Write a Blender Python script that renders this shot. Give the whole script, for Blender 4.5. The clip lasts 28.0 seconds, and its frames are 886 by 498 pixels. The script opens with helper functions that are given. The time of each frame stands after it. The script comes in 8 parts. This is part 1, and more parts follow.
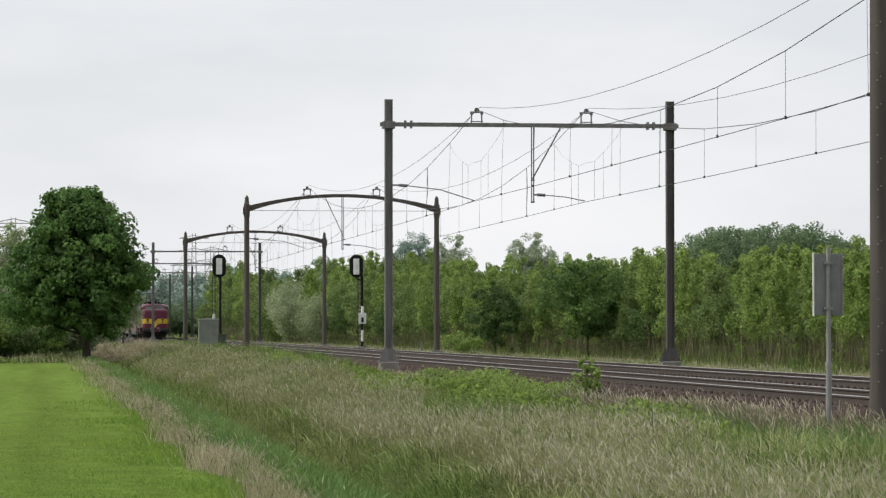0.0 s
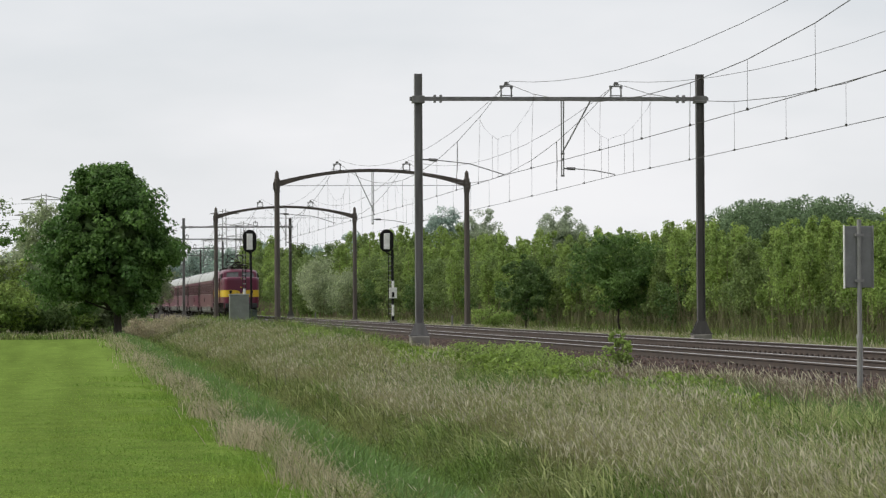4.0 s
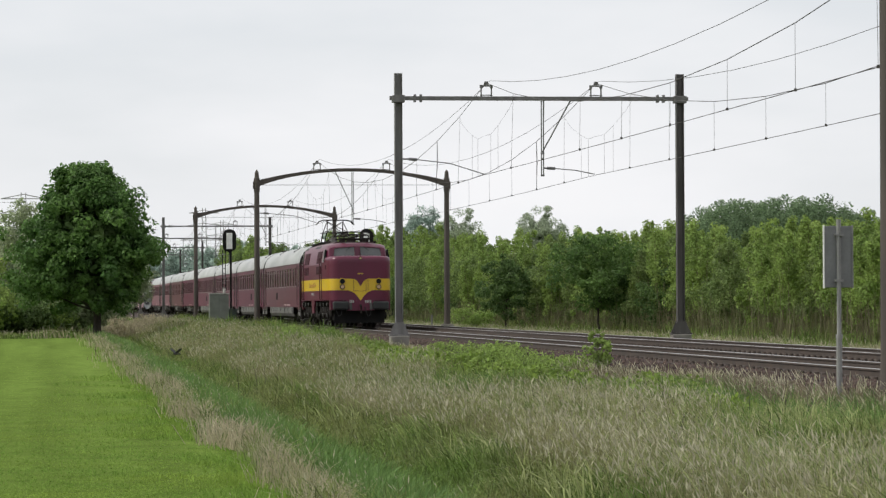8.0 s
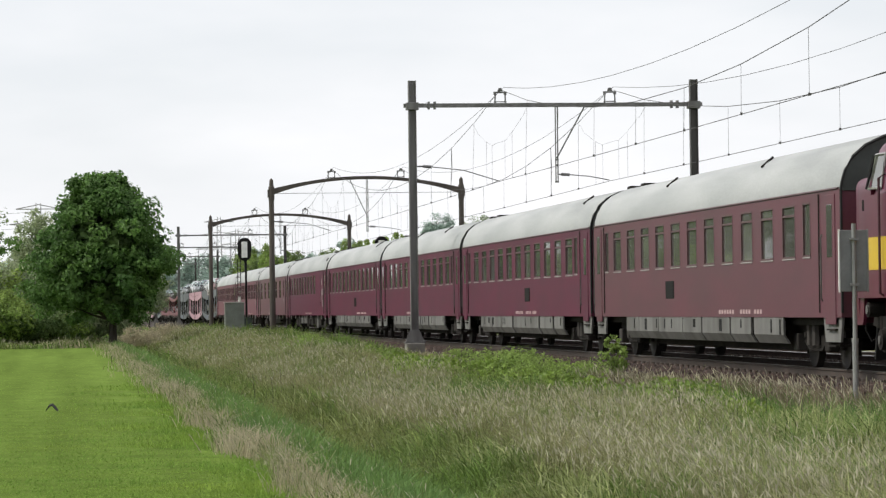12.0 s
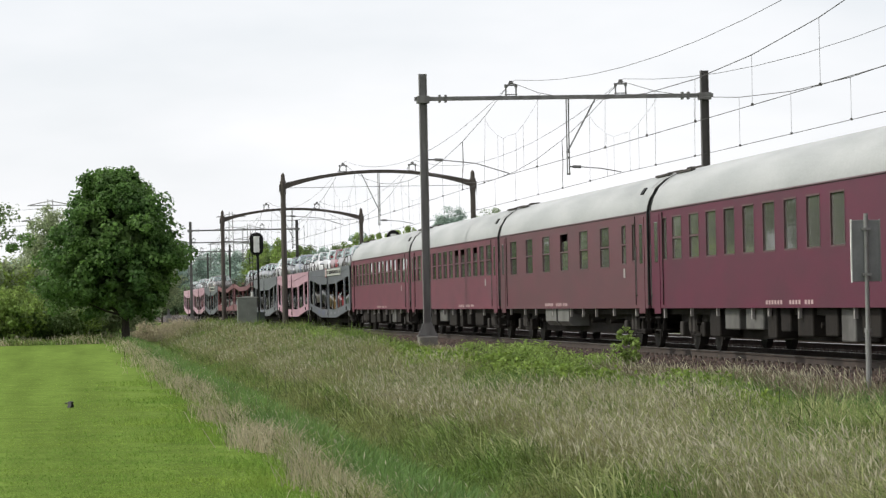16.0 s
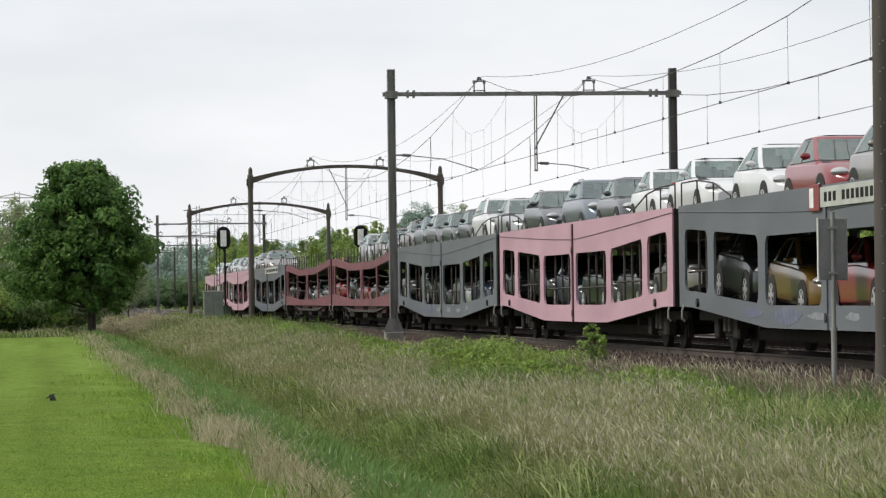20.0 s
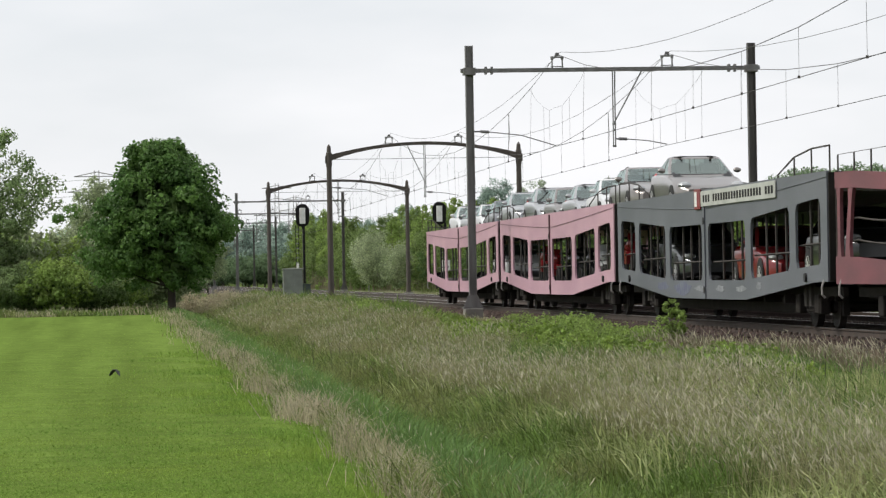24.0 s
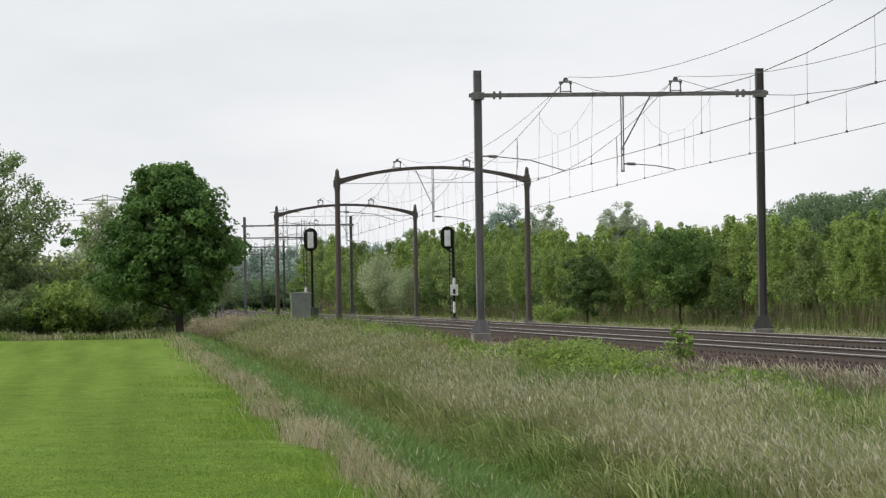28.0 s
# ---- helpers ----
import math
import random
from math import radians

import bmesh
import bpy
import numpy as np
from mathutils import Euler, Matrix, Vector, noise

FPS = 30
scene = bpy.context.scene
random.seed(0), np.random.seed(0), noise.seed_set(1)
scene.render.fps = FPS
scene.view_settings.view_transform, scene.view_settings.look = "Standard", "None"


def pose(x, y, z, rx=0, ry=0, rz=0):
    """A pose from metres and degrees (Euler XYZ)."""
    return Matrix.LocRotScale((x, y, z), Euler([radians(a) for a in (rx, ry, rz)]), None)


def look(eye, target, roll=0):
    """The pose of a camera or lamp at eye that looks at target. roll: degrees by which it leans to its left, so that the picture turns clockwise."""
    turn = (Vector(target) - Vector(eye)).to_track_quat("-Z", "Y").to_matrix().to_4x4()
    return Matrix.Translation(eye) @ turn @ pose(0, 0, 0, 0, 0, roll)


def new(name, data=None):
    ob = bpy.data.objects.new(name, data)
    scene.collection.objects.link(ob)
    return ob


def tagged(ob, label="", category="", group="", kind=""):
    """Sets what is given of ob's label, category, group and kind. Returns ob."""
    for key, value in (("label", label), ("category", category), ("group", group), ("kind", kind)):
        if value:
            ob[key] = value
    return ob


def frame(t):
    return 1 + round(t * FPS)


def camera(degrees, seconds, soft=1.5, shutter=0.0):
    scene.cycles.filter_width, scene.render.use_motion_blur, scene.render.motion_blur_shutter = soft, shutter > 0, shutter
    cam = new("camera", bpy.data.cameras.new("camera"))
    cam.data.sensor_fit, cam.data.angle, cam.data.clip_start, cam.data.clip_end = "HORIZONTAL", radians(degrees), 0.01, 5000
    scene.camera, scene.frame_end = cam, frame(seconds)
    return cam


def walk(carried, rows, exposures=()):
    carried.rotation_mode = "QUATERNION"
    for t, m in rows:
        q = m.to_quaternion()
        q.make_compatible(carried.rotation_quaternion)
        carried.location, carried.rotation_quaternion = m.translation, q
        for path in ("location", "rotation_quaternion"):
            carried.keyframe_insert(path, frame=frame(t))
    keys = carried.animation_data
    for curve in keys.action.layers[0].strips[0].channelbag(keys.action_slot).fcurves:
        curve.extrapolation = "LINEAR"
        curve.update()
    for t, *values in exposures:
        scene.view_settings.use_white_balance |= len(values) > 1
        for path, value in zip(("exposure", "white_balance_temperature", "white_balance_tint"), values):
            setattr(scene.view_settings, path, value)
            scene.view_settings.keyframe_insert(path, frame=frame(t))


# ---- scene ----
E_Z = 1.14  # eye above the rail tops


def aim(yaw, tilt, roll):
    """The camera stands in the field and only pans, tilts and rolls."""
    return pose(0, 0, E_Z, tilt, 0, yaw) @ pose(0, 0, 0, 0, 0, roll)


cam = camera(14.888, 28.0, soft=1.3, shutter=0.0)
walk(cam, [
    (0, aim(-7.090, 91.341, -0.035)), (0.5, aim(-6.952, 91.345, 0.018)), (1, aim(-6.790, 91.339, -0.313)),
    (1.5, aim(-6.614, 91.214, -0.974)), (2, aim(-6.585, 91.065, -0.922)), (2.5, aim(-6.663, 91.051, -0.915)),
    (3, aim(-6.580, 91.025, -0.777)), (3.5, aim(-6.604, 90.893, -0.434)), (5.5, aim(-6.556, 91.023, -0.250)),
    (6, aim(-6.453, 91.057, -0.301)), (6.5, aim(-6.376, 91.042, -0.172)), (7, aim(-6.428, 91.031, -0.515)),
    (7.5, aim(-6.814, 91.001, -0.241)), (8, aim(-6.917, 90.898, -0.262)), (8.5, aim(-6.789, 90.765, -0.249)),
    (9, aim(-6.715, 90.717, -0.409)), (9.5, aim(-6.685, 90.782, -0.300)), (10, aim(-6.714, 90.869, -0.261)),
    (10.5, aim(-6.759, 90.943, -0.495)), (11, aim(-6.737, 90.966, -0.565)), (11.5, aim(-6.711, 90.972, -0.685)),
    (12, aim(-6.664, 91.020, -0.703)), (12.5, aim(-6.674, 91.106, -0.661)), (14.5, aim(-6.633, 90.989, -0.726)),
    (15, aim(-6.554, 90.869, -1.043)), (15.5, aim(-6.467, 90.834, -1.130)), (16, aim(-6.459, 90.908, -1.145)),
    (16.5, aim(-6.573, 90.909, -0.991)), (17, aim(-6.642, 90.845, -0.900)), (17.5, aim(-6.891, 90.825, -0.680)),
    (18, aim(-7.525, 91.082, -0.416)), (18.5, aim(-8.000, 91.342, -0.608)), (19, aim(-7.625, 91.394, -0.990)),
    (19.5, aim(-7.477, 91.180, -0.689)), (20, aim(-7.015, 90.825, -0.719)), (20.5, aim(-6.523, 90.667, -0.786)),
    (21, aim(-6.188, 90.493, -0.758)), (21.5, aim(-5.976, 90.507, -0.871)), (22, aim(-5.835, 90.538, -0.856)),
    (22.5, aim(-5.774, 90.551, -0.866)), (24.5, aim(-5.668, 90.429, -1.016)), (25, aim(-5.598, 90.469, -0.854)),
    (25.5, aim(-5.525, 90.595, -0.958)), (26, aim(-5.515, 90.616, -0.843)), (26.5, aim(-5.488, 90.647, -0.791)),
    (27, aim(-5.494, 90.726, -0.639)), (27.5, aim(-5.521, 90.818, -0.669)), (28, aim(-5.548, 90.864, -0.844)),
], exposures=[(0, -0.11), (1, -0.06), (2.5, -0.15), (6, -0.13), (8, -0.10), (11, 0.02), (16, 0.08), (18, 0.03), (20, -0.02), (22, 0.02), (25, -0.03), (28, -0.06)])

# ---- light: a bright, thinly overcast afternoon, sun to the left behind the cloud ----
SUN_DIR = Vector((-0.92, 0.16, 0.95)).normalized()
world = bpy.data.worlds.new("overcast_sky")
scene.world = world
world.use_nodes = True
wn, wl = world.node_tree.nodes, world.node_tree.links
wn.clear()
w_out = wn.new("ShaderNodeOutputWorld")
w_sky = wn.new("ShaderNodeTexSky")
w_sky.sky_type = "NISHITA"
w_sky.sun_disc = False
w_sky.sun_elevation = math.asin(SUN_DIR.z)
w_sky.sun_rotation = math.atan2(SUN_DIR.x, SUN_DIR.y)
w_bg = wn.new("ShaderNodeBackground")
w_bg.inputs["Strength"].default_value = 0.10
w_cloud = wn.new("ShaderNodeBackground")
w_cloud.inputs["Strength"].default_value = 1.0
w_co = wn.new("ShaderNodeTexCoord")
w_map = wn.new("ShaderNodeMapping")
w_map.inputs["Scale"].default_value = (2.2, 2.2, 7.0)
w_noise = wn.new("ShaderNodeTexNoise")
w_noise.inputs["Scale"].default_value = 2.4
w_noise.inputs["Detail"].default_value = 5
w_tone = wn.new("ShaderNodeValToRGB")
w_tone.color_ramp.elements[0].position, w_tone.color_ramp.elements[0].color = 0.32, (0.875, 0.90, 0.94, 1)
w_tone.color_ramp.elements[1].position, w_tone.color_ramp.elements[1].color = 0.66, (1.0, 1.0, 1.02, 1)
w_cover = wn.new("ShaderNodeMapRange")
w_cover.inputs["From Min"].default_value, w_cover.inputs["From Max"].default_value = 0.35, 0.6
w_cover.inputs["To Min"].default_value, w_cover.inputs["To Max"].default_value = 0.86, 0.99
w_mix = wn.new("ShaderNodeMixShader")
wl.new(w_co.outputs["Generated"], w_map.inputs["Vector"])
wl.new(w_map.outputs["Vector"], w_noise.inputs["Vector"])
wl.new(w_noise.outputs["Fac"], w_tone.inputs["Fac"])
wl.new(w_noise.outputs["Fac"], w_cover.inputs["Value"])
wl.new(w_tone.outputs["Color"], w_cloud.inputs["Color"])
wl.new(w_sky.outputs["Color"], w_bg.inputs["Color"])
wl.new(w_cover.outputs["Result"], w_mix.inputs["Fac"])
wl.new(w_bg.outputs["Background"], w_mix.inputs[1])
wl.new(w_cloud.outputs["Background"], w_mix.inputs[2])
wl.new(w_mix.outputs["Shader"], w_out.inputs["Surface"])

sun = new("sun", bpy.data.lights.new("sun", "SUN"))
sun.data.energy, sun.data.angle, sun.data.color = 3.1, radians(10), (1.0, 0.96, 0.88)
sun.matrix_world = look(SUN_DIR * 200, (0, 0, 0))


# ---- materials ----
def material(name, base, second=None, rough=0.6, metal=0.0, scale=3.0, fine=40.0, bump=0.15, spread=(0.35, 0.65),
             streak=None, per="none", vary=0.25, spec=0.5, transmission=0.0, coat=0.0, translucent=0.0):
    """Two-scale procedural surface: large stains between base and second, fine grain, bump; per: 'object' or 'island' varies each piece."""
    m = bpy.data.materials.new(name)
    m.use_nodes = True
    n, l = m.node_tree.nodes, m.node_tree.links
    b = n["Principled BSDF"]
    second = second or tuple(c * 0.72 for c in base)
    co = n.new("ShaderNodeTexCoord")
    mp = n.new("ShaderNodeMapping")
    if streak:
        mp.inputs["Scale"].default_value = streak
    l.new(co.outputs["Object"], mp.inputs["Vector"])
    big = n.new("ShaderNodeTexNoise")
    big.inputs["Scale"].default_value, big.inputs["Detail"].default_value = scale, 6
    small = n.new("ShaderNodeTexNoise")
    small.inputs["Scale"].default_value, small.inputs["Detail"].default_value = fine, 3
    l.new(mp.outputs["Vector"], big.inputs["Vector"])
    l.new(mp.outputs["Vector"], small.inputs["Vector"])
    rmp = n.new("ShaderNodeMapRange")
    rmp.inputs["From Min"].default_value, rmp.inputs["From Max"].default_value = spread
    l.new(big.outputs["Fac"], rmp.inputs["Value"])
    mix = n.new("ShaderNodeMix")
    mix.data_type = "RGBA"
    mix.inputs["A"].default_value, mix.inputs["B"].default_value = (*base, 1), (*second, 1)
    l.new(rmp.outputs["Result"], mix.inputs["Factor"])
    hsv = n.new("ShaderNodeHueSaturation")
    l.new(mix.outputs["Result"], hsv.inputs["Color"])
    val = n.new("ShaderNodeMapRange")
    val.inputs["To Min"].default_value, val.inputs["To Max"].default_value = 1 - vary * 0.5, 1 + vary * 0.5
    l.new(small.outputs["Fac"], val.inputs["Value"])
    last = val.outputs["Result"]
    if per != "none":
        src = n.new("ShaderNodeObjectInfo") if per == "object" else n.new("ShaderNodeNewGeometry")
        rnd = src.outputs["Random"] if per == "object" else src.outputs["Random Per Island"]
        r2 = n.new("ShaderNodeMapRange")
        r2.inputs["To Min"].default_value, r2.inputs["To Max"].default_value = 1 - vary, 1 + vary
        l.new(rnd, r2.inputs["Value"])
        mul = n.new("ShaderNodeMath")
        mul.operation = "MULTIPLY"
        l.new(last, mul.inputs[0])
        l.new(r2.outputs["Result"], mul.inputs[1])
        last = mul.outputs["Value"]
    l.new(last, hsv.inputs["Value"])
    l.new(hsv.outputs["Color"], b.inputs["Base Color"])
    b.inputs["Roughness"].default_value, b.inputs["Metallic"].default_value = rough, metal
    b.inputs["Specular IOR Level"].default_value = spec
    b.inputs["Transmission Weight"].default_value = transmission
    b.inputs["Coat Weight"].default_value = coat
    b.inputs["Coat Roughness"].default_value = 0.12
    if bump:
        bp = n.new("ShaderNodeBump")
        bp.inputs["Strength"].default_value, bp.inputs["Distance"].default_value = bump, 0.02
        l.new(small.outputs["Fac"], bp.inputs["Height"])
        l.new(bp.outputs["Normal"], b.inputs["Normal"])
    if translucent:
        tr = n.new("ShaderNodeBsdfTranslucent")
        l.new(hsv.outputs["Color"], tr.inputs["Color"])
        ms = n.new("ShaderNodeMixShader")
        ms.inputs["Fac"].default_value = translucent
        l.new(b.outputs["BSDF"], ms.inputs[1])
        l.new(tr.outputs["BSDF"], ms.inputs[2])
        l.new(ms.outputs["Shader"], n["Material Output"].inputs["Surface"])
    return m


M = {}
M["steel"] = material("weathered_mast_steel", (0.195, 0.19, 0.188), (0.125, 0.12, 0.117), 0.5, 0.3, 1.2, 30, streak=(4, 4, 0.6))
M["rusty"] = material("brown_oxide_mast", (0.088, 0.072, 0.062), (0.060, 0.050, 0.044), 0.75, 0.1, 1.5, 30, streak=(4, 4, 0.6))
# darker copy of the mast steel, shade in the open section put into colour
M["shaded_mast"] = material("shaded_brown_mast_steel", (0.085, 0.078, 0.074), (0.055, 0.050, 0.047), 0.5, 0.2, 1.2, 30, streak=(4, 4, 0.6))
M["galv"] = material("galvanised_grey_steel", (0.30, 0.30, 0.29), (0.22, 0.22, 0.215), 0.5, 0.4, 2, 40)
M["wire"] = material("dark_copper_wire", (0.055, 0.05, 0.047), None, 0.6, 0.3, 2, 20, 0)
M["concrete"] = material("weathered_concrete", (0.24, 0.225, 0.20), (0.16, 0.15, 0.135), 0.9, 0, 2, 50, 0.3)
M["ballast"] = material("brown_ballast_stone", (0.085, 0.054, 0.043), (0.048, 0.033, 0.028), 0.95, 0, 6, 60, 0.6, per="island", vary=0.35)
M["ballast_bed"] = material("ballast_bed_stone", (0.052, 0.034, 0.028), (0.031, 0.022, 0.019), 0.95, 0, 9, 18, 1.0, vary=0.9)
M["rail"] = material("rail_steel_rusty_sides", (0.060, 0.042, 0.032), (0.042, 0.032, 0.026), 0.8, 0.1, 3, 30)
M["railhead"] = material("polished_rail_head", (0.46, 0.45, 0.43), (0.36, 0.35, 0.33), 0.32, 1.0, 3, 30, 0)
M["sleeper"] = material("grey_brown_sleeper", (0.056, 0.040, 0.034), (0.035, 0.027, 0.023), 0.9, 0, 3, 30, 0.4, per="object")
M["white"] = material("white_enamel", (0.78, 0.78, 0.76), (0.6, 0.6, 0.57), 0.5, 0, 3, 30, 0.05)
M["black"] = material("black_paint", (0.009, 0.009, 0.010), (0.015, 0.014, 0.013), 0.7, 0, 3, 30, 0.1, spec=0.15)
M["cabinet"] = material("grey_green_cabinet_paint", (0.20, 0.22, 0.195), (0.15, 0.165, 0.145), 0.6, 0, 2, 30, 0.1)
M["cabinet_lid"] = material("pale_cabinet_lid", (0.42, 0.43, 0.40), (0.32, 0.33, 0.30), 0.6, 0, 2, 30, 0.1)
M["cabinet_dark"] = material("dark_green_cabinet_paint", (0.05, 0.07, 0.06), None, 0.6, 0, 2, 30, 0.1)
M["board"] = material("grey_sheet_metal_back", (0.24, 0.245, 0.245), (0.18, 0.185, 0.185), 0.55, 0.35, 2.5, 25, 0.1)
M["maroon"] = material("maroon_coach_paint", (0.104, 0.015, 0.041), (0.078, 0.017, 0.036), 0.5, 0, 0.7, 20, 0.06, streak=(1, 0.5, 1.6), vary=0.36, spec=0.22)
M["maroon_dirty"] = material("dirt_filmed_maroon_paint", (0.106, 0.026, 0.042), (0.080, 0.025, 0.036), 0.5, 0, 0.6, 20, 0.08, streak=(1, 0.5, 1.6), vary=0.35)
M["maroon_pale"] = material("chalky_maroon_paint", (0.145, 0.038, 0.060), (0.112, 0.035, 0.052), 0.55, 0, 0.7, 20, 0.06, streak=(1, 0.5, 1.6), vary=0.3, spec=0.35)
M["maroon_loco"] = material("maroon_locomotive_paint", (0.106, 0.008, 0.033), (0.084, 0.008, 0.028), 0.36, 0, 0.9, 25, 0.04, streak=(1, 1, 0.5), spec=0.45)
M["yellow"] = material("yellow_band_paint", (0.60, 0.405, 0.012), (0.52, 0.34, 0.012), 0.45, 0, 1, 25, 0.04, coat=0.2)
M["coach_roof"] = material("pale_grey_roof_paint", (0.37, 0.38, 0.38), (0.27, 0.283, 0.283), 0.6, 0, 0.5, 18, 0.08, streak=(3.5, 0.35, 1), vary=0.25)
M["loco_roof"] = material("sooty_maroon_roof", (0.11, 0.05, 0.05), (0.06, 0.045, 0.042), 0.6, 0, 1.2, 18, 0.08)
M["box_grey"] = material("dirty_grey_equipment", (0.11, 0.108, 0.10), (0.06, 0.057, 0.053), 0.7, 0, 2, 25, 0.1)
M["skirt"] = material("grey_skirt_paint", (0.165, 0.162, 0.155), (0.085, 0.082, 0.076), 0.6, 0, 1.3, 25, 0.1, streak=(1, 1, 0.4))
M["under"] = material("grimy_underframe", (0.016, 0.0145, 0.0135), (0.027, 0.023, 0.020), 0.85, 0, 2, 20, 0.3, spec=0.12)
M["wheel"] = material("grimy_wheel_steel", (0.022, 0.019, 0.017), (0.015, 0.013, 0.012), 0.7, 0.0, 3, 30, 0.1, spec=0.2)
M["glass"] = material("tinted_window_glass", (0.105, 0.108, 0.096), (0.075, 0.078, 0.068), 0.035, 0, 0.8, 12, 0, spec=0.40, transmission=0.0, per="object", vary=0.3)
M["frame"] = material("dark_window_rubber", (0.060, 0.012, 0.020), None, 0.6, 0, 3, 30, 0)
M["alu"] = material("dull_aluminium_trim", (0.42, 0.42, 0.41), (0.3, 0.3, 0.29), 0.45, 0.6, 3, 30, 0)
M["rubber"] = material("black_rubber", (0.018, 0.018, 0.018), None, 0.8, 0, 3, 30, 0.2)
M["interior"] = material("dim_interior_lining", (0.10, 0.085, 0.07), None, 0.8, 0, 1, 20, 0)
M["pink"] = material("faded_pink_wagon_paint", (0.455, 0.275, 0.330), (0.365, 0.215, 0.268), 0.55, 0, 0.6, 20, 0.08, streak=(1, 0.5, 1.4), vary=0.22)
M["grey_wagon"] = material("grey_wagon_paint", (0.112, 0.120, 0.136), (0.080, 0.088, 0.102), 0.55, 0, 0.6, 20, 0.08, streak=(1, 0.5, 1.4), vary=0.25)
M["brown_wagon"] = material("brown_red_wagon_paint", (0.165, 0.050, 0.062), (0.105, 0.040, 0.047), 0.65, 0, 0.8, 20, 0.1, streak=(1, 0.5, 1.4), vary=0.3)
M["deck"] = material("dark_steel_deck", (0.075, 0.068, 0.064), (0.048, 0.043, 0.040), 0.85, 0.0, 2, 20, 0.3, spec=0.15)
M["rust_light"] = material("brake_dust_steel", (0.040, 0.034, 0.029), (0.020, 0.017, 0.015), 0.8, 0, 3, 25, 0.2)
M["bark"] = material("dark_bark", (0.055, 0.043, 0.034), (0.035, 0.03, 0.025), 0.95, 0, 5, 30, 0.8, streak=(3, 3, 0.6))
M["bark_pale"] = material("pale_stem_bark", (0.205, 0.178, 0.108), (0.135, 0.118, 0.070), 0.95, 0, 5, 30, 0.5, streak=(3, 3, 0.6))


def leaf_material(name, base, second, translucent=0.3, scale=0.45):
    return material(name, base, second, 0.6, 0, scale, 3, 0, per="island", vary=0.45, spec=0.25, translucent=translucent)


M["leaf_maple"] = leaf_material("dark_maple_leaves", (0.130, 0.232, 0.058), (0.074, 0.150, 0.043), 0.46)
M["leaf_fresh"] = leaf_material("fresh_green_leaves", (0.268, 0.362, 0.096), (0.182, 0.272, 0.073), 0.54)
M["leaf_mid"] = leaf_material("mid_green_leaves", (0.180, 0.245, 0.078), (0.128, 0.188, 0.061), 0.48)
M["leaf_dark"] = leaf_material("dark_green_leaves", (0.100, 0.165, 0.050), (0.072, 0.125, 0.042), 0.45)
M["leaf_round"] = leaf_material("deep_green_round_tree_leaves", (0.115, 0.195, 0.050), (0.078, 0.145, 0.042), 0.42)
M["leaf_grove"] = leaf_material("poplar_leaves", (0.165, 0.240, 0.125), (0.125, 0.190, 0.098), 0.45, 0.1)
M["leaf_border"] = leaf_material("olive_green_border_leaves", (0.235, 0.310, 0.135), (0.170, 0.245, 0.105), 0.6)
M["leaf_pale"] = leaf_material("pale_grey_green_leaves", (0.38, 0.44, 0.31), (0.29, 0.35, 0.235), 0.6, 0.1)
M["leaf_silver"] = leaf_material("silver_green_leaves", (0.36, 0.41, 0.25), (0.26, 0.32, 0.175), 0.55)
M["leaf_hedge"] = leaf_material("pale_hedge_leaves", (0.34, 0.44, 0.18), (0.25, 0.35, 0.13), 0.6)
# distant haze put into a paler, bluer leaf colour
M["leaf_hazed"] = leaf_material("haze_tinted_leaves", (0.36, 0.45, 0.39), (0.29, 0.38, 0.33), 0.62, 0.1)
M["herb"] = leaf_material("yellow_green_herb_leaves", (0.225, 0.315, 0.060), (0.150, 0.225, 0.050), 0.35, 0.9)
M["reed"] = material("dry_reed_stems", (0.165, 0.155, 0.075), (0.115, 0.120, 0.052), 0.8, 0, 0.6, 4, 0, per="island", vary=0.4, translucent=0.2)
M["grass_mix"] = material("green_bank_grass", (0.120, 0.198, 0.040), (0.182, 0.198, 0.070), 0.7, 0, 0.38, 1.3, 0, spread=(0.41, 0.63), per="island", vary=0.62, spec=0.3, translucent=0.3)
M["grass_lush"] = material("lush_ditch_grass", (0.150, 0.245, 0.062), (0.100, 0.188, 0.052), 0.7, 0, 0.3, 2, 0, per="island", vary=0.35, spec=0.3, translucent=0.25)
M["grass_tan"] = material("pinkish_tan_seed_grass", (0.45, 0.385, 0.29), (0.32, 0.30, 0.175), 0.8, 0, 0.25, 2, 0, per="island", vary=0.3, spec=0.2, translucent=0.4)
M["grass_straw"] = material("yellowish_straw_grass", (0.285, 0.265, 0.150), (0.205, 0.210, 0.090), 0.8, 0, 0.25, 2, 0, per="island", vary=0.4, spec=0.2, translucent=0.4)
M["grass_pink"] = material("dull_pinkish_seed_grass", (0.235, 0.185, 0.142), (0.165, 0.155, 0.085), 0.8, 0, 0.3, 2, 0, per="island", vary=0.4, spec=0.2, translucent=0.35)
M["straw"] = material("pale_straw_seed_heads", (0.49, 0.455, 0.34), (0.37, 0.355, 0.235), 0.85, 0, 0.3, 2, 0, per="island", vary=0.3, spec=0.2, translucent=0.4)
M["meadow"] = material("bright_meadow_grass", (0.220, 0.315, 0.062), (0.152, 0.258, 0.052), 0.9, 0, 0.5, 2, 0, per="island", vary=0.3, spec=0.0, translucent=0.4)
# highlights on arching blades, put into a brighter base colour
M["grass_highlight"] = material("arching_grass_highlight", (0.30, 0.365, 0.125), (0.39, 0.385, 0.205), 0.55, 0, 0.3, 2, 0, per="island", vary=0.35, spec=0.4, translucent=0.4)
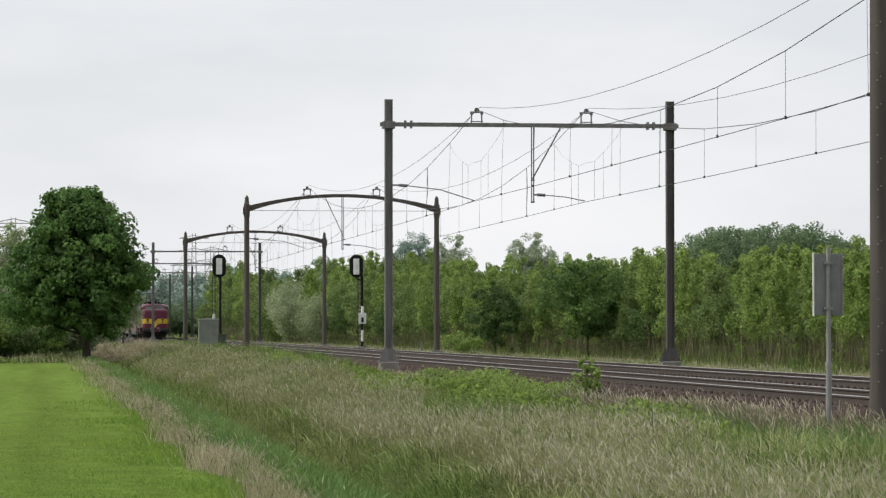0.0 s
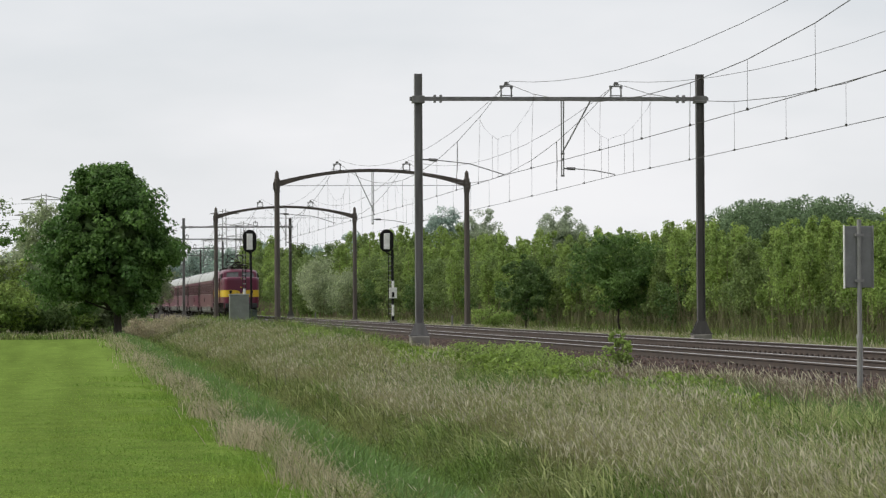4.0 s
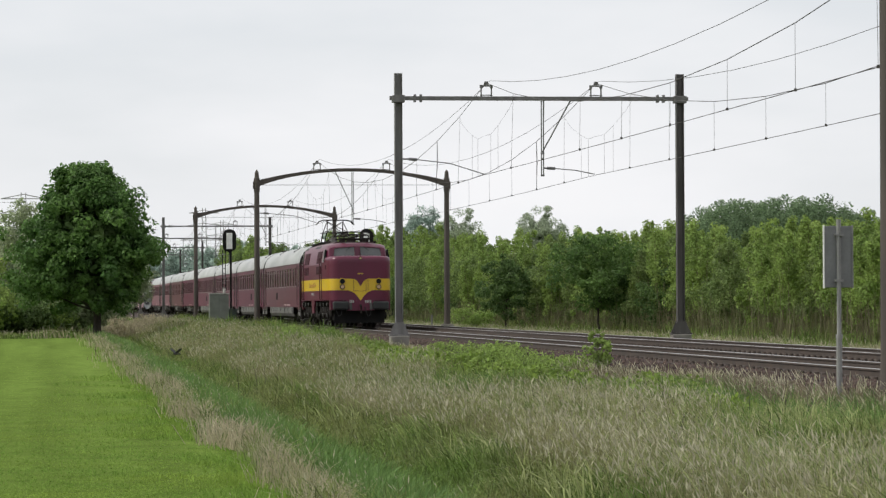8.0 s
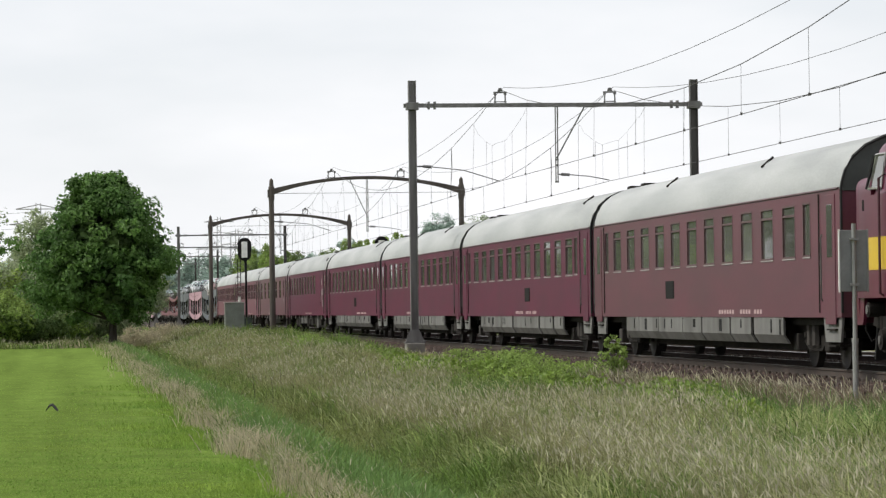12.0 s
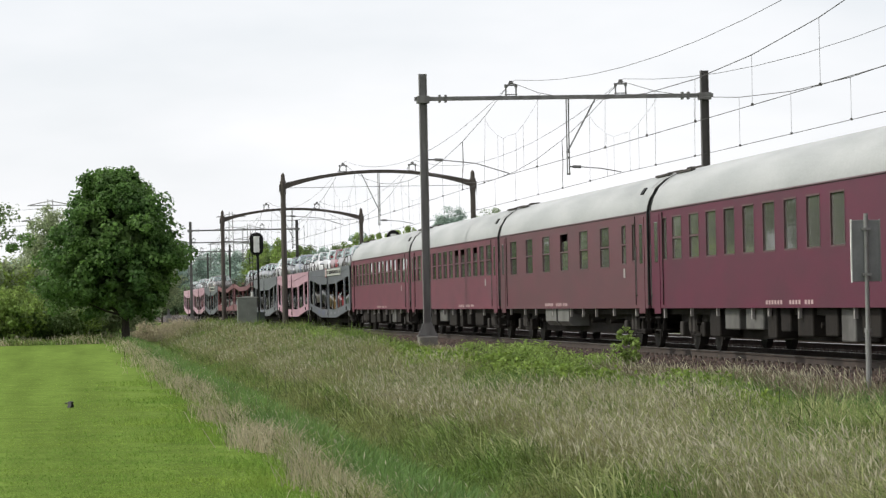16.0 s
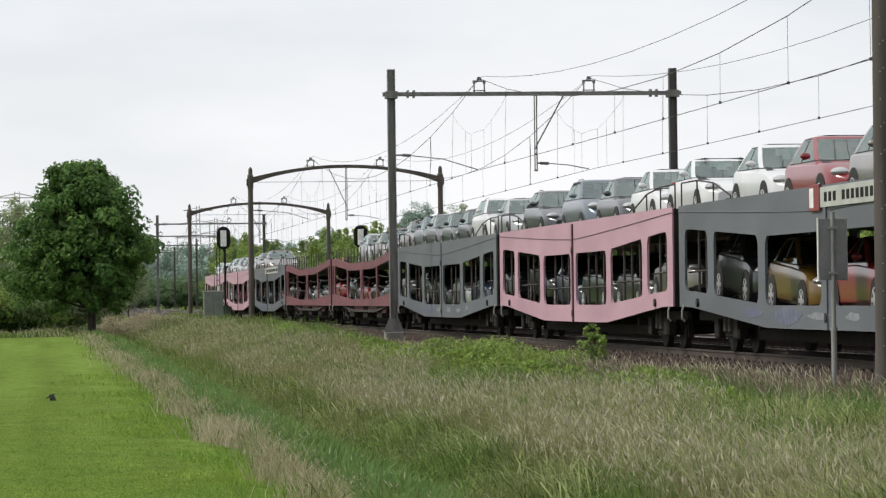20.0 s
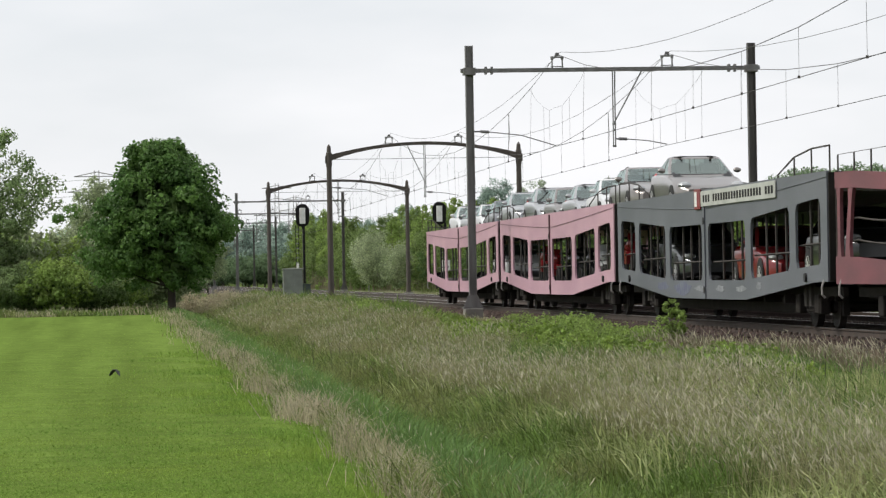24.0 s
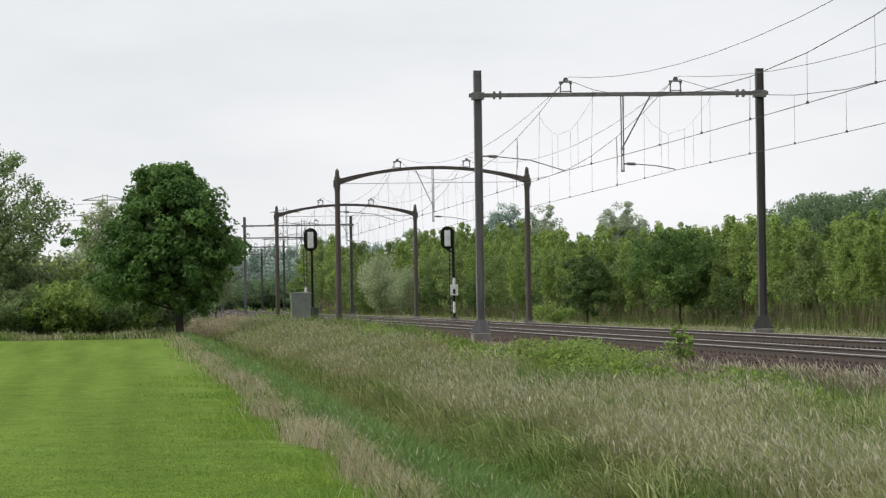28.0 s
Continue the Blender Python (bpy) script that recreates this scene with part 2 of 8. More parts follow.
M["weed"] = material("dark_thistle_stems", (0.07, 0.055, 0.05), (0.05, 0.06, 0.03), 0.8, 0, 1, 6, 0, per="island", vary=0.4)
M["crow"] = material("black_feathers", (0.013, 0.013, 0.014), None, 0.6, 0, 3, 20, 0)


def ground_material():
    """Field, tan verge, lush ditch, mixed bank and strip beyond the tracks, in bands across the line of the railway with uneven borders."""
    m = bpy.data.materials.new("field_and_bank_soil")
    m.use_nodes = True
    n, l = m.node_tree.nodes, m.node_tree.links
    b = n["Principled BSDF"]
    b.inputs["Roughness"].default_value = 0.95
    b.inputs["Specular IOR Level"].default_value = 0.0
    co = n.new("ShaderNodeTexCoord")
    sep = n.new("ShaderNodeSeparateXYZ")
    l.new(co.outputs["Object"], sep.inputs["Vector"])
    wob = n.new("ShaderNodeTexNoise")
    wob.inputs["Scale"].default_value, wob.inputs["Detail"].default_value = 0.35, 4
    l.new(co.outputs["Object"], wob.inputs["Vector"])
    add = n.new("ShaderNodeMath")
    add.operation = "MULTIPLY_ADD"
    add.inputs[1].default_value = 1.2
    l.new(wob.outputs["Fac"], add.inputs[0])
    l.new(sep.outputs["X"], add.inputs[2])
    rng = n.new("ShaderNodeMapRange")
    rng.inputs["From Min"].default_value, rng.inputs["From Max"].default_value = -60.0, 60.0
    l.new(add.outputs["Value"], rng.inputs["Value"])
    ramp = n.new("ShaderNodeValToRGB")
    e = ramp.color_ramp.elements
    stops = ((-60, (0.168, 0.264, 0.043)), (1.0, (0.162, 0.259, 0.046)), (1.9, (0.110, 0.198, 0.042)), (2.7, (0.15, 0.185, 0.05)), (3.8, (0.15, 0.165, 0.06)), (4.9, (0.06, 0.115, 0.03)),
             (6.0, (0.055, 0.095, 0.027)), (6.8, (0.07, 0.075, 0.03)), (12.2, (0.07, 0.072, 0.03)), (22.0, (0.13, 0.135, 0.05)), (29.0, (0.09, 0.10, 0.04)), (60, (0.07, 0.09, 0.035)))
    for i, (x, c) in enumerate(stops):
        el = e[i] if i < 2 else e.new(0.5)
        el.position = (x + 60.6) / 120
        el.color = (*c, 1)
    l.new(rng.outputs["Result"], ramp.inputs["Fac"])
    fine = n.new("ShaderNodeTexNoise")
    fine.inputs["Scale"].default_value, fine.inputs["Detail"].default_value = 2.2, 8
    l.new(co.outputs["Object"], fine.inputs["Vector"])
    stretch = n.new("ShaderNodeMapping")
    stretch.inputs["Scale"].default_value = (0.85, 0.025, 1)
    l.new(co.outputs["Object"], stretch.inputs["Vector"])
    broad = n.new("ShaderNodeTexNoise")
    broad.inputs["Scale"].default_value, broad.inputs["Detail"].default_value = 1.0, 4
    l.new(stretch.outputs["Vector"], broad.inputs["Vector"])
    mul = n.new("ShaderNodeMath")
    mul.operation = "MULTIPLY"
    l.new(fine.outputs["Fac"], mul.inputs[0])
    l.new(broad.outputs["Fac"], mul.inputs[1])
    v = n.new("ShaderNodeMapRange")
    v.inputs["From Min"].default_value, v.inputs["From Max"].default_value = 0.1, 0.42
    v.inputs["To Min"].default_value, v.inputs["To Max"].default_value = 0.66, 1.30
    l.new(mul.outputs["Value"], v.inputs["Value"])
    hsv = n.new("ShaderNodeHueSaturation")
    l.new(ramp.outputs["Color"], hsv.inputs["Color"])
    l.new(v.outputs["Result"], hsv.inputs["Value"])
    l.new(hsv.outputs["Color"], b.inputs["Base Color"])
    bp = n.new("ShaderNodeBump")
    bp.inputs["Strength"].default_value, bp.inputs["Distance"].default_value = 0.6, 0.06
    l.new(fine.outputs["Fac"], bp.inputs["Height"])
    l.new(bp.outputs["Normal"], b.inputs["Normal"])
    return m


# ---- mesh helpers ----
def finish(name, bm, mat, smooth=False):
    me = bpy.data.meshes.new(name)
    bm.to_mesh(me)
    bm.free()
    for mm in (mat if isinstance(mat, (list, tuple)) else [mat]):
        me.materials.append(mm)
    if smooth:
        me.polygons.foreach_set("use_smooth", [True] * len(me.polygons))
        me.set_sharp_from_angle(angle=radians(35))
    return me


def part(name, bm, mat, parent=None, label="", smooth=False):
    """Links a bmesh (or a mesh) as one object, under parent if there is one."""
    me = bm if isinstance(bm, bpy.types.Mesh) else finish(name, bm, mat, smooth)
    ob = new(name, me)
    if parent:
        ob.parent = parent
    return tagged(ob, label)


def thing(name, label, category, group="", kind="", at=None):
    ob = new(name)
    ob.empty_display_size = 0.3
    if at:
        ob.matrix_basis = at
    return tagged(ob, label, category, group, kind)


def box(bm, x0, x1, y0, y1, z0, z1, bevel=0.0):
    m = Matrix.LocRotScale(((x0 + x1) / 2, (y0 + y1) / 2, (z0 + z1) / 2), None, (abs(x1 - x0), abs(y1 - y0), abs(z1 - z0)))
    made = bmesh.ops.create_cube(bm, size=1, matrix=m)
    if bevel:
        es = list({e for v in made["verts"] for e in v.link_edges})
        bmesh.ops.bevel(bm, geom=es, offset=bevel, segments=2, affect="EDGES", profile=0.5)
    return bm


def prism(bm, pts, a, b, axis="x"):
    """A polygon of (u, v) points pushed from a to b: axis x takes (y, z), axis y takes (x, z), axis z takes (x, y)."""
    def at(u, v, w):
        return {"x": (w, u, v), "y": (u, w, v), "z": (u, v, w)}[axis]
    lo = [bm.verts.new(at(u, v, a)) for u, v in pts]
    hi = [bm.verts.new(at(u, v, b)) for u, v in pts]
    k = len(pts)
    fs = [bm.faces.new(lo), bm.faces.new(hi[::-1])]
    for i in range(k):
        fs.append(bm.faces.new((lo[i], hi[i], hi[(i + 1) % k], lo[(i + 1) % k])))
    bmesh.ops.recalc_face_normals(bm, faces=fs)
    return bm


def tube(bm, path, radius, sides=6, radius_end=None):
    """A round bar along a path of points."""
    path = [Vector(p) for p in path]
    radius_end = radius if radius_end is None else radius_end
    rings = []
    for i, p in enumerate(path):
        d = (path[min(i + 1, len(path) - 1)] - path[max(i - 1, 0)]).normalized()
        up = Vector((0, 0, 1)) if abs(d.z) < 0.9 else Vector((1, 0, 0))
        a = d.cross(up).normalized()
        b = d.cross(a)
        r = radius + (radius_end - radius) * i / max(1, len(path) - 1)
        rings.append([bm.verts.new(p + a * (r * math.cos(2 * math.pi * k / sides)) + b * (r * math.sin(2 * math.pi * k / sides))) for k in range(sides)])
    for r0, r1 in zip(rings, rings[1:]):
        for k in range(sides):
            bm.faces.new((r0[k], r1[k], r1[(k + 1) % sides], r0[(k + 1) % sides]))
    bm.faces.new(rings[0])
    bm.faces.new(rings[-1][::-1])
    return bm


def disc(bm, centre, radius, length, axis="x", sides=20):
    """A wheel-like drum with its axis along x, y or z."""
    turn = {"x": Euler((0, radians(90), 0)), "y": Euler((radians(90), 0, 0)), "z": Euler((0, 0, 0))}[axis]
    bmesh.ops.create_cone(bm, cap_ends=True, segments=sides, radius1=radius, radius2=radius, depth=length, matrix=Matrix.LocRotScale(centre, turn, None))
    return bm


def loft(bm, sections, close_ends=True, cyclic=True):
    """Skin over sections, each a list of points in order."""
    rings = [[bm.verts.new(p) for p in s] for s in sections]
    k = len(rings[0])
    fs = []
    for r0, r1 in zip(rings, rings[1:]):
        for i in range(k if cyclic else k - 1):
            fs.append(bm.faces.new((r0[i], r1[i], r1[(i + 1) % k], r0[(i + 1) % k])))
    if close_ends:
        fs += [bm.faces.new(rings[0]), bm.faces.new(rings[-1][::-1])]
    bmesh.ops.recalc_face_normals(bm, faces=fs)
    return bm


def raw_mesh(name, verts, faces, mat):
    """A large mesh straight from arrays of triangles or quads."""
    me = bpy.data.meshes.new(name)
    verts, faces = np.asarray(verts, np.float32), np.asarray(faces, np.int32)
    me.vertices.add(len(verts))
    me.vertices.foreach_set("co", verts.ravel())
    k = faces.shape[1]
    me.loops.add(faces.size)
    me.loops.foreach_set("vertex_index", faces.ravel())
    me.polygons.add(len(faces))
    me.polygons.foreach_set("loop_start", np.arange(0, faces.size, k, dtype=np.int32))
    me.polygons.foreach_set("loop_total", np.full(len(faces), k, np.int32))
    me.update(calc_edges=True)
    me.materials.append(mat)
    return me


# ---- the ground: one sheet, with the ditch and the railway bank running along y ----
NEAR_TRACK, FAR_TRACK = 14.69, 18.85
PROFILE = ((-4000, -0.7), (-60, -0.7), (0, -0.7), (2.2, -0.68), (3.4, -0.66), (4.3, -0.85), (4.9, -1.2), (5.6, -1.22), (6.4, -0.98), (7.6, -0.74),
           (9.2, -0.62), (10.8, -0.58), (11.8, -0.56), (12.6, -0.58), (13.5, -0.55), (20.5, -0.55), (21.6, -0.42), (24, -0.52), (29, -0.55), (60, -0.6), (4000, -0.6))


def edge(y):
    """Where the mown field ends, across the line of the railway."""
    return np.interp(y, (24, 28, 33, 46, 79, 154, 180), (2.08, 2.09, 2.07, 2.14, 2.29, 2.75, 2.8))


def ground_z(x, y):
    """Height of the ground; field level -0.7, rail tops 0."""
    px, pz = [p[0] for p in PROFILE], [p[1] for p in PROFILE]
    x = np.asarray(x, float)
    z = np.interp(x - (edge(y) - 2.9) * np.clip((8 - x) / 2, 0, 1) * np.clip((x + 1) / 3, 0, 1), px, pz)
    lump = 0.05 * np.sin(x * 1.7 + y * 0.31) + 0.05 * np.sin(y * 0.53 - x * 0.8 + 1.3) + 0.03 * np.sin(y * 1.31 + x * 2.1)
    on_bank = np.clip((x - 5.5) / 2, 0, 1) * np.clip((12 - x) / 1.5, 0, 1)
    hump = np.interp(y, (60, 84, 100, 114, 172, 240, 330, 420), (0, .03, .15, .27, .38, .34, .26, .10)) * np.clip((x - 5.8) / 2.4, 0, 1) * np.clip((12.2 - x) / 1.3, 0, 1)
    return z + lump * on_bank + hump


def build_ground():
    xs = sorted(set([-4000, -1500, -600, -250, -100, -60, -30, -15, -8, -4, 0, 1.2, 2.2] + [2.8 + 0.4 * i for i in range(24)] + [12.3, 12.6, 13.5, 20.5, 21.6, 22.6, 24, 26, 29, 35, 60, 120, 300, 800, 1800, 4000]))
    ys = sorted(set([-4000, -1500, -500, -200, -60, 0, 10] + [14 + 2 * i for i in range(130)] + [280 + 15 * i for i in range(30)] + [760, 900, 1200, 1800, 2800, 4500]))
    gx, gy = np.meshgrid(xs, ys)
    v = np.stack([gx, gy, ground_z(gx, gy)], -1).reshape(-1, 3)
    k = len(xs)
    i = (np.arange(len(ys) - 1)[:, None] * k + np.arange(k - 1)[None]).ravel()
    me = raw_mesh("ground", v, np.stack([i, i + 1, i + k + 1, i + k], -1), ground_material())
    me.polygons.foreach_set("use_smooth", [True] * len(me.polygons))
    tagged(new("ground", me), "flat green meadow, ditch and grassy railway bank", "ground", kind="structure")


build_ground()

# ---- railway: ballast, two tracks ----
def build_ballast():
    bm = bmesh.new()
    rnd = random.Random(4)
    ys = [-520, -200, 0, 20] + [30 + 0.8 * i for i in range(160)] + [160 + 6 * i for i in range(60)] + [540, 700, 950, 1300]
    secs = []
    for y in ys:
        j = lambda a: rnd.uniform(-a, a) if 20 < y < 540 else 0
        secs.append([(11.2 + j(.2), y, -0.63), (11.85 + j(.12), y, -0.41 + j(.04)), (12.75 + j(.05), y, -0.235 + j(.03)), (13.45, y, -0.205 + j(.015)), (15.9, y, -0.20 + j(.015)), (16.8, y, -0.25 + j(.02)),
                     (17.6, y, -0.20 + j(.015)), (20.1, y, -0.20 + j(.015)), (20.5, y, -0.24 + j(.03)), (21.3 + j(.1), y, -0.50)])
    loft(bm, secs, close_ends=False, cyclic=False)
    ob = part("ballast", bm, M["ballast_bed"], None, "", True)
    tagged(ob, "brown crushed-stone ballast bed under two tracks", "ballast", kind="structure")
    # loose stones on the shoulder and between the rails
    rs = np.random.RandomState(3)
    n = 36000
    y = 40 + 125 * rs.rand(n) ** 1.5
    x = np.where(rs.rand(n) < 0.7, 11.25 + 2.7 * rs.rand(n), 13.9 + 3.0 * rs.rand(n))
    z = np.interp(x, (11.2, 11.85, 12.75, 13.45, 15.9, 16.8, 17.6), (-0.60, -0.40, -0.235, -0.205, -0.20, -0.25, -0.20)) + rs.uniform(-0.01, 0.025, n)
    s = rs.uniform(0.022, 0.045, n) * (1 + (y - 40) / 160)
    base = np.array([(1, 0, 0), (-1, 0, 0), (0, 1, 0), (0, -1, 0), (0, 0, 0.8), (0, 0, -0.8)])
    tri = np.array([(0, 2, 4), (2, 1, 4), (1, 3, 4), (3, 0, 4), (2, 0, 5), (1, 2, 5), (3, 1, 5), (0, 3, 5)])
    v = base[None] * s[:, None, None] * rs.uniform(0.6, 1.3, (n, 6, 1)) + rs.uniform(-0.3, 0.3, (n, 6, 3)) * s[:, None, None] + np.stack([x, y, z], -1)[:, None]
    f = tri[None] + 6 * np.arange(n)[:, None, None]
    tagged(new("ballast_stones", raw_mesh("ballast_stones", v.reshape(-1, 3), f.reshape(-1, 3), M["ballast"])), "loose brown ballast stones along the track", "gravel", kind="stuff")


build_ballast()


def build_track(x, label):
    tr = thing("railway_track", label, "railway track", "tracks", "structure", pose(x, 0, 0))
    for side in (-0.7525, 0.7525):
        bm = bmesh.new()
        prism(bm, [(side - .062, -.172), (side + .062, -.172), (side + .062, -.155), (side + .012, -.135), (side + .012, -.045), (side + .034, -.035), (side + .034, -.006), (side - .034, -.006),
                   (side - .034, -.035), (side - .012, -.045), (side - .012, -.135), (side - .062, -.155)], -520, 1300, "y")
        part("rail", bm, M["rail"], tr)
        bm = bmesh.new()
        prism(bm, [(side - .032, -.006), (side + .032, -.006), (side + .026, 0.001), (side - .026, 0.001)], -520, 1300, "y")
        part("rail_head", bm, M["railhead"], tr, "bright worn running surface")
    bm = bmesh.new()
    box(bm, -1.3, 1.3, -0.125, 0.125, -0.33, -0.175, 0.015)
    sl = finish("sleeper", bm, M["sleeper"])
    for i in range(150):
        o = part("sleeper", sl, None, tr)
        o.location = (0, 44 + i * 0.6, 0)
    vs, fs = [], []
    cube = [(-1.3, -.125, -.33), (1.3, -.125, -.33), (1.3, .125, -.33), (-1.3, .125, -.33), (-1.3, -.125, -.175), (1.3, -.125, -.175), (1.3, .125, -.175), (-1.3, .125, -.175)]
    quads = [(4, 5, 6, 7), (0, 1, 5, 4), (1, 2, 6, 5), (2, 3, 7, 6), (3, 0, 4, 7)]
    ys = [44 - 0.6 * (i + 1) for i in range(50)] + [134 + 0.6 * i for i in range(480)]
    for y in ys:
        k = len(vs)
        vs += [(a, b + y, c) for a, b, c in cube]
        fs += [tuple(k + q for q in f) for f in quads]
    tagged(part("sleepers_beyond", raw_mesh("sleepers_beyond", vs, fs, M["sleeper"]), None, tr), kind="stuff")
    # small fastenings near the camera
    vs, fs = [], []
    for i in range(150):
        for dx in (-0.87, -0.635, 0.635, 0.87):
            k = len(vs)
            vs += [(dx + a * 0.045, 44 + i * 0.6 + b * 0.5, c * 0.4 - 0.10) for a, b, c in [(-1, -.125, -.33), (1, -.125, -.33), (1, .125, -.33), (-1, .125, -.33), (-1, -.125, -.075), (1, -.125, -.075), (1, .125, -.075), (-1, .125, -.075)]]
            fs += [tuple(k + q for q in f) for f in quads]
    tagged(part("rail_fastenings", raw_mesh("rail_fastenings", vs, fs, M["rail"]), None, tr), kind="stuff")
    return tr


build_track(NEAR_TRACK, "railway track with bright rails on brown ballast, nearer line")
build_track(FAR_TRACK, "railway track with bright rails on brown ballast, farther line")

# ---- catenary portals ----
GANTRIES = ((-21, "flat"), (46, "flat"), (111, "flat"), (178, "arch"), (245, "arch"), (312, "flat"), (379, "flat"), (446, "flat"), (513, "flat"), (580, "flat"), (650, "flat"))
WIRE_X = (14.93, 18.60)


def mast(bm, x, top, kind):
    if kind == "flat":  # H section with a gusseted foot
        h, w = 0.13, 0.125
        prism(bm, [(x - w, -h), (x - w + .024, -h), (x - w + .024, -.012), (x + w - .024, -.012), (x + w - .024, -h), (x + w, -h), (x + w, h), (x + w - .024, h), (x + w - .024, .012), (x - w + .024, .012), (x - w + .024, h), (x - w, h)], .08, top, "z")
        for y0 in (-0.155, 0.125):
            prism(bm, [(x - .32, .06), (x + .32, .06), (x + .29, .12), (x + .14, .48), (x - .14, .48), (x - .29, .12)], y0, y0 + .03, "y")
        box(bm, x - .34, x + .34, -0.26, 0.26, .04, .085)
    else:  # tapered round post with a pointed head
        tube(bm, [(x, 0, -0.1), (x, 0, 0.5), (x, 0, top - 1.1)], 0.18, 12, 0.135)
        tube(bm, [(x, 0, top - 1.15), (x, 0, top - 0.45)], 0.16, 12)
        tube(bm, [(x, 0, top - 0.45), (x, 0, top - 0.42)], 0.16, 12, 0.12)
        tube(bm, [(x, 0, top - 0.42), (x, 0, top - 0.12)], 0.12, 12, 0.10)
        tube(bm, [(x, 0, top - 0.12), (x, 0, top)], 0.10, 12, 0.02)
    return bm


def build_gantry(y, kind, label):
    g = thing("catenary_portal", label, "catenary portal", "catenary portals", at=pose(0, y, 0))
    flat = kind == "flat"
    xl, xr = (12.0, 21.42) if flat else (11.75, 21.80)
    if y == 46:
        xl = 11.85
    lift = float(np.interp(y, (245, 312, 379, 446), (0, .35, .52, .6)))
    xr += float(np.interp(y, (245, 312, 379, 446), (0, .38, .6, .85)))
    top = (8.69 if flat else 8.14) + lift
    mat = M["steel"]
    # right masts of flat portals take the steel darkened for shade
    for k, x in enumerate((xl, xr)):
        part("mast", mast(bmesh.new(), x, top + (.6 if y == 46 else 0), "arch" if y == 46 else kind), M["rusty"] if (y == 46 or not flat) else M["shaded_mast"] if k else mat, g, "weathered brown steel mast" if y == 46 else "", not flat or y == 46)
        bm = bmesh.new()
        box(bm, x - .31, x + .31, -0.30, 0.30, -1.0, -0.35 if y == 46 else .04 if flat else -.01, 0.03)
        part("foundation", bm, M["concrete"], g, "grey concrete footing")
        if flat:
            bm = bmesh.new()
            box(bm, x - .20, x + .20, -0.20, 0.20, 7.72 + lift, 7.96 + lift, 0.01)
            part("clamp", bm, mat, g)
    bm = bmesh.new()
    if flat:
        prism(bm, [(xl - .28, 7.80 + lift), (xr + .28, 7.80 + lift), (xr + .28, 7.93 + lift), (xl - .28, 7.93 + lift)], -0.09, 0.09, "y")
        for x in (xl + .55, xl + .75, xr - .55, xr - .75):
            box(bm, x - .03, x + .03, -0.13, 0.13, 7.74 + lift, 7.99 + lift)
    else:
        up, lo = [], []
        for i in range(25):
            u = i / 24
            x = xl - .2 + (xr - xl + .4) * u
            c = 7.32 + 0.82 * (1 - (2 * u - 1) ** 2) ** 0.9
            t = 0.085 + 0.11 * (abs(2 * u - 1) ** 5)
            up.append((x, c + t))
            lo.append((x, c - t))
        secs = [[(a[0], -0.11, b[1]), (a[0], 0.11, b[1]), (a[0], 0.11, a[1]), (a[0], -0.11, a[1])] for a, b in zip(up, lo)]
        loft(bm, secs)
    part("beam", bm, mat if flat else M["rusty"], g, "" if flat else "shallow arched brown beam")
    beam_top = lambda x: 7.93 + lift if flat else 7.40 + 0.82 * (1 - (2 * (x - xl) / (xr - xl) - 1) ** 2) ** 0.9
    if not flat:
        bm = bmesh.new()
        tube(bm, [(xl, 0, 7.34), (xr, 0, 7.34)], 0.012, 5)
        part("tie_wire", bm, M["wire"], g)
    for wx in WIRE_X:  # frames that carry the messenger wire on two insulators
        bm = bmesh.new()
        b = beam_top(wx)
        for dx in (-.17, .17):
            tube(bm, [(wx + dx, 0, b - .03), (wx + dx, 0, b + .36)], 0.026, 6)
            disc(bm, (wx + dx, 0, b + .30), 0.05, 0.05, "z", 8)
        box(bm, wx - .21, wx + .21, -.03, .03, b + .03, b + .06)
        box(bm, wx - .22, wx + .22, -.03, .03, b + .33, b + .38)
        prism(bm, [(wx - .09, b + .39), (wx + .09, b + .39), (wx + .05, b + .50), (wx - .05, b + .50)], -.04, .04, "y")
        part("wire_support", bm, M["steel"], g)
    # drop post between the tracks with a brace
    bm = bmesh.new()
    bt = beam_top(16.8) - .06
    for dx in (-.035, .035):
        tube(bm, [(16.8 + dx, 0, bt), (16.8 + dx, 0, 5.30)], 0.022, 6)
    for z in (5.32, 6.05):
        box(bm, 16.74, 16.86, -.03, .03, z - .03, z + .03)
    bx = 17.78 if flat else 15.85
    tube(bm, [(bx, 0, beam_top(bx) - .06), (16.8, 0, 6.10)], 0.026, 6)
    part("drop_post", bm, M["galv"] if not flat else M["steel"], g)
    # steady arms: to the near wire from the left mast, to the far wire from the drop post
    bm = bmesh.new()
    tube(bm, [(xl + .1, 0, 5.86), (xl + .35, 0, 5.86)], 0.03, 6)
    tube(bm, [(xl + .35, 0, 5.86), (xl + .62, 0, 5.84)], 0.05, 8)
    tube(bm, [(xl + .62, 0, 5.84), (13.7, 0, 5.72), (14.85, 0, 5.36)], 0.018, 6)
    part("steady_arm", bm, M["steel"], g)
    bm = bmesh.new()
    tube(bm, [(16.84, 0, 5.56), (16.95, 0, 5.56)], 0.03, 6)
    tube(bm, [(16.95, 0, 5.56), (17.22, 0, 5.55)], 0.05, 8)
    tube(bm, [(17.22, 0, 5.55), (17.9, 0, 5.49), (18.56, 0, 5.36)], 0.018, 6)
    part("steady_arm", bm, M["steel"], g)
    return g


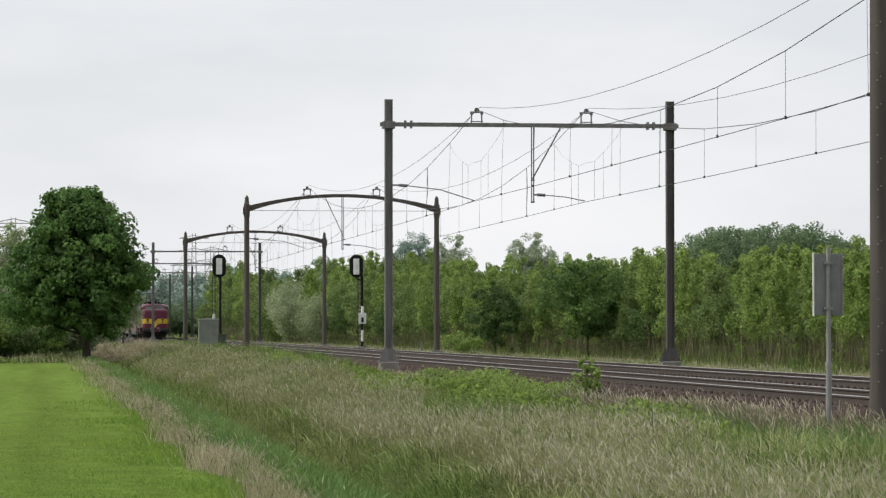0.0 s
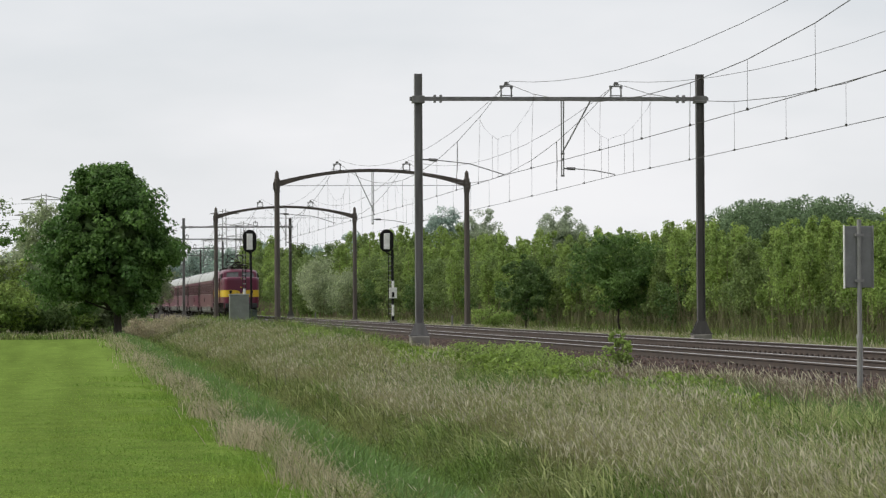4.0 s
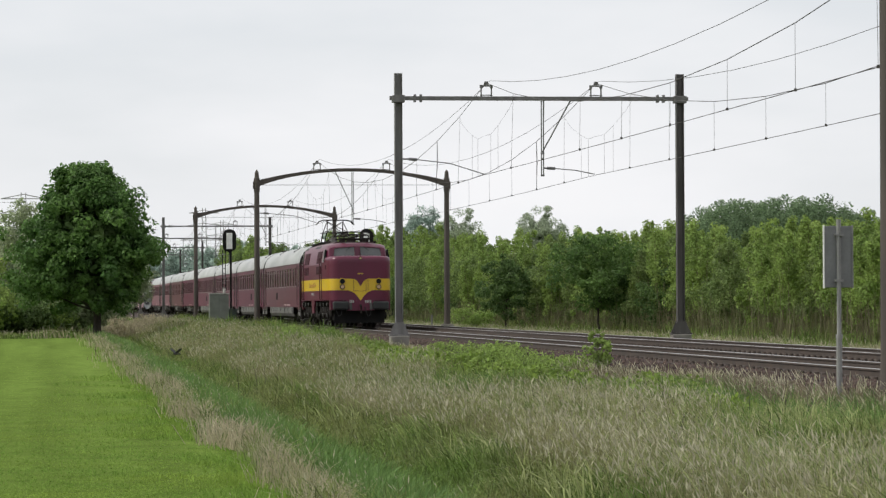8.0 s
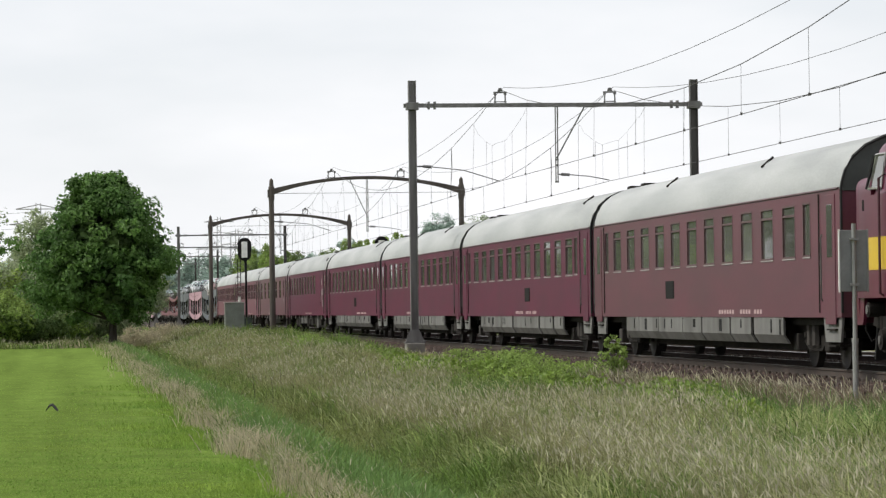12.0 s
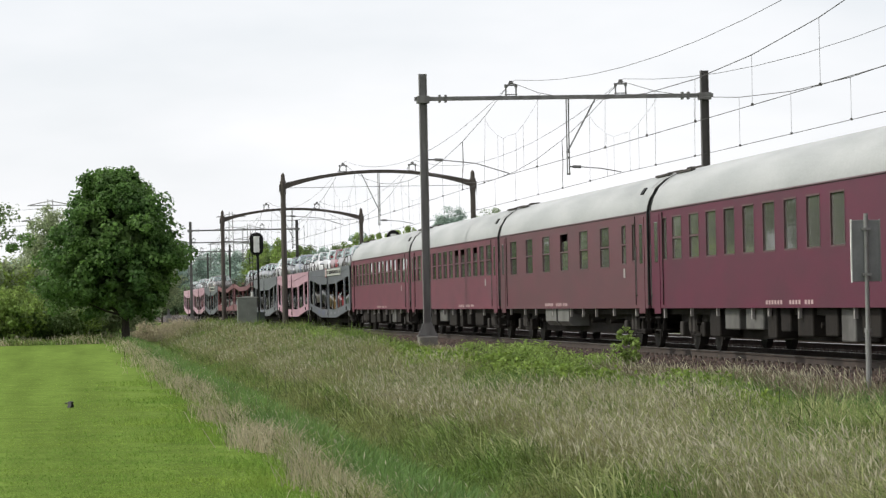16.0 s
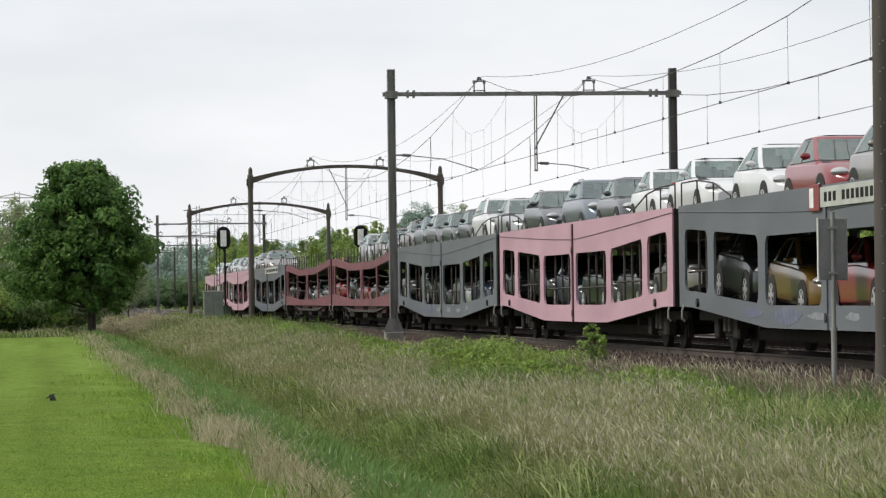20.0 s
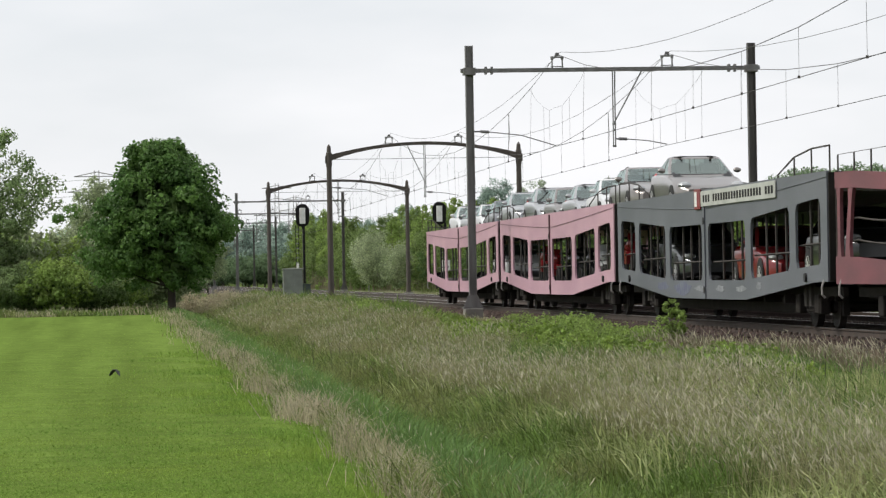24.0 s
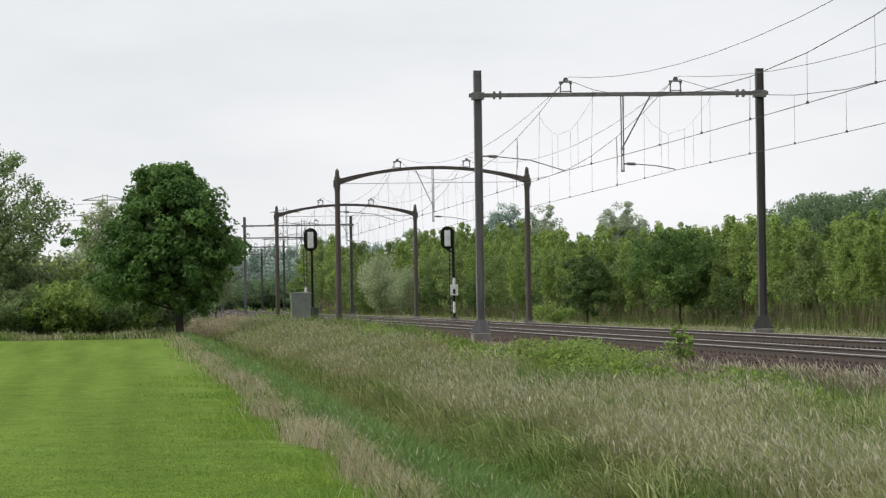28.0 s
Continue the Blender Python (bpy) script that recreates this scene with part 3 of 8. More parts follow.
def build_bolts():
    """Pairs of bright bolt heads up the brown mast nearest to the camera."""
    g = [o for o in scene.objects if o.name.startswith("catenary_portal") and abs(o.matrix_basis.translation.y - 46) < .1][0]
    bm = bmesh.new()
    disc(bm, (0, 0, 0), .010, .014, "y", 8)
    me = finish("bolt", bm, M["galv"])
    for i in range(22):
        for dx in (-.075, -.03) if i % 3 else (-.075,):
            o = part("bolt", me, None, g)
            z = .4 + .38 * i + (.05 if dx > -.05 else 0)
            o.location = (11.85 + dx, -math.sqrt(max(0, (.18 - .005 * z) ** 2 - dx * dx)), z)


for gy, gk in GANTRIES:
    build_gantry(gy, gk, {"arch": "brown steel portal with arched beam over two tracks", "flat": "grey steel portal with flat beam over two tracks"}[gk])


build_bolts()


def build_overhead_line(k, label):
    ol = thing("overhead_line", label, "overhead line", "overhead lines")
    wx = WIRE_X[k]
    rest = (14.93, 18.68)[k]
    for i, ((y0, k0), (y1, k1)) in enumerate(zip(GANTRIES, GANTRIES[1:])):
        h0 = 8.38 if k0 == "flat" else 8.62
        h1 = 8.38 if k1 == "flat" else 8.62
        # stagger of the contact wire from support to support
        s0, s1 = (0.12 if i % 2 else -0.12), (-0.12 if i % 2 else 0.12)
        N = 10
        mess, cont = [], []
        for j in range(N + 1):
            u = j / N
            y = y0 + (y1 - y0) * u
            sag = 4 * u * (1 - u)
            xc = rest + s0 + (s1 - s0) * u
            mess.append(Vector((wx + (xc - wx) * min(1, sag * 0.8), y, h0 + (h1 - h0) * u - 2.1 * sag)))
            cont.append(Vector((xc, y, 5.33 - 0.05 * sag)))
        bm = bmesh.new()
        tube(bm, mess, 0.010, 5)
        part("messenger_wire", bm, M["wire"], ol)
        bm = bmesh.new()
        tube(bm, cont, 0.009, 5)
        part("contact_wire", bm, M["wire"], ol)
        if y0 > 330:
            continue
        # stitch wire slung under the messenger at the support, with its own short droppers
        for sgn, ya in ((1, y0), (-1, y1)):
            hs, xs = (h0, s0) if sgn > 0 else (h1, s1)
            run = [(0.0, 6.62), (1.6, 6.60), (3.2, 6.80), (5.6, 7.20), (7.0, hs - 2.1 * 4 * (7 / 66) * (1 - 7 / 66))]
            pts = [Vector((rest + xs * .8 - (xs * .1) * q, ya + sgn * q, z)) for q, z in run]
            bm = bmesh.new()
            tube(bm, pts, 0.0042, 4)
            part("stitch_wire", bm, M["wire"], ol)
            for q in (1, 2):
                bm = bmesh.new()
                tube(bm, [pts[q], Vector((pts[q].x, pts[q].y, 5.32))], 0.0038, 4)
                part("dropper", bm, M["wire"], ol)
        if i in (2, 4):
            bm = bmesh.new()
            a, b = mess[2], cont[2]
            tube(bm, [a, a.lerp(b, .45) + Vector((.06, .25, 0)), a.lerp(b, .8) + Vector((-.05, -.3, 0)), b], 0.012, 5)
            part("current_jumper", bm, M["wire"], ol)
        for j in range(1, N):
            bm = bmesh.new()
            a, b = mess[j], cont[j] + Vector((0, 0.06, 0.01))
            tube(bm, [a, b], 0.0045, 4)
            disc(bm, b, 0.03, 0.06, "z", 6)
            part("dropper", bm, M["wire"], ol)
    # feeder that runs higher, beside the messenger wire
    fx = wx + 0.12
    for (y0, k0), (y1, k1) in zip(GANTRIES, GANTRIES[1:]):
        h0, h1 = (8.45 if k0 == "flat" else 8.69), (8.45 if k1 == "flat" else 8.69)
        bm = bmesh.new()
        tube(bm, [(fx, y0 + (y1 - y0) * j / 12, h0 + (h1 - h0) * j / 12 - 1.25 * 4 * (j / 12) * (1 - j / 12)) for j in range(13)], 0.0075, 5)
        part("feeder_wire", bm, M["wire"], ol)


build_overhead_line(0, "thin dark overhead wires with droppers above the nearer track")
build_overhead_line(1, "thin dark overhead wires with droppers above the farther track")

# ---- lineside things ----
def build_signal(x, y, z0, head_dx, label, mast_dx=0.0, ladder_dx=0.0, box_z=0.0):
    """Oval head on a slim mast; the ladder stands beside the mast, a white case hangs low on it."""
    s = thing("railway_signal", label, "railway signal", "signals", at=pose(x, y, 0))
    bm = bmesh.new()
    box(bm, -.28, .28, -.28, .28, z0 - .45, z0 + .05, 0.03)
    part("foundation", bm, M["concrete"], s)
    bm = bmesh.new()
    tube(bm, [(mast_dx, 0, z0), (mast_dx, 0, 4.5)], 0.07, 10)
    box(bm, mast_dx - .18, mast_dx + .18, -.18, .18, z0 + .04, z0 + .09)
    part("mast", bm, M["black"], s, "dark signal mast", True)
    for za, zb in ((z0 + 0.35, z0 + 1.05), (z0 + 2.0, z0 + 2.55)) if not box_z else ():
        bm = bmesh.new()
        tube(bm, [(mast_dx, 0, za), (mast_dx, 0, zb)], 0.079, 10)
        part("white_band", bm, M["white"], s, "white painted band", True)
    cx, cz = (ladder_dx, box_z) if box_z else (mast_dx, z0 + 1.45)
    bm = bmesh.new()
    box(bm, cx - .24, cx + .24, -.20, -.08, cz, cz + .68, 0.02)
    case = part("marker_plate", bm, M["white"], s, "white enamel case")
    bm = bmesh.new()
    box(bm, cx - .07, cx + .07, -.215, -.19, cz + .08, cz + .40, .02)
    part("plate_mark", bm, M["black"], case)
    bm = bmesh.new()
    tube(bm, [(cx, -.1, cz + .62), (cx, -.1, cz + 1.05)], .085, 8)
    part("case_neck", bm, M["white"], case)
    out = []
    for i in range(24):
        a = 2 * math.pi * i / 24
        out.append((head_dx + 0.43 * math.cos(a), 5.05 + 0.30 * (1 if math.sin(a) >= 0 else -1) + 0.42 * math.sin(a)))
    bm = bmesh.new()
    prism(bm, out, -0.06, 0.0, "y")
    head = part("signal_head", bm, M["black"], s, "black oval signal board")
    bm = bmesh.new()
    box(bm, head_dx - .19, head_dx + .17, -.24, -.06, 4.52, 5.52, 0.03)
    part("lamp_box", bm, M["white"], head, "pale grey lamp housing")
    bm = bmesh.new()
    tube(bm, [(mast_dx, 0, 4.1), (head_dx, 0, 4.3), (head_dx, 0, 4.7)], 0.05, 8)
    part("bracket", bm, M["black"], s)
    top = 4.45
    foot = box_z + .9 if box_z else z0 + .3
    for dx in (-.09, .09):
        bm = bmesh.new()
        tube(bm, [(ladder_dx + dx, .1, foot), (ladder_dx + dx, .1, top)], 0.028, 5)
        part("ladder_rail", bm, M["black"], s)
    bm = bmesh.new()
    box(bm, -.09, .09, -.03, .03, -.03, .03)
    rung = finish("ladder_rung", bm, M["galv"])
    for i in range(int((top - foot) / .3)):
        part("ladder_rung", rung, None, s).location = (ladder_dx, .1, foot + .2 + .3 * i)
    return s


build_signal(12.05, 212, -0.35, 0.22, "black oval light signal on a mast beside the nearer track", .30, -.12, 1.0)
build_signal(21.25, 212, -0.02, -0.37, "black oval light signal on a banded mast beside the farther track", 0.0, -.16)


def build_cabinet(x, y, w, d, h, z0, mat, lid, label):
    c = thing("relay_cabinet", label, "relay cabinet", "relay cabinets", at=pose(x, y, z0))
    bm = bmesh.new()
    box(bm, -w / 2, w / 2, -d / 2, d / 2, 0.12, h, 0.015)
    part("body", bm, mat, c)
    bm = bmesh.new()
    box(bm, -w / 2 + .03, w / 2 - .03, -d / 2 + .03, d / 2 - .03, -0.35, 0.12)
    part("plinth", bm, M["concrete"], c)
    bm = bmesh.new()
    prism(bm, [(-w / 2 - .05, h + .004), (w / 2 + .05, h + .004), (w / 2 + .05, h + .05), (0, h + .09), (-w / 2 - .05, h + .05)], -d / 2 - .05, d / 2 + .05, "y")
    part("lid", bm, lid, c)
    for sx in (-1, 1):
        bm = bmesh.new()
        box(bm, min(sx * .02, sx * (w / 2 - .04)), max(sx * .02, sx * (w / 2 - .04)), -d / 2 - .018, -d / 2 - .003, 0.18, h - .06, 0.006)
        dr = part("door", bm, mat, c)
        bm = bmesh.new()
        box(bm, sx * .07 - .015, sx * .07 + .015, -d / 2 - .04, -d / 2 - .018, h * .5, h * .5 + .12)
        part("handle", bm, M["galv"], dr)
        bm = bmesh.new()
        for k in range(4):
            box(bm, sx * .27 - .13, sx * .27 + .13, -d / 2 - .026, -d / 2 - .018, h * .25 + .05 * k, h * .25 + .02 + .05 * k)
        part("louvre", bm, M["galv"], dr)


build_cabinet(11.1, 203, 1.15, 0.8, 2.05, -0.38, M["cabinet"], M["cabinet_lid"], "grey-green steel relay cabinet with pale lid on the bank")
build_cabinet(12.0, 206, 0.66, 0.6, 1.10, -0.38, M["cabinet_dark"], M["cabinet_dark"], "small dark green relay cabinet beside the track")


def build_board():
    b = thing("trackside_board", "plain grey metal trackside board on a post in grass", "sign", at=pose(11.30, 46.8, 0))
    bm = bmesh.new()
    tube(bm, [(0, 0, -0.7), (0, 0, 0.62)], 0.042, 10)
    tube(bm, [(0, 0, 0.62), (0, 0, 2.28)], 0.032, 10)
    tube(bm, [(0, 0, 0.60), (0, 0, 0.66)], 0.05, 10)
    part("post", bm, M["galv"], b, "two-part galvanised post", True)
    bm = bmesh.new()
    box(bm, -.205, .205, .035, .055, 1.32, 2.19, 0.008)
    panel = part("panel", bm, M["board"], b, "plain grey sheet-metal panel back")
    bm = bmesh.new()
    box(bm, -.215, -.198, .015, .06, 1.31, 2.20)
    part("rim", bm, M["white"], panel, "pale folded edge")
    bm = bmesh.new()
    box(bm, .198, .215, .015, .06, 1.31, 2.20)
    part("rim", bm, M["galv"], panel)
    for z in (1.42, 2.06):
        bm = bmesh.new()
        box(bm, -.06, .06, -.045, .033, z - .018, z + .018)
        part("clamp", bm, M["galv"], b)


build_board()


def build_lineside_posts():
    bm = bmesh.new()
    tube(bm, [(0, 0, -.3), (0, 0, .85)], 0.05, 8)
    disc(bm, (0, 0, .86), 0.05, .03, "z", 8)
    me = finish("post", bm, M["steel"])
    for x, y in ((22.2, 222), (22.6, 254), (22.4, 290), (22.4, 190)):
        o = tagged(new("lineside_post", me), "short dark lineside marker post", "post", "lineside posts")
        o.location = (x, y, float(ground_z(x, y)))
    bm = bmesh.new()
    tube(bm, [(0, 0, -.3), (0, 0, .30)], 0.035, 8, 0.045)
    tube(bm, [(0, 0, .30), (0.03, 0, .42)], 0.045, 8, 0.012)
    wm = tagged(new("white_marker", finish("white_marker", bm, M["white"])), "small white marker stub in the bank grass", "marker")
    wm.location = (9.92, 79, float(ground_z(9.92, 79)) + .10)


build_lineside_posts()


# ---- the train: locomotive, eight coaches, eight car carriers ----
ROLLING = []  # (thing, distance of its origin behind the locomotive's front)


def wheelset(parent, y, r=0.46, spread=0.75):
    for sx in (-1, 1):
        bm = bmesh.new()
        disc(bm, (sx * spread, y, r), r, 0.13, "x", 24)
        disc(bm, (sx * (spread + .06 if sx > 0 else spread + .06) if sx > 0 else -(spread + .06), y, r), 0.13, 0.14, "x", 12)
        part("wheel", bm, M["wheel"], parent)
    bm = bmesh.new()
    disc(bm, (0, y, r), 0.09, 1.4, "x", 10)
    part("axle", bm, M["wheel"], parent)


def bogie(parent, y, base=2.5, r=0.46, mats=("under", "rust_light")):
    bg = part("bogie", bogie_frame(base, r), M[mats[0]], parent, "grimy bogie with springs and brake gear")
    bg.location = (0, y, 0)
    for sy in (-1, 1):
        wheelset(bg, sy * base / 2, r)
    for sx in (-1, 1):
        for sy in (-1, 1):
            bm = bmesh.new()
            box(bm, sx * 1.06 - .10, sx * 1.06 + .10, sy * base / 2 - .17, sy * base / 2 + .17, r - .15, r + .17, 0.03)
            part("axle_box", bm, M[mats[1]] if sy > 0 else M["under"], bg)
        bm = bmesh.new()
        for dy in (-.22, .22):
            bm = bmesh.new()
            tube(bm, [(sx * 1.08, dy, .42), (sx * 1.08, dy, .86)], 0.10, 8)
            part("spring", bm, M[mats[1]], bg)
    return bg


def bogie_frame(base, r):
    bm = bmesh.new()
    for sx in (-1, 1):
        prism(bm, [(-base / 2 - .55, r + .22), (-base / 2 - .5, r + .36), (-.7, r + .36), (-.5, r + .14), (.5, r + .14), (.7, r + .36), (base / 2 + .5, r + .36), (base / 2 + .55, r + .22), (base / 2 + .2, r + .12),
                   (.8, r + .10), (.55, r - .14), (-.55, r - .14), (-.8, r + .10), (-base / 2 - .2, r + .12)], sx * .98 - .06, sx * .98 + .06, "x")
        tube(bm, [(sx * 1.05, -base / 2 + .4, .5), (sx * 1.05, -.5, .34), (sx * 1.05, .5, .34), (sx * 1.05, base / 2 - .4, .5)], 0.03, 5)
    box(bm, -.98, .98, -.28, .28, r + .05, r + .36)
    for sy in (-1, 1):
        box(bm, -.95, .95, sy * (base / 2 + .5) - .06, sy * (base / 2 + .5) + .06, r + .1, r + .3)
        for sx in (-1, 1):
            box(bm, sx * .75 - .06, sx * .75 + .06, sy * (base / 2 + .56) - .07, sy * (base / 2 + .56) + .07, .25, .75)
    return bm


def buffers(parent, y, face, z=1.05):
    """Two buffers at an end; face is -1 or 1 along y."""
    for sx in (-.875, .875):
        bm = bmesh.new()
        disc(bm, (sx, y + face * .20, z), 0.11, 0.40, "y", 14)
        disc(bm, (sx, y + face * .42, z), 0.24, 0.05, "y", 18)
        part("buffer", bm, M["black"], parent)
    bm = bmesh.new()
    tube(bm, [(0, y, z - .03), (0, y + face * .3, z - .08), (0, y + face * .34, z - .42)], 0.04, 6)
    part("coupling", bm, M["under"], parent)


M["cab_glass"] = material("grey_cab_glass", (0.105, 0.110, 0.112), (0.075, 0.08, 0.08), 0.08, 0, 0.8, 12, 0, spec=0.35)
M["buffer_paint"] = material("dark_grey_green_buffer", (0.016, 0.018, 0.018), (0.011, 0.012, 0.012), 0.6, 0, 2, 25, 0.1)
M["roof_grey"] = material("dusty_grey_roof_edge", (0.085, 0.088, 0.082), (0.055, 0.055, 0.052), 0.7, 0, 1.5, 20, 0.1)


def slab(bm, q, push):
    """A quadrilateral sheet given thickness along push."""
    push = Vector(push)
    vs = [bm.verts.new(Vector(p) + push) for p in q] + [bm.verts.new(Vector(p) - push) for p in q]
    fs = [bm.faces.new([vs[i] for i in f]) for f in ((0, 1, 2, 3), (7, 6, 5, 4), (0, 4, 5, 1), (1, 5, 6, 2), (2, 6, 7, 3), (3, 7, 4, 0))]
    bmesh.ops.recalc_face_normals(bm, faces=fs)


def build_locomotive():
    lo = thing("electric_locomotive", "maroon electric locomotive with yellow waist band hauling the train", "locomotive")
    N = 8.2  # half length
    CREASE = 2.90
    # outline of the body in plan: (distance back from the nose, half width)
    PLAN = ((0, 0.95), (.05, 1.13), (.17, 1.27), (.38, 1.36), (.75, 1.42), (1.5, 1.48), (2.7, 1.49))

    def half_width(y):
        return float(np.interp(N - abs(y), [p[0] for p in PLAN], [p[1] for p in PLAN]))

    def side_x(z):
        """Half width of the sloping upper side at height z."""
        return 1.485 - (z - CREASE) * .17
    stations = [-N + p[0] for p in PLAN] + [-2.5, 0, 2.5] + [N - p[0] for p in PLAN[::-1]]
    bm = bmesh.new()
    rings = []
    for z in (1.24, 1.69, 2.21, 2.6, CREASE):
        rings.append([(-half_width(y), y, z) for y in stations] + [(half_width(y), y, z) for y in stations[::-1]])
    loft(bm, rings)
    part("lower_body", bm, M["maroon_loco"], lo, "maroon lower body with rounded nose", True)
    for s in (-1, 1):  # rounded bonnet in front of the windscreens
        bm = bmesh.new()
        rings = []
        outline = [N - p[0] for p in PLAN[:6]] + [N - 1.9]
        for z, k, crown in ((CREASE, 0, 0), (CREASE + .03, 0, 0), (3.06, 0, 0), (3.12, .012, 0), (3.165, .035, .01), (3.195, .075, .03), (3.21, .14, .05), (3.215, .24, .07)):
            left = [(-(half_width(y) - k), s * (y - k * (1 if y > N - .6 else 0)), z + crown * (1 - abs(half_width(y) - k) / 1.5)) for y in outline[::-1]]
            rings.append(left + [(-x, y, zz) for x, y, zz in left[::-1]])
        loft(bm, rings)
        part("bonnet", bm, M["maroon_loco"], lo, "rounded maroon nose bonnet", True)
    # upper body with slightly sloping sides, cab fronts raked back
    bm = bmesh.new()
    secs = []
    half = ((-N + 1.42, 3.18, 3.20, .88), (-N + 1.62, 3.56, 3.70, .93), (-N + 1.80, 3.62, 3.80, .96), (-N + 2.3, 3.66, 3.87, 1), (-N + 3.4, 3.67, 3.90, 1))
    for y, ze, zt, k in list(half) + [(-y, ze, zt, k) for y, ze, zt, k in half[::-1]]:
        w0, w1 = min(side_x(CREASE), half_width(y) - .004) * k, side_x(ze) * k
        left = [(-w0, y, CREASE - .02), (-w1, y, ze), (-w1 * .955, y, ze + (zt - ze) * .42), (-w1 * .82, y, ze + (zt - ze) * .72), (-w1 * .5, y, ze + (zt - ze) * .94), (0, y, zt)]
        secs.append(left + [(-x, yy, z) for x, yy, z in left[:-1][::-1]])
    loft(bm, secs)
    part("upper_body", bm, M["maroon_loco"], lo, "maroon upper body and cab roof", True)
    bm = bmesh.new()
    prism(bm, [(-1.0, 3.84), (-.8, 3.93), (.8, 3.93), (1.0, 3.84)], -5.2, 5.4, "y")
    part("roof_deck", bm, M["loco_roof"], lo, "sooty roof equipment deck")
    for ya, yb in ((-3.1, -.2), (3.9, 5.6)):
        bm = bmesh.new()
        e0, e1 = (-1.352, 3.66), (-1.285, 3.765)
        slab(bm, [(e0[0], ya, e0[1]), (e0[0], yb, e0[1]), (e1[0], yb, e1[1]), (e1[0], ya, e1[1])], (-.012, 0, .006))
        part("roof_hatch", bm, M["roof_grey"], lo, "grey roof edge hatch")
    for sx in (-1, 1):  # run of insulators and pipes along the roof edge
        bm = bmesh.new()
        tube(bm, [(sx * 1.05, -4.6, 3.93), (sx * 1.05, 5.2, 3.93)], .028, 5)
        for k in range(24):
            disc(bm, (sx * 1.05, -4.5 + .42 * k, 3.93), .05, .10, "y", 7)
        part("roof_pipe", bm, M["under"], lo, "dark pipe along the roof edge")
    # waist band round the body, a little proud
    side = [(-(half_width(y) + .004), y + (-.004 if y < -N + .3 else .004 if y > N - .3 else 0), 1.69) for y in stations]
    full = side + [(-x, y, z) for x, y, z in side[::-1]]
    bm = bmesh.new()
    loft(bm, [full, [(x, y, 2.215) for x, y, z in full]])
    part("waist_band", bm, M["yellow"], lo, "bright yellow waist band", True)
    for s in (-1, 1):
        yf = s * (N + .006)
        e = lambda a: yf + s * a
        bm = bmesh.new()  # V on the nose: yellow point below, maroon notch above
        prism(bm, [(-.58, 1.70), (-.44, 1.655), (-.30, 1.58), (-.16, 1.45), (-.05, 1.29), (0, 1.23), (.05, 1.29), (.16, 1.45), (.30, 1.58), (.44, 1.655), (.58, 1.70)], e(0), e(.008), "y")
        part("nose_point", bm, M["yellow"], lo, "yellow chevron point on the nose")
        bm = bmesh.new()
        prism(bm, [(-.36, 2.225), (-.25, 2.185), (-.14, 2.10), (-.05, 1.95), (0, 1.88), (.05, 1.95), (.14, 2.10), (.25, 2.185), (.36, 2.225)], e(0.002), e(.010), "y")
        part("nose_notch", bm, M["maroon_loco"], lo, "maroon notch above the chevron")
        bm = bmesh.new()  # edges of the nose hatch
        for x in (-.31, .25, .34):
            box(bm, x - .008, x + .008, *sorted((e(.002), e(.013))), 1.66, 2.20)
        box(bm, -.30, .25, *sorted((e(.002), e(.013))), 1.655, 1.672)
        part("nose_hatch", bm, M["frame"], lo, "dark edge of the nose hatch")
        for x in (-.82, .82):  # paired lamps on a yellow backing
            bm = bmesh.new()
            pts = [(x + .145 * math.cos(a), 1.975 + (.125 if math.sin(a) > 0 else -.125) + .145 * math.sin(a)) for a in (2 * math.pi * (q + .5) / 24 for q in range(24))]
            prism(bm, pts, e(-.06), e(.022), "y")
            lamp = part("lamp_case", bm, M["yellow"], lo)
            for z in (2.10, 1.85):
                bm = bmesh.new()
                disc(bm, (x, e(.03), z), 0.115, 0.07, "y", 20)
                part("lamp_ring", bm, M["black"], lamp, "black lamp ring")
            bm = bmesh.new()
            disc(bm, (x, e(.06), 1.85), 0.085, 0.03, "y", 20)
            part("headlamp", bm, M["lamp_lit"], lamp, "small warm headlamp")
        bm = bmesh.new()
        disc(bm, (0, s * (N - .06), 3.14), 0.075, 0.2, "y", 20)
        part("top_lamp_ring", bm, M["black"], lo)
        bm = bmesh.new()
        disc(bm, (0, s * (N + .045), 3.14), 0.055, 0.02, "y", 20)
        part("top_headlamp", bm, M["lamp_lit"], lo, "top headlamp above the nose")
        bm = bmesh.new()
        for k in range(4):
            box(bm, -.13 + .068 * k, -.085 + .068 * k, *sorted((e(0.002), e(.012))), 2.415, 2.475)
        part("maker_plate", bm, M["yellow"], lo, "small yellow lettering on the nose")
        for x0, n in ((-.50, 3), (.20, 4)):
            bm = bmesh.new()
            for k in range(n):
                box(bm, x0 + k * .075, x0 + k * .075 + .045, *sorted((e(-.02), e(.014))), 1.13, 1.25)
            part("nose_marking", bm, M["cabinet_lid"], lo, "white painted marking")
        for sx in (-1, 1):  # two raked windscreens each side of a pillar
            bm = bmesh.new()
            yb, yt = s * (N - 1.385), s * (N - 1.58)
            q = [(sx * .13, yb, 3.23), (sx * 1.09, s * (N - 1.41), 3.23), (sx * 1.03, s * (N - 1.565), 3.60), (sx * .13, yt, 3.67)]
            slab(bm, q, (0, s * .022, .01))
            pane = part("windscreen", bm, M["cab_glass"], lo, "raked cab windscreen pane")
            bm = bmesh.new()
            cyc = [Vector((x, y + s * .024, z + .01)) for x, y, z in q]
            tube(bm, cyc + [cyc[0]], 0.026, 5)
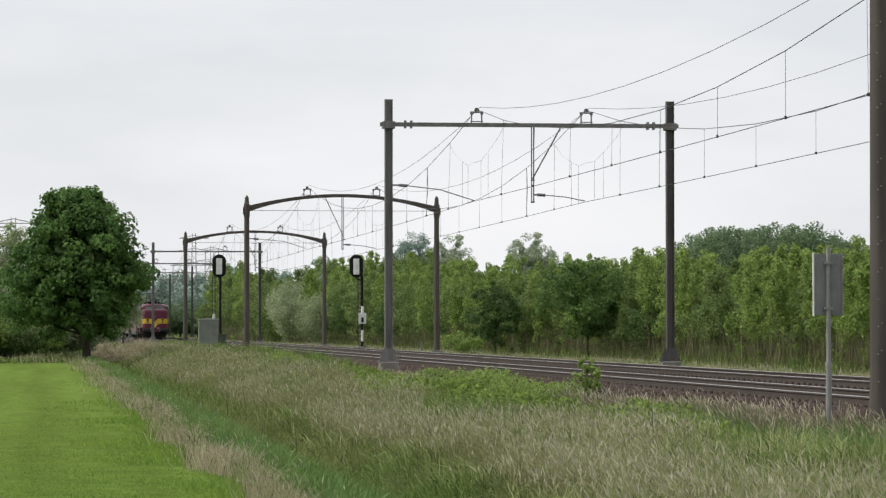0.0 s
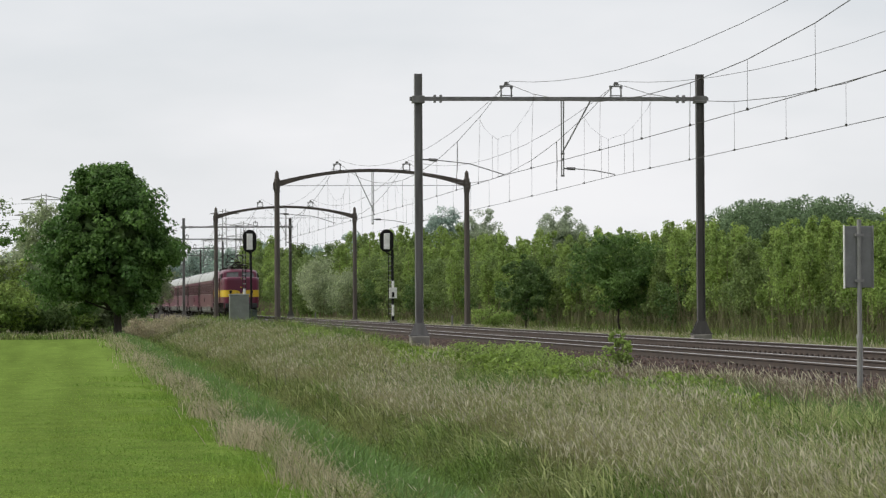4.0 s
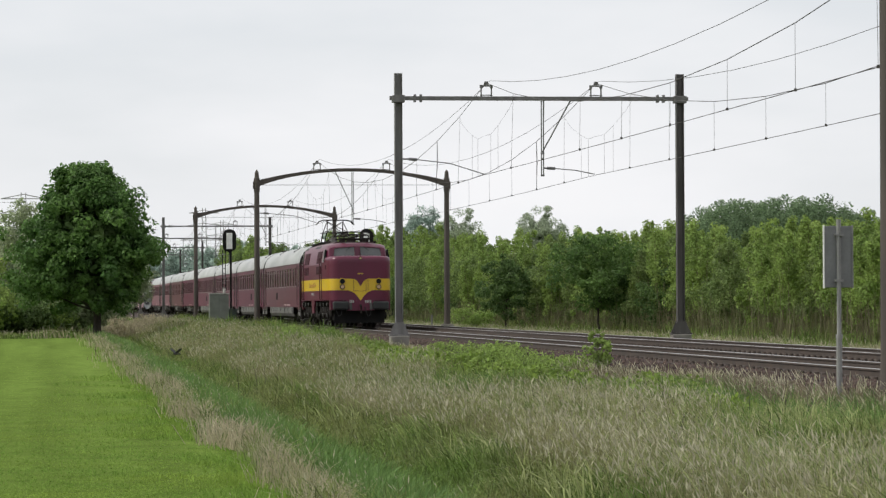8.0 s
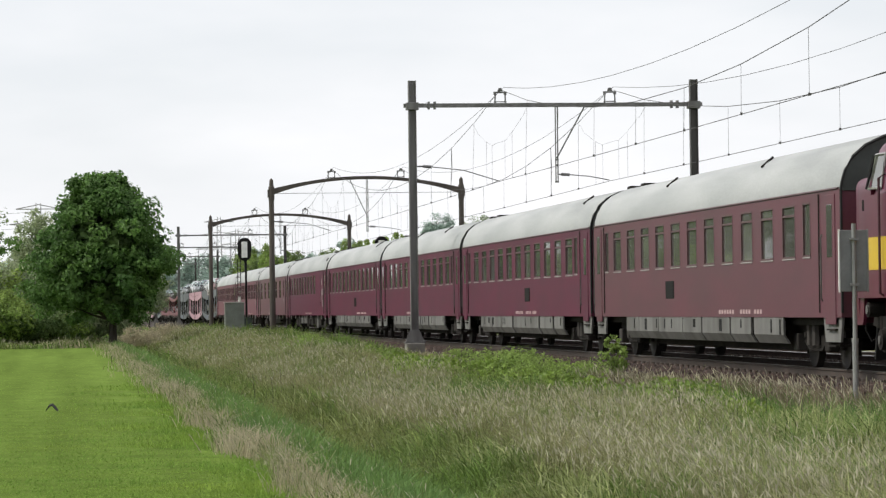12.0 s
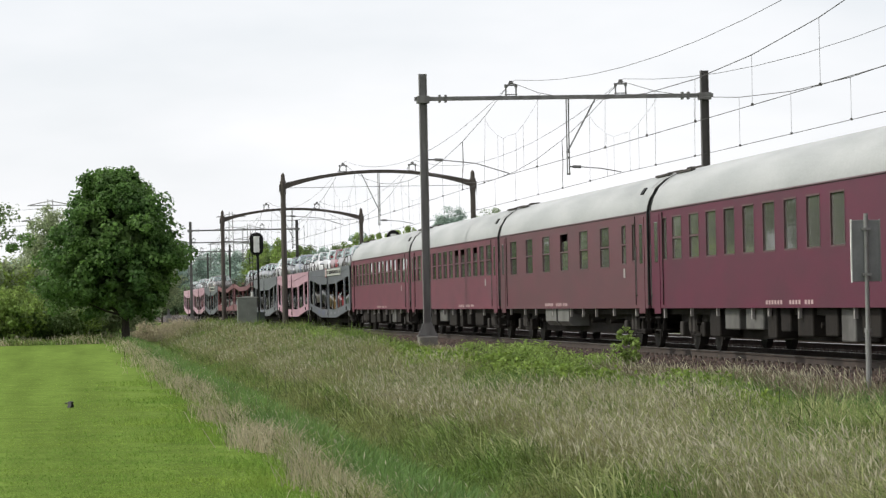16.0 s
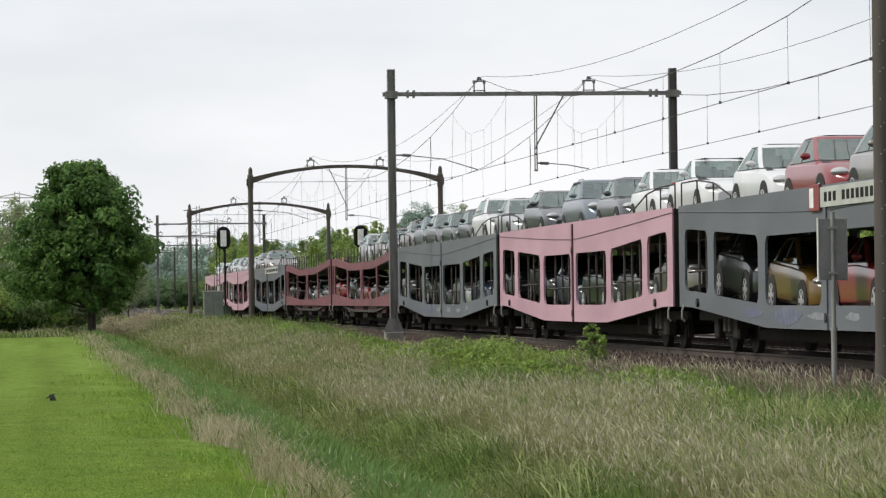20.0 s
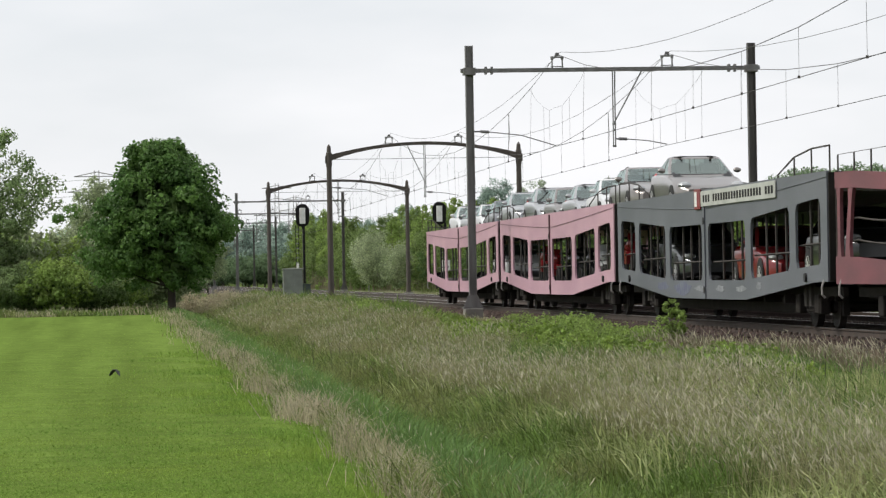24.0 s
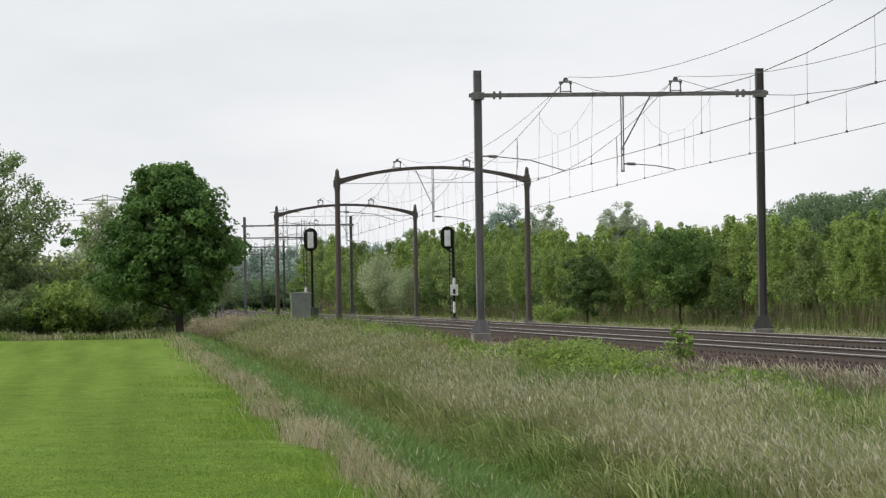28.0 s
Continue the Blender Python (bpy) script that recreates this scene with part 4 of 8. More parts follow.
            part("windscreen_frame", bm, M["frame"], pane)
            bm = bmesh.new()
            tube(bm, [(sx * .30, s * (N - 1.55), 3.70), (sx * .52, s * (N - 1.49), 3.50)], 0.012, 4)
            part("wiper", bm, M["black"], pane)
        # nose apron down to the buffers
        bm = bmesh.new()
        prism(bm, [(-1.34, .83), (1.34, .83), (1.36, 1.24), (-1.36, 1.24)], *sorted((s * (N - .12), s * (N - .45))), "y")
        prism(bm, [(-.62, .78), (.62, .78), (.62, 1.238), (-.62, 1.238)], *sorted((s * (N - .115), s * (N + .002))), "y")
        part("nose_apron", bm, M["maroon_loco"], lo, "maroon apron under the nose")
        for x in (-.90, .90):
            bm = bmesh.new()
            box(bm, x - .35, x + .35, *sorted((s * (N - .12), s * (N + .30))), .82, 1.19, .07)
            part("buffer", bm, M["buffer_paint"], lo, "broad dark buffer")
        bm = bmesh.new()
        tube(bm, [(0, s * N, 1.02), (0, s * (N + .25), .97), (0, s * (N + .28), .66)], 0.045, 6)
        part("coupling", bm, M["under"], lo)
        # black sheet that stands for the shadow in the open space under the nose
        bm = bmesh.new()
        prism(bm, [(-1.15, .22), (1.15, .22), (1.1, .83), (-1.1, .83)], *sorted((s * (N - .7), s * (N - .62))), "y")
        part("snow_plough", bm, M["black"], lo)
        for x in (-.46, .46):
            bm = bmesh.new()
            slab(bm, [(x - .06, s * (N + .04), 1.13), (x + .06, s * (N + .04), 1.13), (x + .08, s * (N + .09), .83), (x - .04, s * (N + .09), .83)], (0, .012, 0))
            part("nose_step", bm, M["box_grey"], lo, "grey foot step")
        for x in (-1.12, .20, 1.18):
            bm = bmesh.new()
            tube(bm, [(x, s * N, .95), (x + .03, s * (N + .16), .72), (x + .12, s * (N + .14), .52), (x + .24, s * (N + .1), .60), (x + .26, s * (N + .06), .82)], 0.022, 6)
            part("brake_hose", bm, M["rubber"], lo)
    for sx in (-1, 1):
        hw = 1.49
        out = (sx * .014, 0, .003)
        for y0 in (-1, 1):
            d0 = y0 * 5.1  # cab door between two long hand rails
            bm = bmesh.new()
            box(bm, *sorted((sx * (hw - .05), sx * (hw + .006))), d0 - .34, d0 + .34, 1.30, 2.895, 0.008)
            door = part("cab_door", bm, [M["maroon_loco"]], lo)
            bm = bmesh.new()
            box(bm, *sorted((sx * (hw + .002), sx * (hw + .0095))), d0 - .34, d0 + .34, 1.69, 2.215)
            part("door_band", bm, M["yellow"], door)
            bm = bmesh.new()
            slab(bm, [(sx * side_x(2.91), d0 - .34, 2.91), (sx * side_x(2.91), d0 + .34, 2.91), (sx * side_x(3.42), d0 + .34, 3.42), (sx * side_x(3.42), d0 - .34, 3.42)], out)
            part("door_top", bm, M["maroon_loco"], door)
            for dy in (-.42, .42):
                bm = bmesh.new()
                tube(bm, [(sx * (hw - .01), d0 + dy, 1.27), (sx * (hw + .06), d0 + dy, 1.31), (sx * (hw + .06), d0 + dy, 3.14), (sx * (hw - .06), d0 + dy, 3.22)], 0.022, 6)
                part("hand_rail", bm, M["frame"], lo, "dark maroon hand rail")
            ya, yb = y0 * 5.62, y0 * 6.42  # sliding side window of the cab
            z0, z1 = 3.0, 3.54
            q = [(sx * side_x(z0), ya, z0), (sx * side_x(z0), yb, z0), (sx * side_x(z1), y0 * 6.24, z1), (sx * side_x(z1), ya, z1)]
            bm = bmesh.new()
            slab(bm, q, out)
            pane = part("cab_side_window", bm, M["glass"], lo)
            bm = bmesh.new()
            cyc = [Vector((x + sx * .018, y, z)) for x, y, z in q]
            tube(bm, cyc + [cyc[0]], 0.030, 5)
            part("side_window_frame", bm, M["alu"], pane, "pale aluminium window frame")
            bm = bmesh.new()
            tube(bm, [(sx * (side_x(z0) + .03), yb + y0 * .07, z0), (sx * (side_x(z1) + .03), y0 * 6.31, z1)], .035, 5)
            part("window_post", bm, M["black"], pane)
            bm = bmesh.new()
            box(bm, *sorted((sx * (half_width(y0 * 6.9) - .02), sx * (half_width(y0 * 6.9) + .012))), y0 * 6.9 - .06, y0 * 6.9 + .06, 2.66, 2.84, .01)
            part("tail_lamp", bm, M["black"], lo, "small dark side lamp")
            for z in (.34, .62, .92, 1.17):
                bm = bmesh.new()
                box(bm, *sorted((sx * 1.22, sx * 1.46)), d0 - .22, d0 + .22, z, z + .03)
                part("cab_step", bm, M["box_grey"], lo, "grey worn foot step")
        # dark air intakes: a wide sloping panel above, two louvred ones below
        for yc in (-3.45, 3.45):
            z0, z1 = 2.955, 3.50
            bm = bmesh.new()
            slab(bm, [(sx * side_x(z0), yc - 1.18, z0), (sx * side_x(z0), yc + 1.18, z0), (sx * side_x(z1), yc + 1.18, z1), (sx * side_x(z1), yc - 1.18, z1)], (sx * .02, 0, .004))
            panel = part("air_intake", bm, M["intake"], lo, "dark maroon louvred air intake")
            for k in range(6):
                zz = z0 + .06 + .085 * k
                bm = bmesh.new()
                box(bm, *sorted((sx * (side_x(zz) + .018), sx * (side_x(zz) + .030))), yc - 1.12, yc + 1.12, zz, zz + .03)
                part("louvre", bm, M["intake"], panel)
            for dy in (-.62, .62):
                bm = bmesh.new()
                box(bm, *sorted((sx * 1.46, sx * 1.506)), yc + dy - .54, yc + dy + .54, 2.46, 2.82, 0.01)
                grille = part("louvre_panel", bm, M["intake"], lo, "dark louvred panel")
                for k in range(5):
                    bm = bmesh.new()
                    box(bm, *sorted((sx * 1.504, sx * 1.516)), yc + dy - .50, yc + dy + .50, 2.49 + .066 * k, 2.515 + .066 * k)
                    part("louvre", bm, M["intake"], grille)
        bm = bmesh.new()
        for k in range(16):
            if k != 10:
                box(bm, *sorted((sx * 1.492, sx * 1.4975)), -1.75 + k * .22, -1.75 + k * .22 + (.10 if k % 3 else .15), 1.86 - (.06 if k == 9 else 0), 2.00 + (.08 if k in (0, 2, 4, 5, 11, 15) else 0))
        part("side_lettering", bm, M["letter_red"], lo, "dark red lettering on the band")
        bm = bmesh.new()
        for k in range(7):
            box(bm, *sorted((sx * 1.49, sx * 1.496)), -.75 + .215 * k, -.58 + .215 * k, 1.49, 1.585)
        part("side_plate", bm, M["sill"], lo, "pale plate under the band")
        for ya, yb, zb in ((-N + .12, -N + .80, .80), (N - .80, N - .12, .80), (-.80, .80, .64)):  # deep valances
            bm = bmesh.new()
            mid = abs(ya + yb) < .5
            c = .22 if mid else .10
            x0 = 1.47 if mid else half_width((ya + yb) / 2) - .03
            prism(bm, [(ya - c * .6 * mid, 1.245), (yb + c * .6 * mid, 1.245), (yb - c, zb + .06), (yb - c - .06, zb), (ya + c + .06, zb), (ya + c, zb + .06)], *sorted((sx * (x0 - .05), sx * x0)), "x")
            part("valance", bm, M["maroon_loco"], lo)
        for y in (-1.3, 1.3):
            bm = bmesh.new()
            box(bm, *sorted((sx * .95, sx * 1.2)), y - .6, y + .6, .45, 1.2, .03)
            part("battery_box", bm, M["under"], lo)
    for y in (-4.25, 4.25):  # three-axle bogies
        bm = bmesh.new()
        for sx in (-1, 1):
            prism(bm, [(-3.1, .80), (-3.0, .94), (3.0, .94), (3.1, .80), (2.4, .70), (.9, .76), (-.9, .76), (-2.4, .70)], *sorted((sx * 1.10, sx * 1.22)), "x")
            for a in (-1.0, 1.0):
                tube(bm, [(sx * 1.2, a - .9, .62), (sx * 1.2, a, .40), (sx * 1.2, a + .9, .62)], .035, 5)
        box(bm, -1.1, 1.1, -3.05, -2.85, .7, .94)
        box(bm, -1.1, 1.1, 2.85, 3.05, .7, .94)
        box(bm, -1.0, 1.0, -2.4, 2.4, .35, 1.2)
        bg = part("bogie", bm, M["under"], lo, "grimy three-axle bogie")
        bg.location = (0, y, 0)
        for a in (-2.1, 0, 2.1):
            wheelset(bg, a, 0.55)
            for sx in (-1, 1):
                bm = bmesh.new()
                box(bm, *sorted((sx * 1.13, sx * 1.26)), a - .26, a + .26, .36, .76, .03)
                disc(bm, (sx * 1.29, a, .56), .165, .12, "x", 16)
                ax = part("axle_box", bm, M["under"], bg, "grimy round axle box", True)
                bm = bmesh.new()
                disc(bm, (sx * 1.36, a, .56), .07, .03, "x", 12)
                part("axle_cap", bm, M["box_grey"], ax, "dull grey axle cap")
                for dy in (-.42, .42):
                    bm = bmesh.new()
                    tube(bm, [(sx * 1.18, a + dy, .52), (sx * 1.18, a + dy, .94)], .075, 8)
                    part("spring", bm, M["under"], bg)
        for sx in (-1, 1):
            for dy in (-2.6, -.75, .95, 2.7):  # brake cylinders with dull round ends
                bm = bmesh.new()
                disc(bm, (sx * 1.27, dy, 1.05), .125, .26, "x", 14)
                cyl = part("brake_cylinder", bm, M["under"], bg)
                bm = bmesh.new()
                disc(bm, (sx * 1.41, dy, 1.05), .075, .03, "x", 12)
                part("cylinder_cap", bm, M["box_grey"], cyl)
            for dy in (-1.05, 1.05):
                bm = bmesh.new()
                prism(bm, [(dy - .17, .10), (dy + .17, .10), (dy + .22, .34), (dy - .22, .34)], *sorted((sx * 1.16, sx * 1.21)), "x")
                part("rail_guard", bm, M["rust_light"], bg, "dusty guard plate")
    build_pantograph(lo, -5.0, False)
    build_pantograph(lo, 4.6, True)
    bm = bmesh.new()
    for y in (-1.6, -.4, .8, 1.9):
        tube(bm, [(.35, y, 3.9), (.35, y, 4.2)], .06, 8)
    tube(bm, [(.35, -4.6, 4.2), (.35, 4.6, 4.2)], .02, 5)
    part("roof_gear", bm, M["under"], lo, "roof insulators and bus bar")
    for y, h in ((2.1, .30), (1.3, .36)):
        bm = bmesh.new()
        tube(bm, [(-.35, y, 3.9), (-.35, y, 3.9 + h)], .20, 10, .15)
        part("roof_blower", bm, M["box_grey"], lo, "grey roof cowl", True)
    ROLLING.append((lo, N))
    return lo


def build_pantograph(parent, y, raised):
    """Diamond pantograph, raised to the wire or folded."""
    bm = bmesh.new()
    base = 4.05
    for sx in (-.55, .55):
        for sy in (-.7, .7):
            tube(bm, [(sx, y + sy, 3.9), (sx, y + sy, base)], .07, 8)
    for sx in (-.6, .6):
        tube(bm, [(sx, y - 1.0, base), (sx, y + 1.0, base)], .035, 6)
    for sy in (-1.0, 1.0):
        tube(bm, [(-.75, y + sy, base), (.75, y + sy, base)], .04, 6)
    pan = part("pantograph", bm, M["under"], parent, "raised diamond pantograph" if raised else "folded diamond pantograph")
    bm = bmesh.new()
    head = 5.16 if raised else 4.38
    knee = 4.55 if raised else 4.20
    out = 1.25 if raised else 1.75
    for sx in (-1, 1):
        for sy in (-1, 1):
            bm = bmesh.new()
            tube(bm, [(sx * .6, y + sy * .95, base), (sx * .5, y + sy * out, knee)], .028, 6)
            part("lower_arm", bm, M["under"], pan)
            bm = bmesh.new()
            tube(bm, [(sx * .5, y + sy * out, knee), (sx * .38, y + sy * .12, head - .08)], .022, 6)
            part("upper_arm", bm, M["under"], pan)
    for sy in (-1, 1):
        for rod in ([(-.62, y + sy * out, knee), (.62, y + sy * out, knee)], [(-.6, y + sy * .95, base), (.5, y + sy * out, knee)],
                    [(-.5, y + sy * out, knee), (.38, y + sy * .12, head - .08)], [(.5, y + sy * out, knee), (-.38, y + sy * .12, head - .08)]):
            bm = bmesh.new()
            tube(bm, rod, .018, 5)
            part("brace_rod", bm, M["under"], pan)
    bm = bmesh.new()
    for sy in (-.17, .17):
        tube(bm, [(-.92, y + sy, head - .22), (-.78, y + sy, head - .06), (-.55, y + sy, head), (.55, y + sy, head), (.78, y + sy, head - .06), (.92, y + sy, head - .22)], .028, 6)
    tube(bm, [(-.4, y - .17, head - .04), (-.4, y + .17, head - .04)], .02, 5)
    tube(bm, [(.4, y - .17, head - .04), (.4, y + .17, head - .04)], .02, 5)
    part("collector_head", bm, M["under"], pan)


COACH_ROOF = [(-1.41, 3.10), (-1.40, 3.22), (-1.34, 3.42), (-1.20, 3.66), (-0.98, 3.85), (-0.66, 4.0), (-0.33, 4.07), (0, 4.09)]


def build_coach(index, windows, skirt, mat, label, extras=(), vents=()):
    """windows: (first centre from the front, pitch, count, width, z0, z1, split)."""
    co = thing("passenger_coach", label, "coach", "coaches")
    L = 12.95  # half length
    wins = []
    for first, pitch, count, width, z0, z1, split in windows:
        wins += [(-L + first + pitch * i, width, z0, z1, split) for i in range(count)]
    wins.sort()
    zlo, zhi = min(w[2] for w in wins), max(w[3] for w in wins)
    bm = bmesh.new()
    for sx in (-1, 1):
        xa, xb = sorted((sx * 1.36, sx * 1.41))
        box(bm, xa, xb, -L, L, .92, zlo)
        box(bm, xa, xb, -L, L, zhi, 3.10)
        edge = -L
        for c, w, z0, z1, _ in wins:
            box(bm, xa, xb, edge, c - w / 2, zlo, zhi)
            if z0 > zlo:
                box(bm, xa, xb, c - w / 2, c + w / 2, zlo, z0)
            if z1 < zhi:
                box(bm, xa, xb, c - w / 2, c + w / 2, z1, zhi)
            edge = c + w / 2
        box(bm, xa, xb, edge, L, zlo, zhi)
    part("body", bm, mat, co)
    for s in (-1, 1):
        bm = bmesh.new()
        ya, yb = sorted((s * (L - .05), s * L))
        prism(bm, [(-1.36, .92), (1.36, .92), (1.36, 3.10)] + [(-x * .985, z - .03) for x, z in COACH_ROOF[1:]] + [(x * .985, z - .03) for x, z in COACH_ROOF[1:-1][::-1]] + [(-1.36, 3.10)], ya, yb, "y")
        part("end_wall", bm, mat, co, "maroon end wall")
        bm = bmesh.new()
        prism(bm, [(-1.36, 3.06)] + [(x * .99, z - .01) for x, z in COACH_ROOF[1:]] + [(-x * .99, z - .01) for x, z in COACH_ROOF[1:-1][::-1]] + [(1.36, 3.06)], s * (L + .002), s * (L + .03), "y")
        part("end_dome", bm, M["soot_green"], co, "dark sooty roof end")
        bm = bmesh.new()  # rubber lip round the end of the shell
        half = [(-1.40, 1.0), (-1.40, 3.10)] + [(x * .985, 3.10 + (z - 3.10) * .97) for x, z in COACH_ROOF[1:]]
        tube(bm, [(x, s * (L + .04), z) for x, z in half] + [(-x, s * (L + .04), z) for x, z in half[:-1][::-1]], .026, 5)
        part("end_lip", bm, M["rubber"], co, "black rubber lip")
    bm = bmesh.new()
    arc = COACH_ROOF + [(-x, z) for x, z in COACH_ROOF[:-1][::-1]]
    loft(bm, [[(x * k, y, 3.10 + (z - 3.10) * q) for x, z in arc] for y, k, q in ((-L, .97, .93), (-L + .12, 1, 1), (L - .12, 1, 1), (L, .97, .93))], close_ends=False, cyclic=False)
    part("roof", bm, M["coach_roof"], co, "pale grey curved roof", True)
    bm = bmesh.new()
    box(bm, -1.35, 1.35, -L + .06, L - .06, .93, 1.15)
    box(bm, -1.30, -0.2, -L + 1.5, L - 1.5, 1.16, 1.20)
    for i in range(12):
        box(bm, -.55, -.50, -L + 2 + 2 * i, -L + 2.05 + 2 * i, 1.16, 3.0)
        box(bm, -1.30, -.55, -L + 2 + 2 * i, -L + 2.3 + 2 * i, 1.2, 2.2, .03)
    part("interior", bm, M["interior"], co, "dim seats and partitions")
    tilt = random.Random(index * 7 + 3)
    for sx in (-1, 1):
        cache = {}
        for c, w, z0, z1, split in wins:
            key = (w, z0, z1, split)
            if key not in cache:
                bm = bmesh.new()
                zs = z0 + (z1 - z0) * split if split else z1
                box(bm, -.008, .008, -w / 2, w / 2, z0, zs)
                if split:
                    b3 = bmesh.new()
                    box(b3, -.008, .008, -w / 2 + .02, w / 2 - .02, -(z1 - zs) / 2 + .02, (z1 - zs) / 2)
                    cache[key, "top"] = finish("upper_pane", b3, M["glass"]), (zs + z1) / 2
                b2 = bmesh.new()
                t = .035
                for a in ((-w / 2, -w / 2 + t, z0, z1), (w / 2 - t, w / 2, z0, z1), (-w / 2, w / 2, z0, z0 + t), (-w / 2, w / 2, z1 - t, z1)):
                    box(b2, -.02, .02, *a)
                if split:
                    zz = z0 + (z1 - z0) * split
                    box(b2, -.016, .016, -w / 2 + t, w / 2 - t, zz - .02, zz + .02)
                cache[key] = finish("window_pane", bm, M["glass"]), finish("window_frame", b2, M["alu_dark"])
            pane = part("window_pane", cache[key][0], None, co)
            pane.location = (sx * 1.375, c, 0)
            if split:
                up = part("upper_pane", cache[key, "top"][0], None, pane)
                lean = tilt.uniform(-1, 1)
                up.location = (sx * .004, 0, cache[key, "top"][1])
                up.rotation_euler = (0, -sx * math.radians(1.6 * max(-.3, lean)), 0)
                if index >= 5 and lean < -.8:  # slid down: the opening shows the dark inside
                    up.location = (-sx * .02, 0, cache[key, "top"][1] - .22)
            fr = part("window_frame", cache[key][1], None, pane)
            fr.location = (sx * .02, 0, 0)
            if sx < 0 and index < 4:
                sk = ("sill", w, z0)
                if sk not in cache:
                    bm = bmesh.new()
                    prism(bm, [(0, z0 - .018), (-.022, z0 - .022), (-.022, z0 - .008), (0, z0 + .004)], -w / 2, w / 2, "y")
                    cache[sk] = finish("window_sill", bm, M["sill"])
                part("window_sill", cache[sk], None, pane).location = (-.03, 0, 0)
        for s in (-1, 1):  # end doors
            bm = bmesh.new()
            yc = s * (L - .75)
            box(bm, *sorted((sx * 1.405, sx * 1.425)), yc - .38, yc + .38, .80, 3.02, .008)
            door = part("door", bm, mat, co)
            bm = bmesh.new()
            box(bm, *sorted((sx * 1.42, sx * 1.431)), yc - .20, yc + .20, 1.95, 2.85, .01)
            part("door_window", bm, M["glass"], door)
            bm = bmesh.new()
            tube(bm, [(sx * 1.44, yc + .5, 1.2), (sx * 1.46, yc + .5, 1.25), (sx * 1.46, yc + .5, 2.3), (sx * 1.44, yc + .5, 2.35)], .014, 5)
            part("grab_rail", bm, M["box_grey"], door)
            bm = bmesh.new()
            for k in range(2):
                box(bm, *sorted((sx * 1.15, sx * 1.42)), yc - .33, yc + .33, .42 + .28 * k, .45 + .28 * k)
            box(bm, *sorted((sx * 1.30, sx * 1.36)), yc - .35, yc - .31, .42, .95)
            box(bm, *sorted((sx * 1.30, sx * 1.36)), yc + .31, yc + .35, .42, .95)
            part("step", bm, M["under"], door)
        for vy, vz in vents:
            bm = bmesh.new()
            box(bm, *sorted((sx * 1.405, sx * 1.422)), -L + vy - .48, -L + vy + .48, vz - .19, vz + .19, .008)
            for k in range(5):
                box(bm, *sorted((sx * 1.42, sx * 1.432)), -L + vy - .42, -L + vy + .42, vz - .15 + .07 * k, vz - .125 + .07 * k)
            part("vent_grille", bm, M["black"], co, "dark louvred vent")
        if skirt:
            rnd = random.Random(index)
            y = -L + 4.6
            while y < L - 4.6:
                w = rnd.uniform(1.4, 2.8)
                bm = bmesh.new()
                prism(bm, [(.0, .94), (0.0, .60), (-sx * .10, .44), (-sx * .14, .44), (-sx * .04, .60), (-sx * .04, .94)], y, min(y + w, L - 4.5), "y")
                o = part("skirt_panel", bm, M["skirt"], co, "grey skirt panel")
                o.location = (sx * 1.40, 0, 0)
                if sx < 0:
                    for q in range(rnd.choice((1, 2))):
                        bm = bmesh.new()
                        yv, hv, wv = y + rnd.uniform(.2, max(.3, w - .3)), rnd.uniform(.14, .30), rnd.choice((.07, .09, .24))
                        box(bm, -1.408, -1.38, yv - wv / 2, yv + wv / 2, .90 - hv, .88)
                        part("skirt_vent", bm, M["black"], o, "dark slot in the skirt").location = (1.40, 0, 0)
                y += w + rnd.choice((.04, .06, .12, .30))
            for ya in (-L + .1, L - 1.5):
                bm = bmesh.new()
                prism(bm, [(ya, .92), (ya + 1.4, .92), (ya + 1.25, .50), (ya + .15, .50)], sx * 1.33, sx * 1.37, "x")
                part("skirt_panel", bm, M["skirt"], co, "grey skirt panel")
        else:
            rnd = random.Random(index + 40)
            y = -L + 5.0
            while y < L - 6 and index != 5:
                w = rnd.uniform(.7, 2.2)
                bm = bmesh.new()
                box(bm, *sorted((sx * .85, sx * 1.28)), y, y + w, rnd.uniform(.32, .5), .92, .03)
                part("equipment_box", bm, M["box_grey"] if rnd.random() < .25 else M["under"], co)
                y += w + rnd.uniform(.3, 1.3)
        if sx < 0:  # worn lettering low on the side
            bm = bmesh.new()
            box(bm, -1.413, -1.409, -.09, .09, .985, 1.065)
            mark = finish("side_marking", bm, M["faded_mark"])
            y = -L + 6.5 + 3 * (index % 3)
            for k in range(16):
                if k not in (3, 8, 9):
                    part("side_marking", mark, None, co).location = (0, y + .26 * k, 0)
    bm = bmesh.new()
    box(bm, -1.2, 1.2, -L + .1, L - .1, .78, .92)
    box(bm, -.80, .80, -L + 4.3, L - 4.3, .30, .8)
    box(bm, -.35, .35, -L + .2, L - .2, .45, .8)
    for k in range(7):
        tube(bm, [(-1.15, -9 + 3 * k, .6), (1.15, -9 + 3 * k, .6)], .06, 6)
    part("underframe", bm, M["under"], co)
    for s in (-1, 1):
        bogie(co, s * 9.5)
        buffers(co, s * (L - .12), s)
        bm = bmesh.new()  # gangway bellows
        yb = s * (L + .12)
        for (xa, xb, za, zb) in ((-.55, -.40, 1.1, 3.35), (.40, .55, 1.1, 3.35), (-.55, .55, 3.2, 3.40)):
            box(bm, xa, xb, yb - .13, yb + .13, za, zb, .03)
        part("gangway", bm, M["rubber"], co)
    # roof vents
    for y in extras:
        bm = bmesh.new()
        tube(bm, [(-1.08, y + .8, 3.79), (-.72, y + 1.5, 4.0)], .028, 5)
        part("roof_rib", bm, M["under"], co, "slanting dark roof strap")
